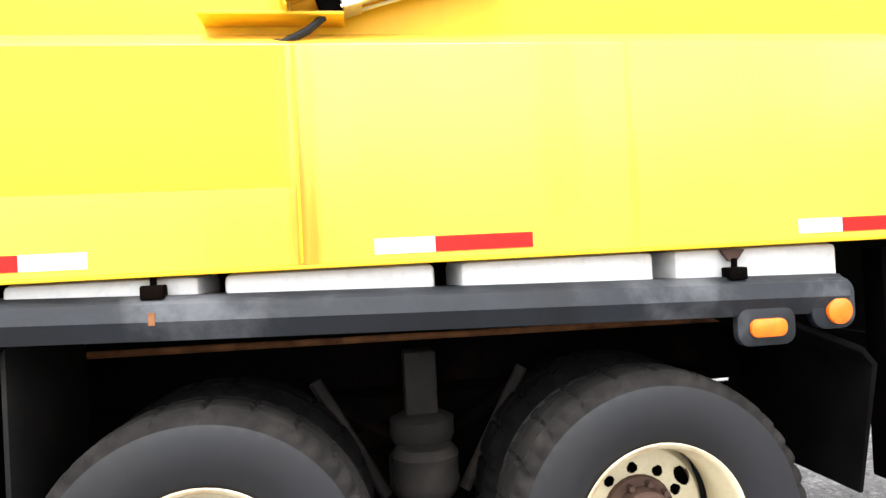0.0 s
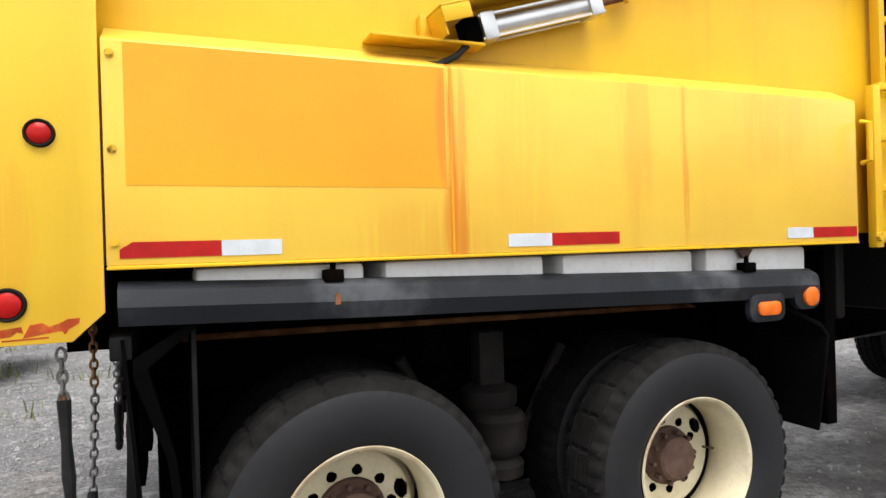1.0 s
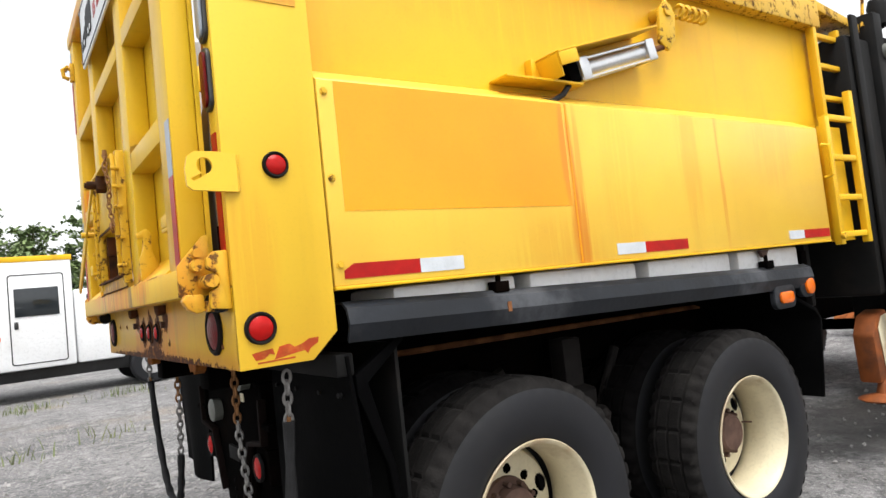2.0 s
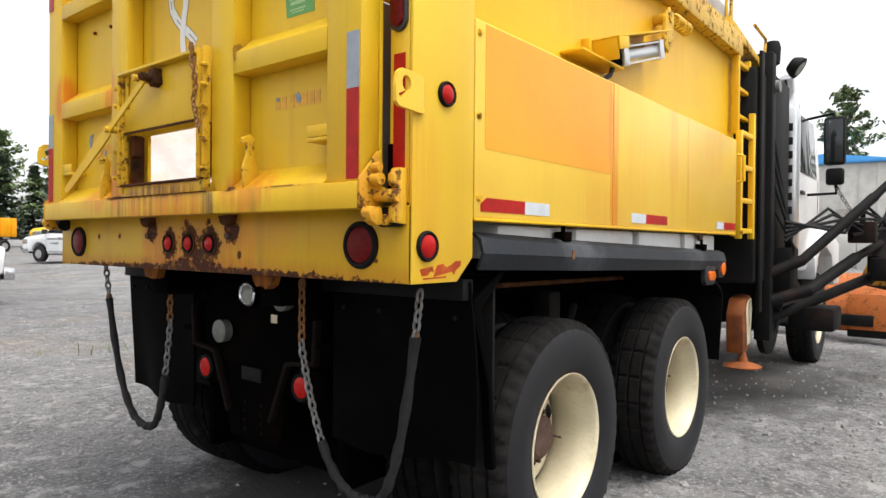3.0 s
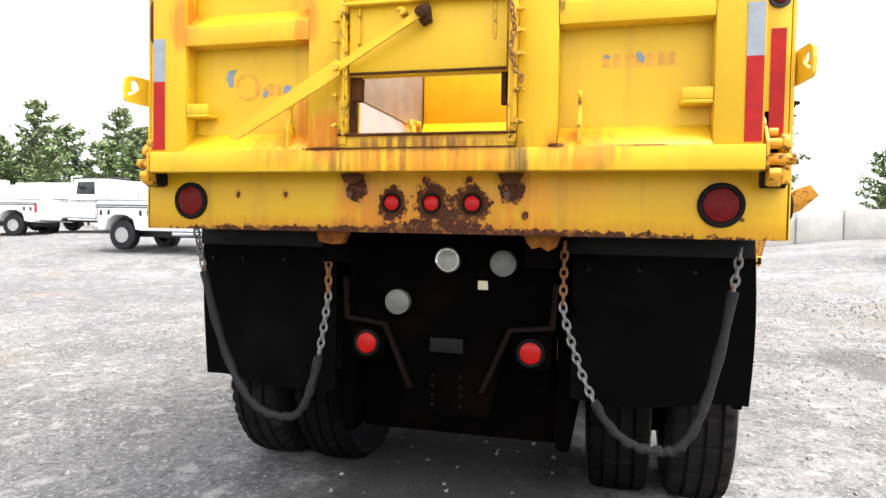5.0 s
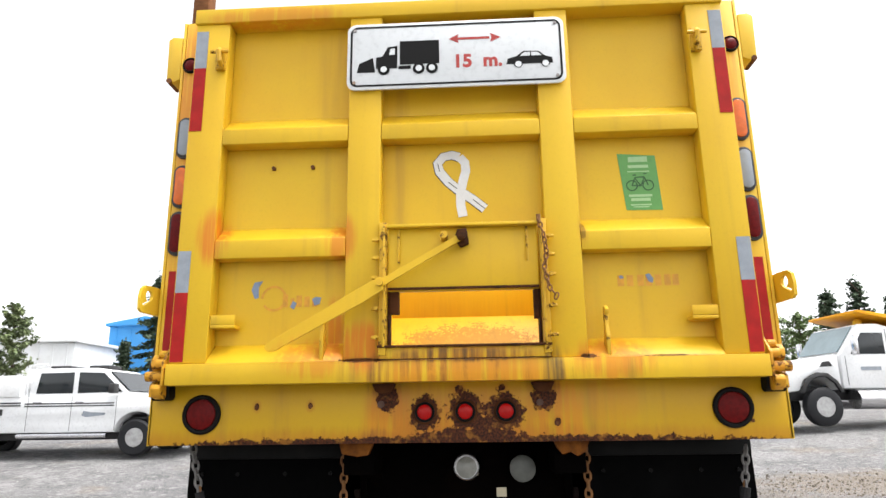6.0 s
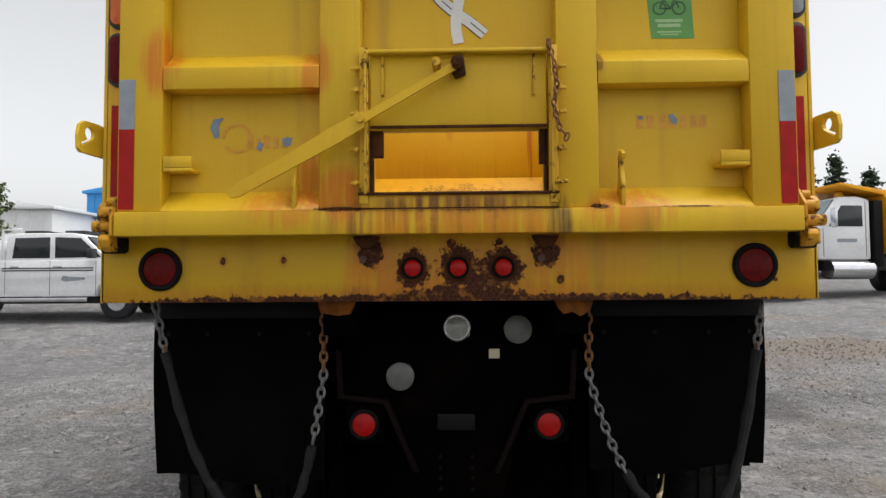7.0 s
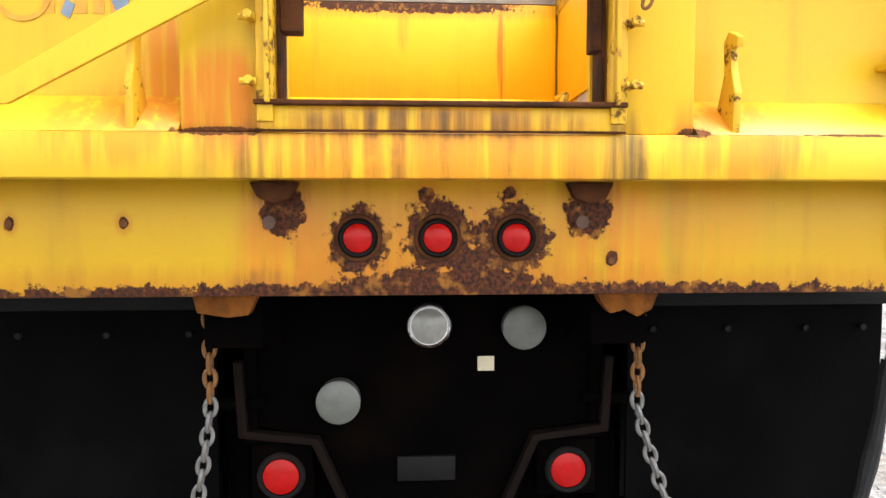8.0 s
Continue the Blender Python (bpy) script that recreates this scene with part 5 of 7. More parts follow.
def wheel(owner, at, side, width=0.28, radius=0.511, depth=0.20, turn=0.0, rim_mat=None, hub=True, label=""):
    """A wheel under its truck; side -1 shows its face to -y, +1 to +y."""
    key = (width, radius, depth, hub, (rim_mat or CREAM).name)
    root = new("wheel")
    root.parent = owner
    if label:
        root["label"] = label
    root.matrix_basis = pose(*at, 0, 0, 0 if side < 0 else 180) @ pose(0, 0, 0, 0, turn, 0)
    if key not in protos:
        t = part("tyre", tyre_mesh(width, radius), RUBBER, root, "black truck tyre with worn tread")
        t.data.materials.append(TREAD if hub else SHADED_INNER_TREAD)
        bm, y = rim_mesh(width, depth)
        r = part("rim", bm, rim_mat or CREAM, root, "cream painted steel rim")
        made = [t, r]
        if hub:
            made.append(part("hub", lathe([(0.128, y - 0.002), (0.124, y - 0.02), (0.10, y - 0.035), (0.092, y - 0.075), (0.08, y - 0.085), (0.03, y - 0.088), (0.001, y - 0.088)], (0, 0, 0), "y", 28), HUB, root, "rusty hub"))
            for k in range(10):
                c, s = math.cos((k + 0.5) * math.pi / 5), math.sin((k + 0.5) * math.pi / 5)
                made.append(part("hub_bolt", rod((0.108 * c, y - 0.03, 0.108 * s), (0.108 * c, y - 0.06, 0.108 * s), 0.011, 6), HUB, root))
            made.append(part("valve_stem", rod((0.19, y - 0.01, 0.05), (0.22, y - 0.05, 0.055), 0.005, 6), HUB, root))
            made.append(part("brake_drum", lathe([(0.23, y + 0.05), (0.235, y + 0.25), (0.1, y + 0.25), (0.1, y + 0.05)], (0, 0, 0), "y", 30), CHASSIS, root))
        protos[key] = made
    else:
        for o in protos[key]:
            again(o, Matrix.Identity(4), root)
    return root


for s in (-1, 1):
    for x, turn in ((1.038, 28.0), (2.448, 12.0)):
        wheel(truck, (x, s * 1.03, 0.484 + ground_z(x, s)), s, turn=turn, label="outer rear wheel")
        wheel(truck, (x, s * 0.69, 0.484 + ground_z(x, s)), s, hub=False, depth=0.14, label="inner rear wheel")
    wheel(truck, (7.05, s * 1.02, 0.50 + ground_z(7.05, s)), s, depth=0.03, turn=9, label="front wheel")

# ---------------------------------------------------------------- chassis below the body
for s in (-1, 1):
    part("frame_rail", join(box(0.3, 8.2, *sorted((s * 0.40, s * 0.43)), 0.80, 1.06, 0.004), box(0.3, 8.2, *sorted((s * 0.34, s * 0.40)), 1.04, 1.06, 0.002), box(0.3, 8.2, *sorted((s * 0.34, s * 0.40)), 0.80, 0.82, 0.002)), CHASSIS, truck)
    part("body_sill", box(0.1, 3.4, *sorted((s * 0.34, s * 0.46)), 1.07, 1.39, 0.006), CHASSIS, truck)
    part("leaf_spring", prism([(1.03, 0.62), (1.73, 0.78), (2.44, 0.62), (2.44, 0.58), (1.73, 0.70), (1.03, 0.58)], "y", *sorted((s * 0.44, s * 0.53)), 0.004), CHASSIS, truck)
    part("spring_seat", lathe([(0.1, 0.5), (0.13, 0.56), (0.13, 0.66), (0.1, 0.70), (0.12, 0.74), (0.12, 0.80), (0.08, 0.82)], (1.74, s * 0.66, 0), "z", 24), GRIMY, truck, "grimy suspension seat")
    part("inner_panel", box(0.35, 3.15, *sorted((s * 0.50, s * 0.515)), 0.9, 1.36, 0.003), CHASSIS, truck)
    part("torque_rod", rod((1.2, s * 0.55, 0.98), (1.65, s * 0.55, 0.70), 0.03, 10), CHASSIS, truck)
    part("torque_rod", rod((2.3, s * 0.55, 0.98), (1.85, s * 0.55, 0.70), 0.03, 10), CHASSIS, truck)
    part("cross_pipe", rod((0.5, s * 0.53, 1.10), (3.1, s * 0.53, 1.075), 0.014, 8), RUSTY, truck, "rusty pipe along the frame")
    # mud flap behind the wheels and the front guard ahead of them
    bm = bmesh.new()
    n, mrows = 14, 10
    grid = []
    for i in range(mrows + 1):
        row = []
        for j in range(n + 1):
            u, v = j / n, i / mrows
            y = s * (0.50 + (0.655 + 0.015 * math.sin(v * 3)) * u)
            z = 1.17 - v * (0.62 if s < 0 else 0.66) - 0.012 * math.sin(u * 5)
            row.append(Vector((0.33 + 0.022 * math.sin(u * 7 + v * 2) * v + 0.05 * v * (u - 0.5), y, z)))
        grid.append(row)
    front = [[bm.verts.new(c) for c in row] for row in grid]
    back = [[bm.verts.new(c + Vector((0.011, 0, 0))) for c in row] for row in grid]
    for a, sheet in enumerate((front, back)):
        for i in range(mrows):
            for j in range(n):
                bm.faces.new((sheet[i][j], sheet[i][j + 1], sheet[i + 1][j + 1], sheet[i + 1][j]))
    rim = [(0, j) for j in range(n)] + [(i, n) for i in range(mrows)] + [(mrows, j) for j in range(n, 0, -1)] + [(i, 0) for i in range(mrows, 0, -1)]
    for p, q in zip(rim, rim[1:] + rim[:1]):
        bm.faces.new((front[p[0]][p[1]], front[q[0]][q[1]], back[q[0]][q[1]], back[p[0]][p[1]]))
    flap = part("mud_flap", bm, FLAP, truck, "large black rubber mud flap, creased")
    part("flap_bar", box(0.30, 0.36, *sorted((s * 0.46, s * 1.15)), 1.12, 1.19, 0.006), BLACK, flap)
    for yb in (0.56, 0.75, 0.95, 1.1):
        part("flap_bolt", rod((0.318, s * yb, 1.06), (0.332, s * yb, 1.06), 0.008, 8), BLACK, flap)
    part("flap_edge", prism([(0.36, 1.12), (0.52, 1.22), (0.545, 1.21), (0.40, 1.09), (0.47, 0.82), (0.50, 0.52), (0.475, 0.52), (0.445, 0.82), (0.36, 1.06)], "y", *sorted((s * 1.155, s * 1.12)), 0.003), FLAP, truck, "bent edge of the wheel guard")
    part("wheel_guard", box(0.52, 0.535, *sorted((s * 0.55, s * 1.12)), 0.55, 1.2, 0.003), BLACK, truck)
    gp = [(2.86, 1.16), (3.17, 1.03), (3.22, 0.97), (3.14, 0.55), (3.125, 0.55), (3.20, 0.965), (3.16, 1.01), (2.86, 1.14)]
    part("front_guard", prism(gp, "y", *sorted((s * 0.36, s * 1.16)), 0.003), FLAP, truck, "bent black guard ahead of the wheels")
    part("axle", rod((1.03, s * 0.01, 0.492), (1.03, s * 1.0, 0.492), 0.07, 14), CHASSIS, truck)
    part("axle", rod((2.44, s * 0.01, 0.492), (2.44, s * 1.0, 0.492), 0.07, 14), CHASSIS, truck)
    # lower stop lamps and air cans
    lamp_round("frame_lamp", (0.30, s * 0.345, 0.722), "x", 0.048, LENS_RED, truck, label="round red lamp on the frame")
    part("lamp_box", box(0.312, 0.38, s * 0.345 - 0.075, s * 0.345 + 0.075, 0.65, 0.795, 0.01), CHASSIS, truck)
    part("brake_chamber", lathe([(0.02, 0.50), (0.07, 0.51), (0.085, 0.56), (0.09, 0.6), (0.085, 0.64), (0.06, 0.72), (0.02, 0.73)], (0, s * 0.40, 0.50), "x", 20), CHASSIS, truck)
    part("hook_arm", tube([(0.30, s * 0.38, 0.90), (0.30, s * 0.52, 0.895)], 0.014, 8), CHASSIS, truck)
    part("frame_edge", prism([(s * 0.43, 1.0), (s * 0.45, 1.0), (s * 0.44, 0.82), (s * 0.27, 0.80), (s * 0.16, 0.55), (s * 0.14, 0.55), (s * 0.255, 0.815), (s * 0.42, 0.835)], "x", 0.28, 0.31, 0.002), FRAME_EDGE, truck, "dark rusted frame flange")
for s in (-1, 1):
    spring = part("air_spring", lathe([(0.03, 0.44), (0.10, 0.45), (0.105, 0.50), (0.08, 0.53), (0.11, 0.56), (0.12, 0.60), (0.11, 0.65), (0.12, 0.69), (0.10, 0.72), (0.02, 0.73)], (1.74, s * 0.74, 0), "z", 24), GRIMY, truck, "black rubber air spring")
    part("spring_post", box(1.68, 1.80, *sorted((s * 0.60, s * 0.70)), 0.735, 1.05, 0.01), GRIMY, spring)
    # Added deep block that keeps bright ground from showing between the wheels.
    part("gap_block_beam", box(0.4, 3.0, *sorted((s * 0.44, s * 0.50)), 0.30, 0.86, 0.02), CHASSIS, truck)
    part("torque_rod", rod((1.35, s * 0.6, 0.95), (1.6, s * 0.6, 0.5), 0.025, 10), GRIMY, truck)
    part("torque_rod", rod((2.15, s * 0.6, 0.95), (1.9, s * 0.6, 0.5), 0.025, 10), GRIMY, truck)
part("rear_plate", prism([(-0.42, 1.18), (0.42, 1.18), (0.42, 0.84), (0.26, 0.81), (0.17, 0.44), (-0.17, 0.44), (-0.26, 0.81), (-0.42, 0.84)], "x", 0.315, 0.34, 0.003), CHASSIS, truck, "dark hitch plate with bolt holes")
part("plate_holder", box(0.30, 0.314, -0.07, 0.07, 0.70, 0.76, 0.003), BLACK, truck)
for y in (-0.06, 0.06):
    for z in (0.48, 0.52, 0.56, 0.60):
        part("hitch_bolt", rod((0.31, y, z), (0.316, y, z), 0.008, 8), VOID, truck)
part("differential", lathe([(0.05, 0.75), (0.18, 0.82), (0.24, 0.95), (0.24, 1.08), (0.18, 1.2), (0.08, 1.35)], (0, 0, 0.49), "x", 24), CHASSIS, truck)
part("differential", lathe([(0.05, 2.15), (0.18, 2.22), (0.24, 2.35), (0.24, 2.48), (0.18, 2.6), (0.08, 2.75)], (0, 0, 0.49), "x", 24), CHASSIS, truck)
# Added dark panel, hides the lit ground seen past the lamp boxes.
part("gap_block_panel", box(0.52, 0.54, -0.43, 0.43, 0.30, 1.05, 0.003), CHASSIS, truck)
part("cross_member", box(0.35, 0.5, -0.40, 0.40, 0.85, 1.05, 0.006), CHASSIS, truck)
part("drive_shaft", rod((2.7, 0, 0.6), (6.0, 0, 0.8), 0.05, 12), CHASSIS, truck)
lw = part("work_lamp", lathe([(0.045, 0.315), (0.048, 0.29), (0.055, 0.275), (0.05, 0.268), (0.045, 0.272)], (0, -0.006, 1.082), "x", 28), CHROME, truck, "round clear reversing lamp with chrome rim")
part("lens", lathe([(0.046, 0.274), (0.03, 0.264), (0.001, 0.260)], (0, -0.006, 1.082), "x", 24), LENS_CLEAR, lw)
for y, z in ((-0.232, 1.075), (0.207, 0.903)):
    part("round_reflector", lathe([(0.05, 0.314), (0.052, 0.275), (0.045, 0.27), (0.001, 0.268)], (0, y, z), "x", 28), LENS_GREY, truck, "round grey reflector")
part("label_plate", box(0.311, 0.3145, -0.165, -0.125, 0.965, 1.0, 0.0), CREAM, truck)

# ---------------------------------------------------------------- cab, mast and plows
part("hydraulic_tank", join(box(3.55, 3.62, -0.95, 0.95, 1.0, 2.6, 0.02), box(3.95, 4.3, -1.18, -0.45, 1.02, 2.68, 0.03)), BLACK, truck, "black hydraulic tank and mast behind the cab")
part("mast_column", join(box(4.30, 4.42, -1.22, -1.10, 0.55, 2.86, 0.01), box(4.0, 4.08, -1.21, -1.185, 0.8, 2.8, 0.006), box(4.5, 4.7, -1.15, -0.75, 0.65, 1.25, 0.02)), BLACK, truck, "black steel mast column")
part("battery_box", join(box(4.43, 5.05, -1.2, -1.02, 1.25, 2.72, 0.02), box(4.45, 5.3, -1.17, -0.95, 0.62, 1.24, 0.03)), BLACK, truck, "black equipment boxes behind the cab")
part("mast_cap", lathe([(0.03, 2.80), (0.06, 2.82), (0.065, 2.95), (0.05, 3.0), (0.02, 3.01)], (4.55, -1.16, 0), "z", 16), BLACK, truck)
wl2 = part("flood_lamp", moved(lathe([(0.02, -0.06), (0.06, -0.05), (0.085, 0.0), (0.09, 0.03), (0.08, 0.035)], (0, 0, 0), "z", 20), Matrix.Translation((4.6, -1.33, 2.78)) @ Matrix.Rotation(radians(125), 4, "X")), BLACK, truck, "black flood lamp")
part("lens", moved(lathe([(0.078, 0.03), (0.04, 0.04), (0.001, 0.042)], (0, 0, 0), "z", 20), Matrix.Translation((4.6, -1.33, 2.78)) @ Matrix.Rotation(radians(125), 4, "X")), LENS_CLEAR, wl2)
part("flood_lamp", lathe([(0.001, -1.255), (0.05, -1.25), (0.058, -1.2), (0.04, -1.17), (0.02, -1.12)], (4.42, 0, 2.60), "y", 20), LENS_GREY, truck, "round grey lamp on the mast")
stack = part("exhaust_shield", box(5.42, 5.60, -1.19, -1.0, 1.22, 2.62, 0.02), ALU, truck, "dented aluminium exhaust shield")
for i in range(9):
    part("shield_slot", box(5.408, 5.4195, -1.16, -1.03, 1.35 + i * 0.13, 1.42 + i * 0.13, 0.003), BLACK, stack)
part("exhaust_pipe", tube([(5.5, -1.1, 2.62), (5.5, -1.1, 2.78), (5.42, -1.1, 2.9)], 0.06, 14), CHROME, truck)
cabp = [(5.72, 1.05), (5.72, 2.72), (5.95, 2.86), (6.75, 2.86), (7.1, 2.1), (7.1, 1.05)]
cab = part("cab", prism(cabp, "y", -1.13, 1.13, 0.05), WHITE_CAR, truck, "white steel cab")
for s in (-1, 1):
    part("side_window", prism([(5.95, 2.05), (5.95, 2.62), (6.62, 2.62), (6.86, 2.05)], "y", *sorted((s * 1.131, s * 1.136)), 0.002), GLASS_DARK, cab)
    for xs, zt in ((5.86, 2.72), (6.95, 2.05)):
        part("door_seam", box(xs, xs + 0.008, *sorted((s * 1.131, s * 1.134)), 1.1, zt, 0.0), TRIM, cab)
    part("door_handle", box(5.95, 6.1, *sorted((s * 1.132, s * 1.155)), 1.83, 1.87, 0.006), TRIM, cab)
    part("fuel_tank", lathe([(0.01, 5.3), (0.27, 5.31), (0.28, 5.35), (0.28, 6.35), (0.27, 6.39), (0.01, 6.4)], (0, s * 0.82, 0.78), "x", 28), ALU if s > 0 else BLACK, truck)
    part("cab_step", box(5.9, 6.4, *sorted((s * 0.95, s * 1.15)), 0.50, 0.54, 0.006), BLACK, truck)
    hd = part("hood_fender", prism([(6.42, 0.95), (6.5, 1.15), (6.75, 1.28), (7.1, 1.3), (7.5, 1.2), (7.65, 0.85), (8.05, 0.85), (8.0, 1.35), (7.4, 1.5), (6.9, 1.5), (6.35, 1.2)], "y", *sorted((s * 0.85, s * 1.21)), 0.02), WHITE_CAR, truck)
    mir = part("side_mirror", box(6.08, 6.16, *sorted((s * 1.31, s * 1.50)), 2.12, 2.60, 0.03), BLACK, truck, "black side mirror head")
    part("mirror_glass", box(6.074, 6.0795, *sorted((s * 1.33, s * 1.48)), 2.15, 2.57, 0.002), GLASS_DARK, mir)
    part("lower_mirror", box(6.08, 6.16, *sorted((s * 1.33, s * 1.49)), 1.92, 2.09, 0.03), BLACK, mir)
    part("mirror_arm", tube([(6.3, s * 1.05, 2.62), (6.14, s * 1.40, 2.64), (6.12, s * 1.40, 2.6)], 0.014, 8), BLACK, mir)
    part("mirror_arm", tube([(6.4, s * 1.05, 1.85), (6.14, s * 1.42, 1.84), (6.12, s * 1.42, 1.92)], 0.014, 8), BLACK, mir)
part("windscreen", prism([(6.80, 2.78), (7.13, 2.12), (7.12, 2.10), (6.79, 2.77)], "y", -0.95, 0.95), GLASS_DARK, cab)
part("hood", prism([(7.11, 1.1), (7.11, 1.95), (7.9, 1.72), (8.15, 1.5), (8.15, 0.9), (7.11, 0.9)], "y", -0.84, 0.84, 0.05), WHITE_CAR, truck, "white engine hood")
part("grille", box(8.155, 8.18, -0.45, 0.45, 0.95, 1.5, 0.01), TRIM, truck)
part("front_axle", rod((7.05, -0.95, 0.5), (7.05, 0.95, 0.5), 0.06, 12), CHASSIS, truck)
part("roof_beacon", lathe([(0.08, 2.88), (0.08, 2.98), (0.05, 3.02), (0.01, 3.03)], (6.3, -0.6, 0), "z", 16), LENS_AMBER, truck)
# salt spinner in front of the rear wheels
sp = part("spreader_chute", prism([(3.90, 0.78), (3.98, 0.90), (4.12, 0.93), (4.15, 0.80), (4.09, 0.50), (3.92, 0.48)], "y", -1.12, -0.99, 0.02), CHUTE, truck, "dull orange salt spreader chute")
part("chute_side", prism([(3.96, 0.82), (4.02, 0.89), (4.10, 0.90), (4.125, 0.8), (4.08, 0.55), (4.0, 0.54)], "y", -1.128, -1.1215, 0.003), CREAM, sp)
part("spinner_disc", lathe([(0.001, 0.37), (0.13, 0.375), (0.14, 0.385), (0.13, 0.395), (0.04, 0.42), (0.02, 0.5)], (3.97, -1.10, 0), "z", 28), CHUTE, truck, "dull orange spinner disc")
part("spinner_hanger", box(3.4, 3.47, -1.0, -0.9, 0.5, 1.35, 0.01), CHASSIS, truck)
part("guard_plate", lathe([(0.30, -1.14), (0.34, -1.13), (0.34, -1.08), (0.30, -1.07)], (4.75, 0, 0.72), "y", 32), BLACK, truck)
for i in range(4):
    part("hydraulic_line", tube([(4.45 + i * 0.03, -1.2, 2.2 - i * 0.2), (4.6, -1.27 - i * 0.02, 1.6 - i * 0.1), (4.75, -1.25, 1.0), (4.6, -1.2, 0.6)], 0.014, 8), HOSE, truck)

# wing plow held out on its arms
wing = part("wing_plow", join(box(4.55, 4.85, -1.32, -1.12, 0.85, 1.3, 0.02)), BLACK, truck, "yellow wing plow raised on black hydraulic arms")


def moldboard(a, b, prof, thick):
    """A curved plow board between two ends; prof is (out, up) seen from its end."""
    a, b = Vector(a), Vector(b)
    run = (b - a).normalized()
    out = Vector((run.y, -run.x, 0)).normalized()
    bm = bmesh.new()
    cols = []
    for i in range(9):
        p = a.lerp(b, i / 8)
        shrink = 1.0 - 0.25 * i / 8
        outer = [bm.verts.new(p + out * u * shrink + Vector((0, 0, v * shrink))) for u, v in prof]
        inner = [bm.verts.new(p + out * (u + thick * 0.8) * shrink + Vector((0, 0, (v - thick) * shrink))) for u, v in prof]
        cols.append(outer + inner[::-1])
    n = len(cols[0])
    for p, q in zip(cols, cols[1:]):
        for j in range(n):
            bm.faces.new((p[j], p[(j + 1) % n], q[(j + 1) % n], q[j]))
    bm.faces.new(cols[0])
    bm.faces.new(cols[-1][::-1])
    return bm


arc = [(0.0, 0.0), (0.02, 0.12), (0.06, 0.28), (0.13, 0.43), (0.23, 0.57), (0.36, 0.69), (0.52, 0.78), (0.66, 0.83)]
part("moldboard", moldboard((5.85, -2.16, 0.94), (7.9, -1.55, 0.86), arc, 0.03), PLOW_YEL, wing, "curved yellow moldboard with scraped paint")
part("end_rib", moldboard((5.82, -2.17, 0.94), (5.86, -2.158, 0.94), arc, 0.12), PLOW_YEL, wing)
part("cutting_edge", prism([(5.75, -2.26), (5.85, -2.10), (7.95, -1.40), (7.9, -1.56)], "z", 0.86, 0.935, 0.006), BLACK, wing, "black steel cutting edge")
part("bumper_block", rod((5.82, -2.27, 0.90), (5.82, -2.19, 0.90), 0.05, 12), YEL_RUSTY, wing)
for i, t in enumerate((0.12, 0.45, 0.8)):
    p = Vector((5.85, -2.10, 0.94)).lerp(Vector((7.9, -1.50, 0.86)), t)
    part("moldboard_rib", prism([(p.y + 0.16, p.z), (p.y, p.z), (p.y - 0.05, p.z + 0.3), (p.y - 0.14, p.z + 0.5), (p.y + 0.02, p.z + 0.34)], "x", p.x - 0.012, p.x + 0.012, 0.003), PLOW_YEL, wing)
part("push_arm", join(rod((4.36, -1.18, 1.08), (4.47, -1.42, 1.20), 0.045, 12), rod((4.45, -1.40, 1.18), (4.95, -1.85, 1.72), 0.04, 14), rod((4.95, -1.85, 1.72), (5.25, -2.12, 2.06), 0.032, 14), rod((5.2, -2.07, 2.0), (5.3, -2.16, 2.11), 0.05, 12)), ARM_STEEL, wing, "black telescoping push arm")
part("lower_arm", join(rod((4.36, -1.18, 0.86), (4.52, -1.46, 0.96), 0.05, 12), rod((4.50, -1.45, 0.95), (5.0, -1.72, 1.22), 0.046, 14), rod((5.0, -1.72, 1.22), (5.6, -2.0, 1.45), 0.035, 14)), ARM_STEEL, wing)
part("lift_mast", join(moved(join(box(-0.085, -0.045, -0.05, 0.05, -0.1, 0.82, 0.006), box(0.045, 0.085, -0.05, 0.05, -0.1, 0.82, 0.006), box(-0.05, 0.05, -0.04, 0.04, -0.1, 0.25, 0.006), box(-0.05, 0.05, -0.03, 0.03, 0.55, 0.62, 0.006)), Matrix.Translation((5.45, -1.93, 1.55)) @ Vector((0.1, -0.27, 0.62)).to_track_quat("Z", "Y").to_matrix().to_4x4()),
                       rod((5.52, -2.12, 2.05), (5.72, -2.46, 2.68), 0.024, 10), rod((5.60, -2.20, 1.98), (5.78, -2.56, 2.66), 0.018, 10), rod((5.71, -2.42, 2.66), (5.78, -2.59, 2.66), 0.026, 10)), ARM_STEEL, wing, "black lift mast with forked top")
part("wing_mount", join(box(5.2, 5.45, -1.98, -1.8, 1.02, 1.22, 0.02), rod((5.3, -1.9, 1.1), (5.75, -2.12, 1.02), 0.04, 10), rod((5.3, -1.8, 1.2), (5.7, -2.05, 1.42), 0.03, 10), rod((5.3, -1.85, 1.2), (5.55, -2.0, 1.75), 0.07, 12), rod((4.6, -1.15, 0.70), (5.4, -1.8, 1.05), 0.045, 12), box(4.8, 5.2, -1.6, -1.25, 0.6, 0.8, 0.03)), ARM_STEEL, wing)
part("wing_frame", join(rod((5.5, -1.95, 1.5), (5.8, -2.1, 1.15), 0.05, 12), rod((5.6, -1.75, 1.0), (5.75, -2.05, 1.3), 0.04, 10), box(5.5, 5.75, -2.1, -1.75, 1.05, 1.3, 0.02)), ARM_STEEL, wing)
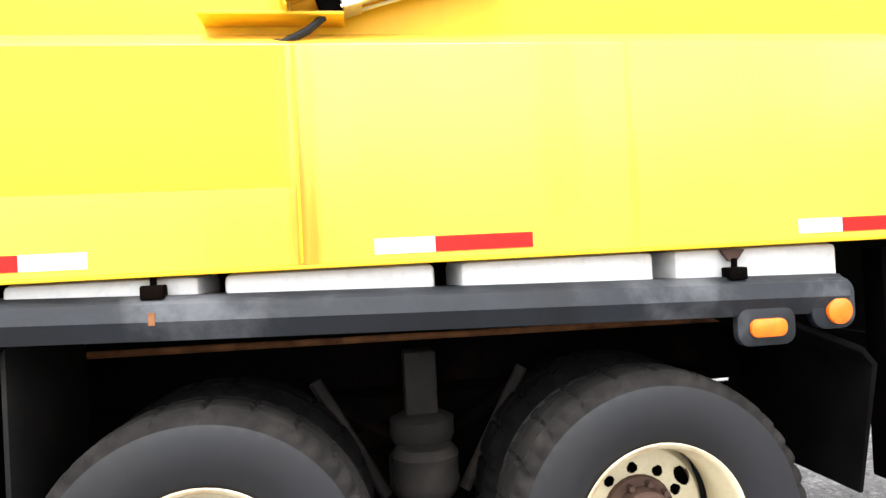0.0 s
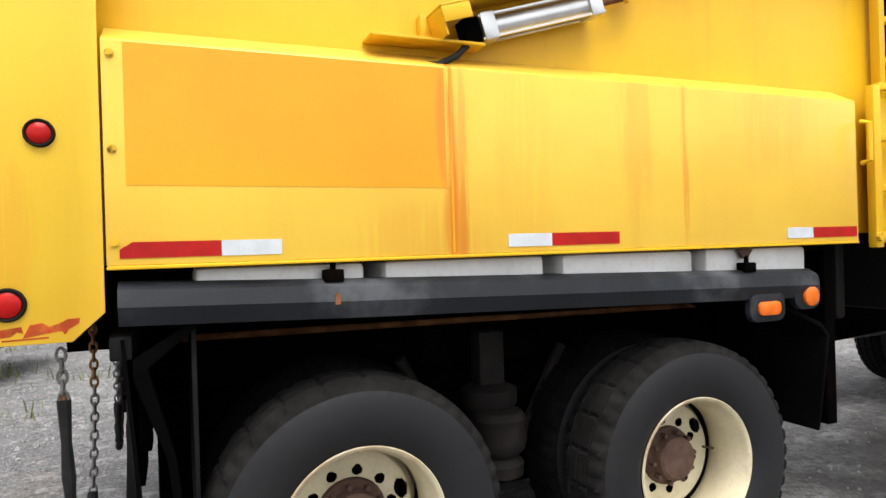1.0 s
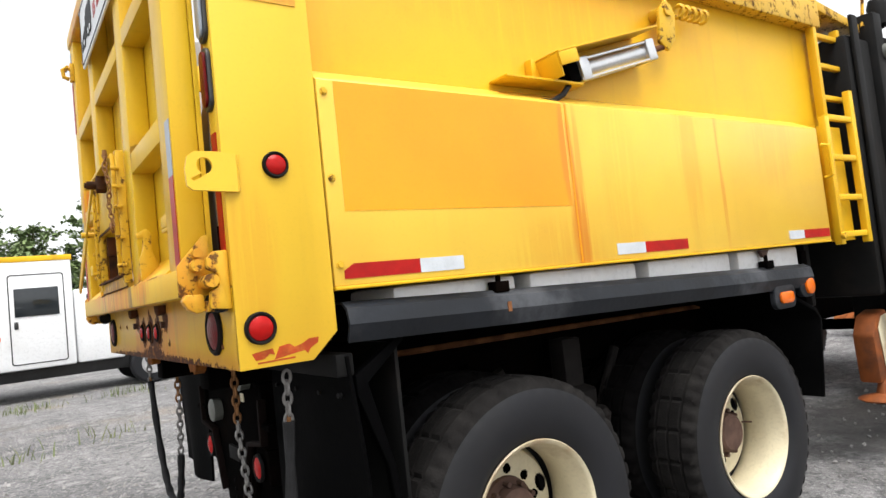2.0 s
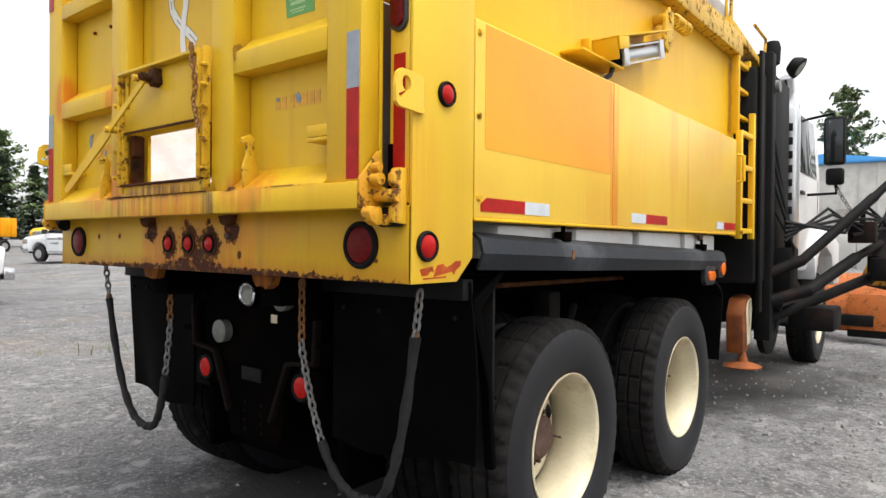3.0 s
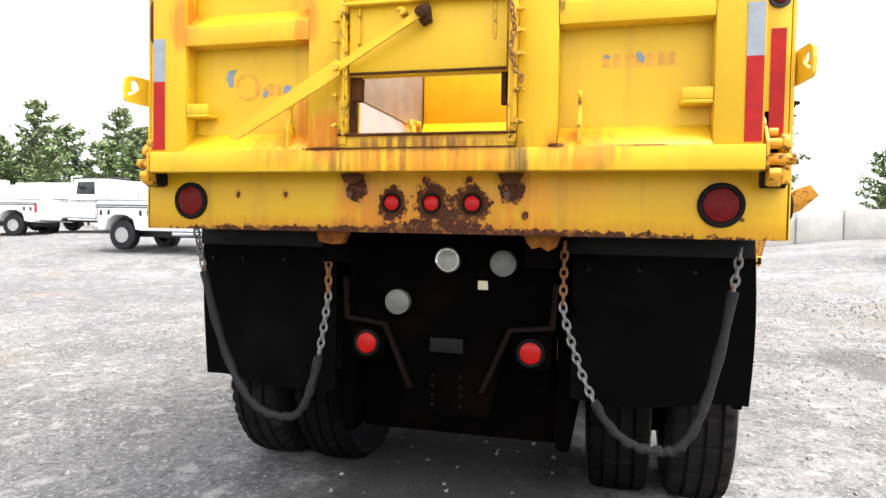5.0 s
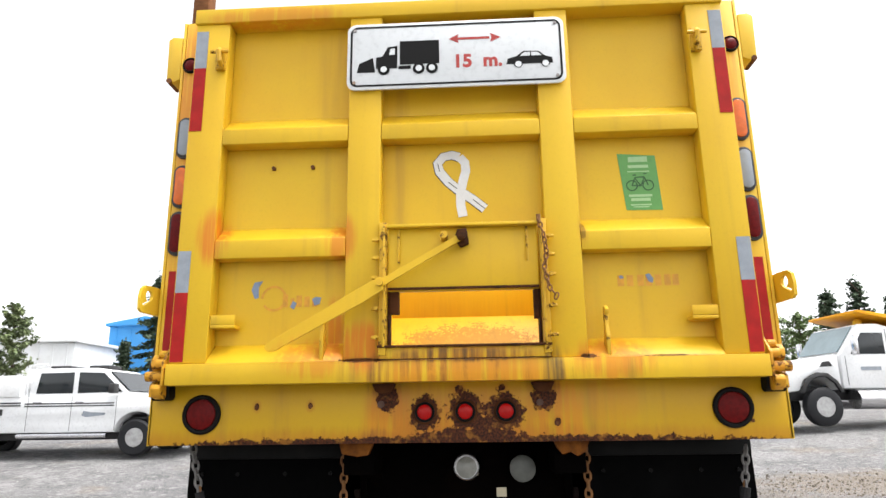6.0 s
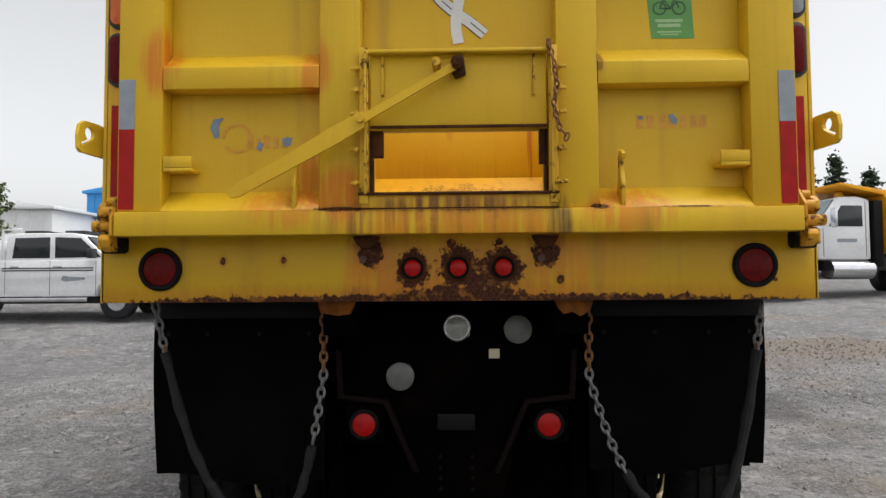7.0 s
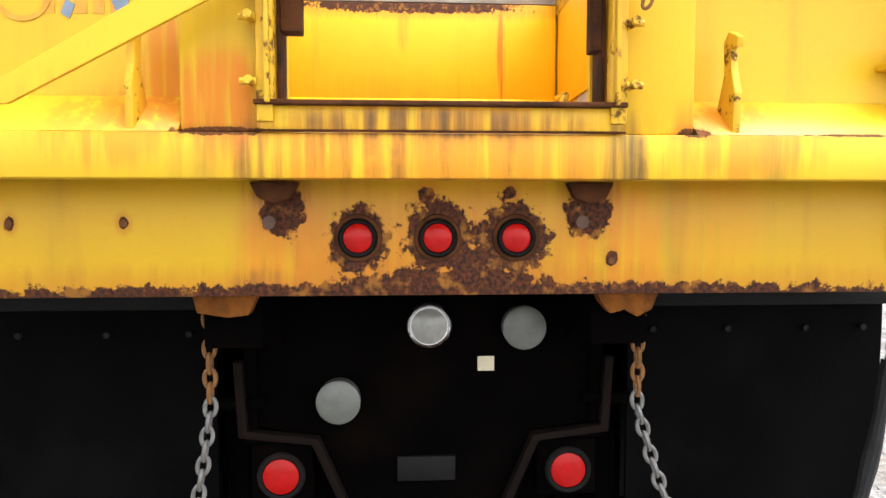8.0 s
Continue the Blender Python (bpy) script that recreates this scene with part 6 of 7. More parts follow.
for i in range(5):
    part("arm_hose", tube([(4.5, -1.28, 1.35 + 0.04 * i), (4.75, -1.55 - 0.03 * i, 1.62 - 0.05 * i), (5.0, -1.78, 1.42 + 0.06 * i), (5.3, -1.95, 1.62 - 0.04 * i)], 0.013, 8), HOSE, wing)
part("arm_valve", join(box(4.98, 5.14, -1.86, -1.66, 1.34, 1.52, 0.015), rod((5.06, -1.76, 1.52), (5.06, -1.76, 1.62), 0.02, 8), rod((4.9, -1.7, 1.4), (5.2, -1.9, 1.46), 0.02, 8)), ARM_STEEL, wing)
part("tilt_cylinder", join(rod((5.25, -1.85, 1.15), (5.65, -2.1, 1.7), 0.04, 12), rod((5.65, -2.1, 1.7), (5.85, -2.22, 1.95), 0.02, 10)), ARM_STEEL, wing)
for i in range(4):
    part("wing_hose", tube([(5.4, -1.9, 1.5 + 0.05 * i), (5.55, -2.05 - 0.03 * i, 1.25), (5.75, -2.15, 1.35 + 0.05 * i), (5.7, -2.0, 1.1)], 0.012, 8), HOSE, wing)
chain([(6.14, -1.42, 1.9), (5.95, -1.6, 1.6), (5.8, -1.75, 1.42), (5.65, -1.85, 1.32)], truck, 9.0, "grey steel lift chain", 0.03)
# front plow
fp = part("front_plow", moldboard((9.0, -1.75, 0.18), (9.5, 1.75, 0.18), [(u * 0.9, v * 0.95) for u, v in arc], 0.03), ORANGE, truck, "orange front plow moldboard")
part("plow_edge", box(8.9, 9.0, -1.80, -1.2, 0.10, 0.22, 0.01), BLACK, fp)
part("plow_end", prism([(8.88, 0.2), (9.25, 0.2), (9.2, 0.6), (8.95, 0.68)], "y", -1.76, -1.2, 0.01), ORANGE, fp)
part("push_beam", rod((8.2, -0.5, 0.6), (8.95, -0.9, 0.45), 0.06, 10), BLACK, fp)
part("push_beam", rod((8.2, 0.5, 0.6), (9.2, 0.9, 0.45), 0.06, 10), BLACK, fp)
part("trip_bar", box(8.85, 8.95, -1.5, -0.9, 0.25, 0.4, 0.01), BLACK, fp)


# ---------------------------------------------------------------- other vehicles in the yard
def car_wheel(owner, x, y, r, w, side):
    root = part("wheel", lathe([(r * 0.52, -w / 2), (r * 0.9, -w / 2), (r, -w * 0.38), (r, w * 0.38), (r * 0.9, w / 2), (r * 0.52, w / 2)], (x, y, r), "y", 32, closed=True), RUBBER, owner)
    e = y + side * w * 0.30
    part("rim", lathe([(r * 0.54, e + side * w * 0.18), (r * 0.50, e + side * w * 0.2), (r * 0.46, e - side * 0.03), (r * 0.3, e + side * 0.02), (r * 0.12, e + side * 0.05), (0.001, e + side * 0.05)], (x, 0, r), "y", 24), RIM_STEEL, root)
    for k in range(6):
        c, s = math.cos(k * math.pi / 3), math.sin(k * math.pi / 3)
        part("vent_hole", rod((x + r * 0.37 * c, e + side * 0.012, r + r * 0.37 * s), (x + r * 0.37 * c, e + side * 0.03, r + r * 0.37 * s), r * 0.07, 8), TRIM, root)
    return root


def arches(x0, x1, z0, wheels, r):
    """The lower edge of a car body from x0 to x1, going up round its wheels."""
    out = [(x0, z0)]
    for w in wheels:
        for k in range(9):
            a = math.pi - math.pi * k / 8
            out.append((w + r * math.cos(a), max(z0, r * 0.85) + r * 0.9 * math.sin(a) if 0 < k < 8 else z0))
    return out + [(x1, z0)]


def pickup(label, at, heading, service=False, hood_up=False, paint_mat=None, group=""):
    """A crew-cab pickup, front to +x, its middle at the origin."""
    mat = paint_mat or WHITE_CAR
    root = thing("pickup_truck", label, "pickup truck", group, at=at)
    root.rotation_euler = (0, 0, radians(heading))
    W, R = 0.98, 0.40
    wb = (-2.3, 2.05)
    low = arches(-3.1, 3.05, 0.52, wb, 0.5)
    top = [(3.1, 0.75), (3.05, 1.15), (2.9, 1.22), (1.8, 1.36), (-3.1, 1.32)]
    part("body", prism(low + top, "y", -W, W, 0.03), mat, root)
    part("cab", prism([(1.8, 1.34), (1.2, 1.90), (0.95, 1.98), (-0.4, 1.98), (-0.58, 1.92), (-0.64, 1.33)], "y", -W * 0.9, W * 0.9, 0.05), mat, root)
    for s in (-1, 1):
        y = sorted((s * W * 0.9, s * (W * 0.9 + 0.012)))
        part("front_window", prism([(1.62, 1.42), (1.14, 1.86), (0.55, 1.88), (0.55, 1.40)], "y", *y, 0.004), GLASS_DARK, root)
        part("rear_window", prism([(0.43, 1.40), (0.43, 1.88), (-0.38, 1.87), (-0.45, 1.40)], "y", *y, 0.004), GLASS_DARK, root)
        for x in (1.55, 0.49, -0.55):
            part("door_seam", box(x, x + 0.012, *sorted((s * (W + 0.001), s * (W + 0.004))), 0.56, 1.33, 0.0), SEAM, root)
        for x in (0.58, -0.42):
            part("door_handle", box(x, x + 0.2, *sorted((s * (W + 0.002), s * (W + 0.03))), 1.18, 1.22, 0.006), CHROME, root)
        for z in (1.10, 1.155):
            part("body_stripe", box(-0.62, 1.5, *sorted((s * (W + 0.001), s * (W + 0.008))), z, z + 0.028, 0.002), TRIM, root)
        part("door_decal", prism([(0.75, 0.9), (0.86, 0.86), (1.3, 0.9), (1.32, 0.95), (0.95, 0.97), (0.8, 1.0)], "y", *sorted((s * (W + 0.001), s * (W + 0.004)))), GREY_TAPE, root)
        part("step_bar", rod((-0.7, s * (W + 0.02), 0.45), (1.4, s * (W + 0.02), 0.45), 0.05, 10), CHROME, root)
        part("mirror", box(1.45, 1.6, *sorted((s * (W + 0.02), s * (W + 0.24))), 1.38, 1.6, 0.03), TRIM, root)
        part("headlamp", box(2.78, 3.12, *sorted((s * 0.62, s * 0.99)), 0.88, 1.12, 0.03), LENS_CLEAR, root)
        part("amber_lamp", box(2.99, 3.13, *sorted((s * 0.84, s * 0.998)), 0.93, 0.99, 0.01), LENS_AMBER, root)
        part("tail_lamp", box(-3.12, -3.05, *sorted((s * 0.86, s * 0.97)), 0.85, 1.2, 0.01), LENS_RED, root)
        for x in wb:
            car_wheel(root, x, s * 0.86, R, 0.27, s)
            part("wheel_well", prism([(x - 0.47, 0.5), (x - 0.44, 0.72), (x - 0.25, 0.85), (x + 0.25, 0.85), (x + 0.44, 0.72), (x + 0.47, 0.5)], "y", *sorted((s * 0.45, s * 0.70)), 0.0), TRIM, root)
    part("windscreen", prism([(1.73, 1.44), (1.24, 1.89), (1.26, 1.90), (1.76, 1.45)], "y", -0.8, 0.8), GLASS_DARK, root)
    gr = part("grille", box(3.04, 3.13, -0.6, 0.6, 0.78, 1.14, 0.02), TRIM, root)
    for z in (0.84, 0.94, 1.04):
        part("grille_bar", box(3.125, 3.15, -0.58, 0.58, z, z + 0.05, 0.01), CHROME, gr)
    part("front_bumper", join(box(2.72, 3.24, -1.01, 1.01, 0.52, 0.76, 0.06), box(2.8, 3.2, -0.9, 0.9, 0.40, 0.515, 0.03)), CHROME, root)
    part("rear_bumper", box(-3.28, -3.1, -0.95, 0.95, 0.5, 0.68, 0.03), CHROME, root)
    part("underbody", box(-2.9, 2.9, -0.6, 0.6, 0.35, 0.53, 0.02), TRIM, root)
    if service:
        part("service_box", join(box(-3.15, -0.75, -1.02, -0.55, 1.325, 1.82, 0.02), box(-3.15, -0.75, 0.55, 1.02, 1.325, 1.82, 0.02), box(-0.9, -0.75, -0.54, 0.54, 1.325, 1.98, 0.02)), mat, root, "white service box over the bed")
        for s in (-1, 1):
            for x in (-3.0, -2.75, -1.75, -1.5, -1.2):
                part("box_latch", box(x, x + 0.07, *sorted((s * 0.981, s * 1.0)), 0.92, 1.06, 0.004), TRIM, root)
            for z in (1.12, 1.18):
                part("rub_rail", box(-3.12, -0.72, *sorted((s * 0.981, s * 0.995)), z, z + 0.03, 0.002), TRIM, root)
            for x in (-2.75, -1.75):
                part("box_seam", box(x, x + 0.012, *sorted((s * 1.0205, s * 1.024)), 1.34, 1.80, 0.0), SEAM, root)
            part("arch_flare", prism([(-2.85, 0.55), (-2.78, 0.86), (-2.5, 1.02), (-2.1, 1.02), (-1.82, 0.86), (-1.75, 0.55), (-1.82, 0.55), (-1.9, 0.82), (-2.14, 0.94), (-2.46, 0.94), (-2.70, 0.82), (-2.78, 0.55)], "y", *sorted((s * 0.982, s * 1.05)), 0.006), mat, root)
            part("rack_post", tube([(-0.72, s * 0.8, 1.33), (-0.74, s * 0.8, 2.06), (-0.3, s * 0.8, 2.08)], 0.03, 8), mat, root)
        part("roof_rack", join(box(-0.3, 0.2, -0.7, 0.7, 1.985, 2.05, 0.02), box(0.4, 0.9, -0.3, 0.3, 1.985, 2.08, 0.03)), TRIM, root)
    if hood_up:
        part("raised_hood", moved(box(0, 1.4, -0.85, 0.85, 0, 0.05, 0.02), Matrix.Translation((1.5, 0, 1.38)) @ Matrix.Rotation(radians(-52), 4, "Y")), TRIM, root)
    return root


def ambulance(at, heading):
    root = thing("ambulance", "white box ambulance with yellow roof edge, hood raised", "ambulance", at=at)
    root.rotation_euler = (0, 0, radians(heading))
    W = 1.15
    part("patient_box", prism([(-3.6, 0.62)] + arches(-3.6, 0.05, 0.62, (-1.9,), 0.55)[1:-1] + [(0.05, 0.62), (0.05, 2.80), (-3.6, 2.80)], "y", -W, W, 0.05), WHITE_CAR, root, "white patient box")
    part("roof_trim", box(-3.62, 0.07, -W - 0.012, W + 0.012, 2.72, 2.83, 0.01), YEL, root, "yellow roof edge")
    part("cab", prism(arches(0.07, 2.5, 0.62, (1.45,), 0.5) + [(2.55, 1.15), (1.65, 1.35), (1.05, 2.05), (0.75, 2.12), (0.07, 2.12)], "y", -1.0, 1.0, 0.05), WHITE_CAR, root)
    for s in (-1, 1):
        yo = sorted((s * (W + 0.002), s * (W + 0.02)))
        part("side_window", box(-0.95, -0.2, *yo, 1.65, 2.2, 0.01), GLASS_DARK, root, "dark side window")
        for x in (-3.0, -1.9):
            part("vent_lamp", join(box(x, x + 0.3, *yo, 2.35, 2.53, 0.02)), CHROME, root)
            part("lamp_glass", box(x + 0.04, x + 0.26, *sorted((s * (W + 0.021), s * (W + 0.03))), 2.39, 2.49, 0.005), GLASS_DARK, root)
        part("door", outline(0.95, 1.75, 0.06, 0.02, -0.57, 1.6, 0, 0.006), TRIM, root).matrix_basis = Matrix(((0, 1, 0, 0), (s, 0, 0, s * (W + 0.001)), (0, 0, 1, 0), (0, 0, 0, 1)))
        part("door", outline(0.8, 1.4, 0.06, 0.02, 0.7 - 3.6, 1.6, 0, 0.006), TRIM, root).matrix_basis = Matrix(((0, 1, 0, 0), (s, 0, 0, s * (W + 0.001)), (0, 0, 1, 0), (0, 0, 0, 1)))
        part("door_handle", box(-0.97, -0.9, *yo, 1.42, 1.56, 0.01), TRIM, root)
        part("marker", box(-1.5, -1.2, *yo, 1.22, 1.3, 0.01), LENS_AMBER, root)
        part("cab_window", prism([(0.3, 1.45), (0.3, 2.0), (0.85, 2.0), (1.3, 1.45)], "y", *sorted((s * 1.0, s * 1.012)), 0.004), GLASS_DARK, root)
        for x in (-1.9, 1.45):
            car_wheel(root, x, s * 0.95, 0.42, 0.26, s)
    part("front_bumper", box(2.5, 2.72, -1.0, 1.0, 0.5, 0.75, 0.05), CHROME, root)
    part("raised_hood", moved(box(0, 1.1, -0.85, 0.85, 0, 0.05, 0.02), Matrix.Translation((1.6, 0, 1.36)) @ Matrix.Rotation(radians(-55), 4, "Y")), TRIM, root, "hood standing up, dark underside")
    part("engine_bay", box(1.7, 2.42, -0.8, 0.8, 1.1, 1.34, 0.04), TRIM, root)
    part("grille", box(2.5, 2.58, -0.75, 0.75, 0.8, 1.1, 0.02), CHROME, root)
    part("underbody", box(-3.4, 2.2, -0.7, 0.7, 0.38, 0.63, 0.02), TRIM, root)
    return root


def dump_truck(label, at, heading, cab_mat, group=""):
    """A parked plow truck with a dump body, front to +x."""
    root = thing("parked_dump_truck", label, "truck", group, at=at)
    root.rotation_euler = (0, 0, radians(heading))
    part("hood", prism([(2.6, 0.95)] + [(2.75, 1.2), (3.0, 1.4), (3.35, 1.42), (3.7, 1.25), (3.85, 0.95)] + [(4.35, 0.9), (4.4, 1.45), (4.1, 1.75), (2.6, 1.95)], "y", -0.98, 0.98, 0.06), cab_mat, root)
    part("cab", prism([(0.95, 1.0), (0.95, 2.72), (1.3, 2.82), (1.9, 2.80), (2.55, 1.95), (2.6, 1.0)], "y", -1.02, 1.02, 0.07), cab_mat, root)
    for s in (-1, 1):
        yo = sorted((s * 1.021, s * 1.03))
        part("side_window", prism([(1.2, 1.95), (1.2, 2.55), (1.85, 2.55), (2.25, 1.95)], "y", *yo, 0.004), GLASS_DARK, root)
        for xs, zt in ((1.1, 2.65), (2.42, 1.9)):
            part("door_seam", box(xs, xs + 0.015, *yo, 1.1, zt, 0.0), SEAM, root)
        part("door_decal", box(1.4, 2.0, *yo, 1.5, 1.6, 0.0), GREY_TAPE, root)
        part("mirror", box(2.2, 2.3, *sorted((s * 1.15, s * 1.35)), 1.9, 2.45, 0.03), CHROME, root)
        part("fender_flare", prism([(2.62, 0.9), (2.78, 1.22), (3.05, 1.43), (3.35, 1.45), (3.7, 1.28), (3.88, 0.9), (3.8, 0.9), (3.62, 1.18), (3.35, 1.33), (3.08, 1.32), (2.86, 1.15), (2.72, 0.9)], "y", *sorted((s * 0.99, s * 1.08)), 0.01), TRIM, root)
        part("tank", rod((0.9, s * 0.85, 0.72), (2.2, s * 0.85, 0.72), 0.28, 20), CHROME, root)
        part("headlamp", box(4.2, 4.38, *sorted((s * 0.62, s * 0.95)), 1.15, 1.42, 0.04), LENS_CLEAR, root)
        part("hood_vent", prism([(2.8, 1.62), (3.2, 1.6), (3.1, 1.74), (2.9, 1.76)], "y", *sorted((s * 0.981, s * 0.99)), 0.0), TRIM, root)
        car_wheel(root, 3.25, s * 0.95, 0.52, 0.3, s)
        for x in (-2.6, -1.2):
            car_wheel(root, x, s * 0.9, 0.52, 0.5, s)
        for i in range(5):
            part("body_stake", box(-3.2 + i * 0.9, -3.1 + i * 0.9, *sorted((s * 1.17, s * 1.22)), 1.35, 2.75, 0.01), ORANGE_YEL, root)
    part("dump_body", join(box(-3.6, 0.55, -1.17, -1.1, 1.3, 2.8, 0.01), box(-3.6, 0.55, 1.1, 1.17, 1.3, 2.8, 0.01), box(0.45, 0.55, -1.1, 1.1, 1.3, 3.0, 0.01), box(-3.6, 0.45, -1.1, 1.1, 1.25, 1.35, 0.01), box(-3.65, -3.55, -1.1, 1.1, 1.3, 2.7, 0.01)), ORANGE_YEL, root, "orange-yellow dump body")
    part("cab_shield", prism([(0.55, 3.0), (1.9, 3.2), (1.9, 3.12), (0.55, 2.85)], "y", -1.1, 1.1, 0.01), ORANGE_YEL, root)
    part("stack_rack", join(box(0.62, 0.9, 0.5, 1.1, 0.8, 2.7, 0.03), box(0.62, 0.9, -1.1, -0.5, 0.8, 2.7, 0.03), tube([(0.75, -1.15, 1.0), (0.4, -1.5, 1.6), (0.2, -1.4, 2.2)], 0.06, 10), tube([(0.75, -1.15, 1.4), (-0.3, -1.45, 1.9), (-0.8, -1.4, 1.2)], 0.05, 10)), BLACK, root)
    part("windscreen", prism([(1.97, 2.735), (2.525, 2.01), (2.56, 2.02), (2.0, 2.75)], "y", -0.88, 0.88), GLASS_SKY_TONE, root)
    gr = part("grille", box(4.36, 4.42, -0.6, 0.6, 0.95, 1.55, 0.02), GREY_TAPE, root)
    for i in range(6):
        part("grille_bar", box(4.421, 4.435, -0.56, 0.56, 1.0 + i * 0.085, 1.035 + i * 0.085, 0.005), CHROME, gr)
    part("bumper", box(4.3, 4.6, -1.0, 1.0, 0.55, 0.85, 0.03), CHROME, root)
    part("chassis", box(-3.4, 4.2, -0.45, 0.45, 0.7, 1.1, 0.02), TRIM, root)
    part("beacon", join(lathe([(0.12, 2.82), (0.12, 2.95), (0.06, 3.0), (0.01, 3.0)], (1.5, 0.5, 0), "z", 14)), YEL, root)
    return root


def on(x, y):
    return (x, y, ground_z(x, y))


ambulance(on(0.77, 13.3), 0)
pickup("white crew-cab pickup truck with chrome grille parked beside the ambulance", on(-4.5, 6.9), -12, hood_up=True).scale = (1.05, 1.05, 1.05)
pickup("white service pickup truck with toolboxes and dark side stripe", on(13.5, 9.8), -90, service=True)
pickup("white pickup truck with raised hood in the far row", on(17.0, 22.5), 100, service=True, hood_up=True, group="far parked vehicles")
pickup("white pickup truck in the far row", on(13.0, 31.5), 110, group="far parked vehicles")
pickup("white service pickup truck in the far row", on(16.5, 33.0), 110, service=True, group="far parked vehicles")
pickup("white service pickup truck behind another pickup", on(19.0, 18.5), -90, service=True, group="far parked vehicles")
dump_truck("white cab plow truck with yellow dump body", on(18.0, -12.6), 98, WHITE_CAR)
dump_truck("yellow dump truck parked near the trees", on(15.0, 58.0), 200, YEL, "far dump trucks")
dump_truck("yellow dump truck parked near the trees", on(22.5, 54.0), 200, YEL, "far dump trucks")
dump_truck("yellow dump truck with white cab near the trees", on(27.0, 40.0), 190, WHITE_CAR, "far dump trucks")


# ---------------------------------------------------------------- buildings and poles
def shed(label, x0, x1, y0, y1, h, wall_mat, roof_mat, doors):
    z = ground_z((x0 + x1) / 2, (y0 + y1) / 2) - 0.2
    root = thing("building", label, "building", at=(0, 0, 0))
    part("wall", join(box(x0, x1, y0, y1, z, z + h, 0.02)), wall_mat, root)
    n = int((y1 - y0) / 1.2)
    for i in range(n):
        y = y0 + (i + 0.5) * (y1 - y0) / n
        part("wall_rib", box(x0 - 0.06, x0 - 0.001, y - 0.06, y + 0.06, z, z + h - 0.1, 0.01), wall_mat, root)
    part("roof", prism([(y0 - 0.3, z + h), (y1 + 0.3, z + h), (y1 + 0.3, z + h + 0.25), ((y0 + y1) / 2, z + h + 0.9), (y0 - 0.3, z + h + 0.25)], "x", x0 - 0.3, x1 + 0.3, 0.02), roof_mat, root)
    for i in range(doors):
        y = y0 + (i + 0.5) * (y1 - y0) / doors
        part("door", box(x0 - 0.1, x0 - 0.062, y - 1.3, y + 1.3, z + 0.1, z + min(3.4, h - 0.8), 0.02), GREY_BOARD, root)
    return root


BLUE = plain("blue_cladding", (0.04, 0.27, 0.62), 0.5, 0.0, 0.1, 0.5, 0.05)
REDROOF = plain("red_brown_roofing", (0.30, 0.13, 0.09), 0.7, 0.0, 0.2, 1.0, 0.1)
PALE = plain("pale_concrete", (0.52, 0.51, 0.48), 0.8, 0.0, 0.2, 1.5, 0.2)
shed("blue metal-clad hall beyond the yard", 58, 76, 27.8, 34.8, 9.2, BLUE, BLUE, 0)
shed("pale hall with a bright blue roof", 62, 74, 2.5, 11.5, 7.2, PALE, BLUE, 2)
shed("low white storage building beyond the yard", 50, 57, 33, 45, 7.0, WHITE_CAR, WHITE_CAR, 3)
shed("long low building with a red-brown roof", 78, 92, -12, 14, 4.6, PALE, REDROOF, 5)


def pole(x, y, h):
    root = thing("lamp_pole", "tall thin grey metal lamp pole", "lamp pole", "lamp poles", at=on(x, y))
    part("shaft", rod((0, 0, 0), (0, 0, h), 0.11, 10, 0.06), GREY_BOARD, root)
    part("arm", tube([(0, 0, h - 0.1), (0.5, 0, h + 0.15), (1.2, 0, h + 0.2)], 0.04, 8), GREY_BOARD, root)
    part("lamp_head", box(1.1, 1.7, -0.12, 0.12, h + 0.12, h + 0.24, 0.04), GREY_BOARD, root)


pole(46, -9.5, 15)
pole(22, 33.5, 8.9)
block = solo("concrete_block", box(-0.84, 0.84, -0.35, 0.35, -0.1, 1.15, 0.04), PALE, "pale concrete barrier block at the yard edge", "block", "barrier blocks")
block.location = (27.0, -12.0, ground_z(27, -12))
for i in range(1, 11):
    x, y = 27.0 + 0.12 * i, -12.0 + 1.7 * i
    copy_thing(block, pose(x, y, ground_z(x, y), 0, 0, 88 + (i * 37 % 7) - 3))


# ---------------------------------------------------------------- trees
BARK = plain("grey_brown_bark", (0.10, 0.075, 0.055), 0.9, 0.0, 0.4, 3.0, 0.5)


def leaves(name, base):
    k = Nodes(name)
    rnd = k.n.new("ShaderNodeNewGeometry").outputs["Random Per Island"]
    col = k.mix(rnd, [c * 0.55 for c in base], [min(1, c * 1.5) for c in base])
    col = k.mix(k.math("MULTIPLY", k.ramp(k.noise(0.5, 3), 0.4, 0.7), 0.4), col, (base[0] * 1.5, base[1] * 1.3, base[2]))
    return k.done(col, 0.7)


LEAF, NEEDLE, POPLAR = leaves("broad_leaves", (0.105, 0.155, 0.055)), leaves("spruce_needles", (0.042, 0.068, 0.036)), leaves("poplar_leaves", (0.115, 0.15, 0.065))


def leaf_clump(bm, c, size, count, rng, flat=0.6):
    for _ in range(count):
        p = c + Vector((rng.gauss(0, size), rng.gauss(0, size), rng.gauss(0, size * flat)))
        e = Euler((rng.uniform(-1, 1), rng.uniform(-1, 1), rng.uniform(0, 6.28))).to_matrix()
        r = rng.uniform(0.13, 0.27)
        vs = [bm.verts.new(p + e @ Vector(q) * r) for q in ((-1, 0, 0), (0, -0.55, 0.1), (1, 0, 0), (0, 0.55, 0.1))]
        bm.faces.new(vs)


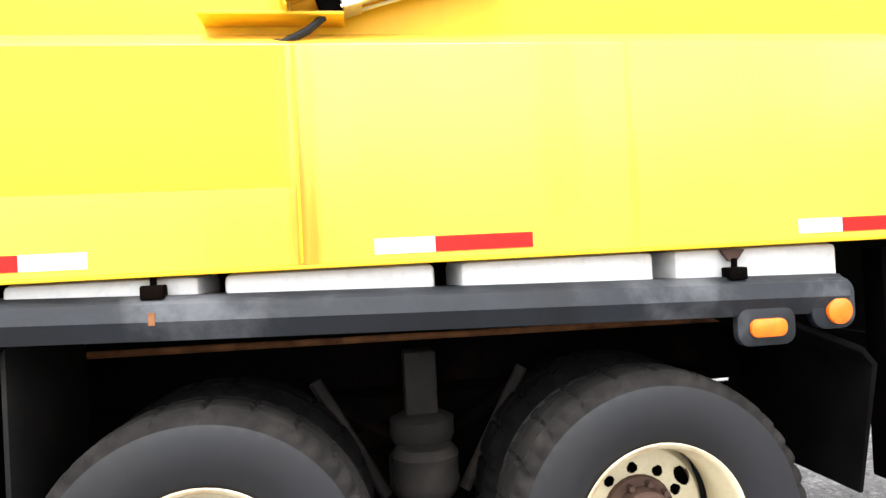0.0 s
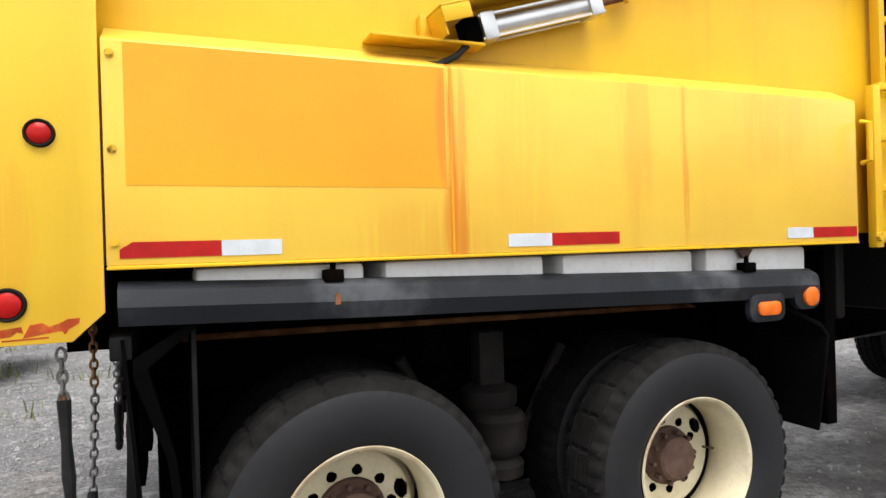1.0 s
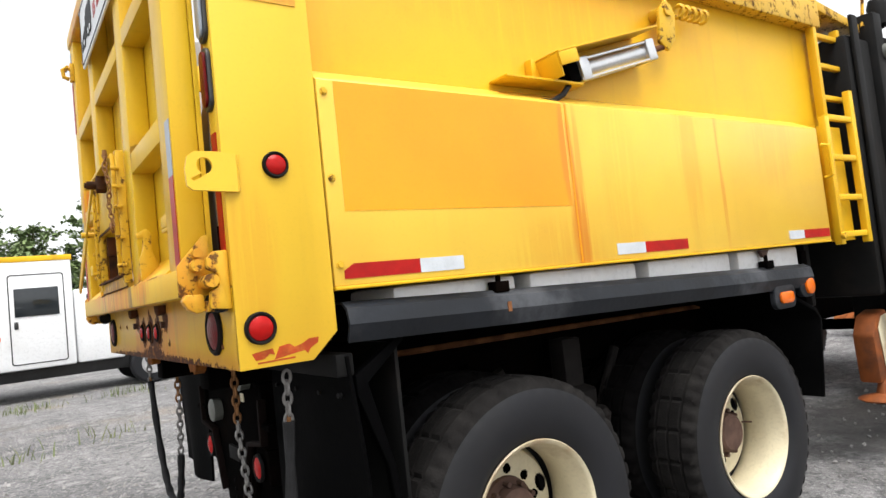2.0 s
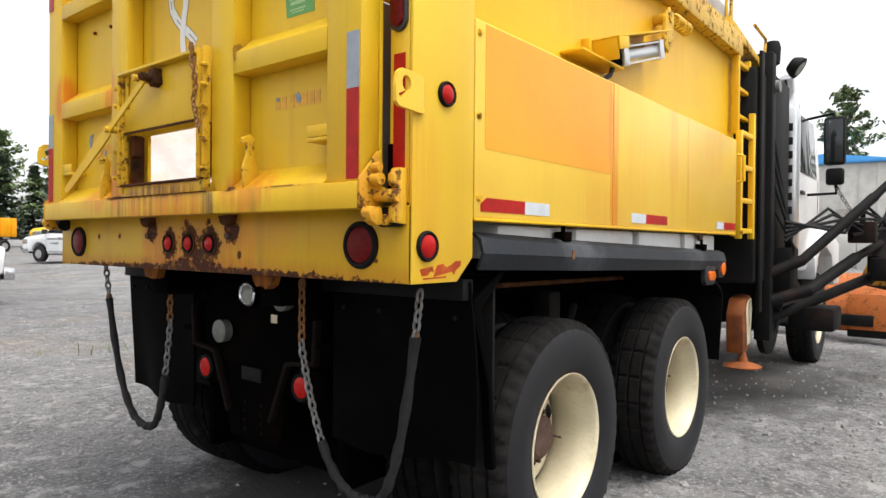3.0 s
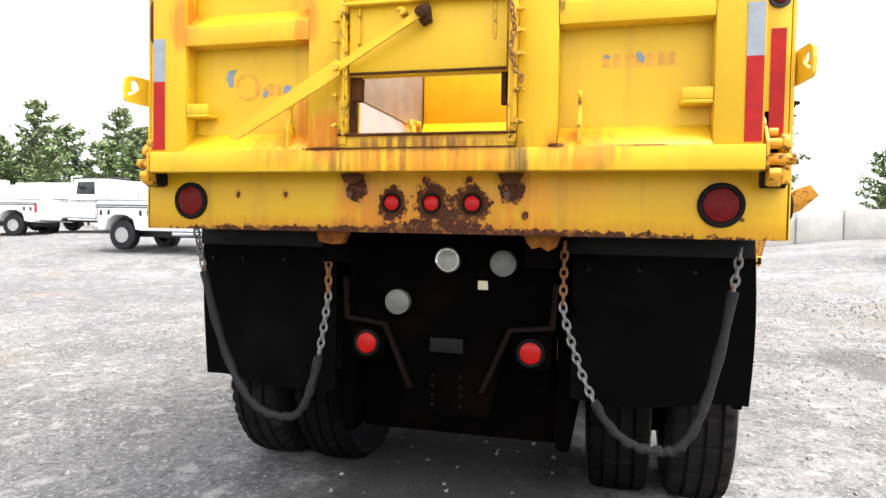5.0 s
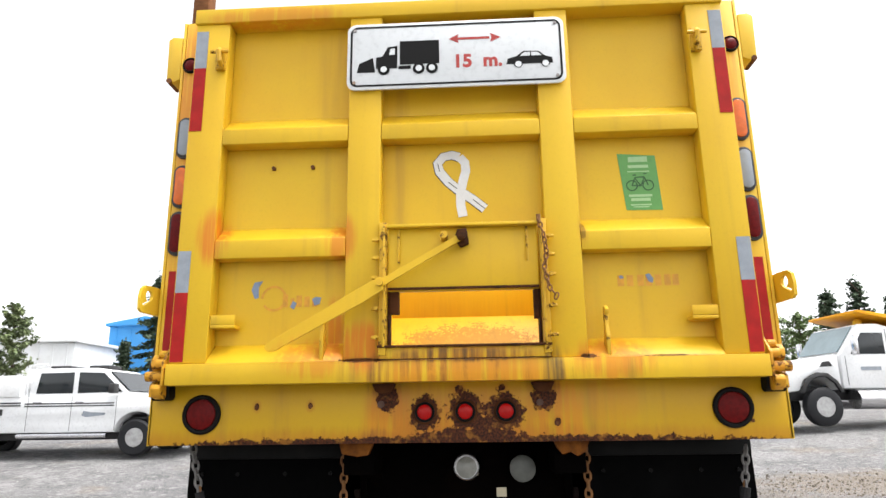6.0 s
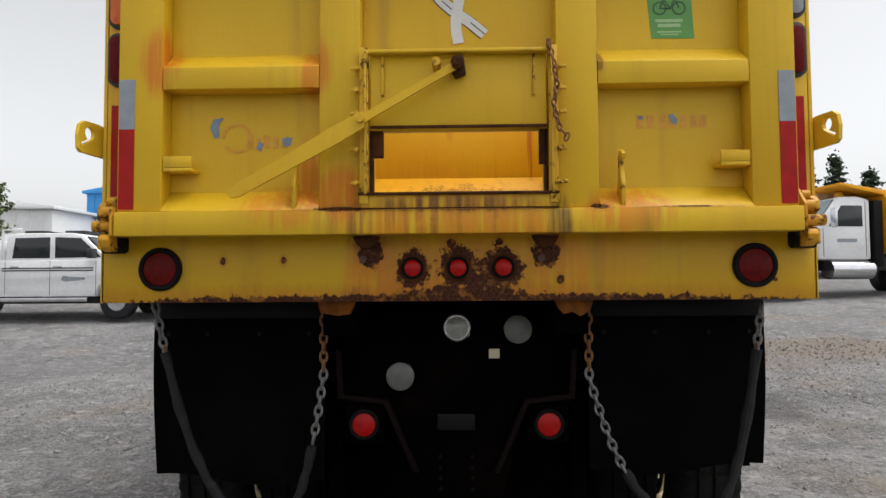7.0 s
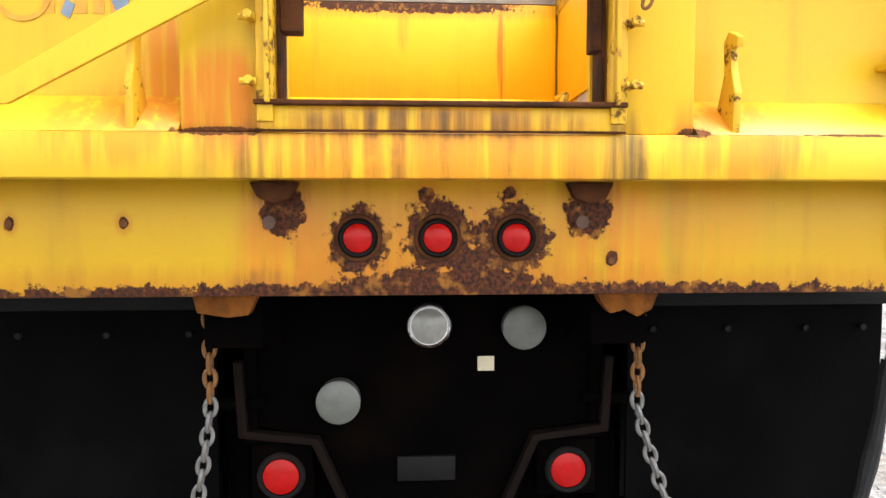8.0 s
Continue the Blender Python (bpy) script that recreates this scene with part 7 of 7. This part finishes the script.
def tree(kind, h, seed, label):
    rng = random.Random(seed)
    root = thing("tree", label, "tree", "trees round the yard")
    pts = [(rng.gauss(0, 0.04) * i, rng.gauss(0, 0.04) * i, h * i / 8) for i in range(9)]
    part("trunk", tube(pts, [0.17 * (1 - i / 9) * h / 9 + 0.015 for i in range(9)], 8), BARK, root)
    limbs, crown = bmesh.new(), bmesh.new()
    n = 46 if kind == "spruce" else 34
    for i in range(n):
        f = (i + rng.random()) / n
        z = h * (0.12 + 0.86 * f)
        a = i * 2.4 + rng.uniform(-0.4, 0.4)
        if kind == "spruce":
            reach, drop = (1 - f) * h * 0.20 + 0.12, -0.12
        elif kind == "poplar":
            reach, drop = h * 0.15 * (0.35 + math.sin(math.pi * min(1, f * 0.9 + 0.1)) * 0.8) * rng.uniform(0.6, 1.15), 0.55
        else:
            reach, drop = h * 0.30 * (0.3 + math.sin(math.pi * min(1, f * 0.85 + 0.12))) * rng.uniform(0.55, 1.1), 0.35
        tip = Vector((math.cos(a) * reach, math.sin(a) * reach, min(h * 1.02, z + reach * drop)))
        base = Vector((0, 0, z))
        limbs = join(limbs, tube([base, base.lerp(tip, 0.5) + Vector((0, 0, 0.04)), tip], [0.035 + 0.03 * (1 - f), 0.025, 0.01], 5))
        steps = 4
        for s in range(1, steps + 1):
            leaf_clump(crown, base.lerp(tip, s / steps), 0.16 + 0.05 * (h / 10) * (1.2 if kind == "broad" else 0.8), 20 if kind == "spruce" else 24, rng, 0.35 if kind == "spruce" else 0.7)
    leaf_clump(crown, Vector((0, 0, h)), 0.14, 10, rng, 1.6)
    tagged(part("limbs", limbs, BARK, root), kind="stuff")
    tagged(part("crown", crown, {"spruce": NEEDLE, "poplar": POPLAR, "broad": LEAF}[kind], root, smooth=False), kind="stuff")
    return root


kinds = [tree("spruce", 11.0, 1, "dark green spruce with ragged boughs"), tree("poplar", 11.5, 2, "slender grey-green poplar with open crown"), tree("broad", 9.0, 3, "leafy green broadleaf tree"),
         tree("spruce", 9.0, 5, "dark green spruce with thin top"), tree("poplar", 10.0, 7, "grey-green poplar with thin crown")]
spots = [(66, -7, 1, 1.15), (69, -12.5, 0, 1.1), (68, 6, 1, 1.25), (41, 31.7, 4, 0.82), (40.5, 34.8, 1, 0.68), (43, 36, 4, 0.8), (39.5, 34.5, 2, 0.7), (41, 38, 2, 0.75), (44, 23.2, 0, 0.95), (45, 26.0, 3, 0.66), (62, 22.5, 0, 0.95), (72, -39, 3, 1.4), (74, -43.5, 0, 1.3), (80, -51, 3, 1.5), (50, -22.6, 2, 0.75), (54, -20.5, 2, 0.7), (52, -26, 2, 0.8), (70, -16, 1, 1.2), (73, -3, 4, 1.1)]
rng = random.Random(11)
for i in range(56):
    x = -42 + i * 2.2
    spots.append((x + rng.uniform(-1.5, 1.5), 78 + rng.uniform(-5, 9), rng.choice((1, 2, 2, 2, 3, 4)), rng.uniform(1.05, 1.65)))
for i in range(12):
    spots.append((84 + rng.uniform(0, 10), 62 - i * 9 + rng.uniform(-3, 3), rng.randrange(5), rng.uniform(0.55, 0.95)))
for i in range(14):
    spots.append((55 + rng.uniform(-4, 14), 42 + i * 2.6 + rng.uniform(-2, 2), rng.randrange(5), rng.uniform(0.7, 1.1)))
used = set()
for x, y, i, sc in spots:
    m = pose(*on(x, y), 0, 0, rng.uniform(0, 360)) @ Matrix.Scale(sc / kinds[i].scale.x, 4)
    if i in used:
        copy_thing(kinds[i], m)
    else:
        kinds[i].matrix_basis = m
        used.add(i)
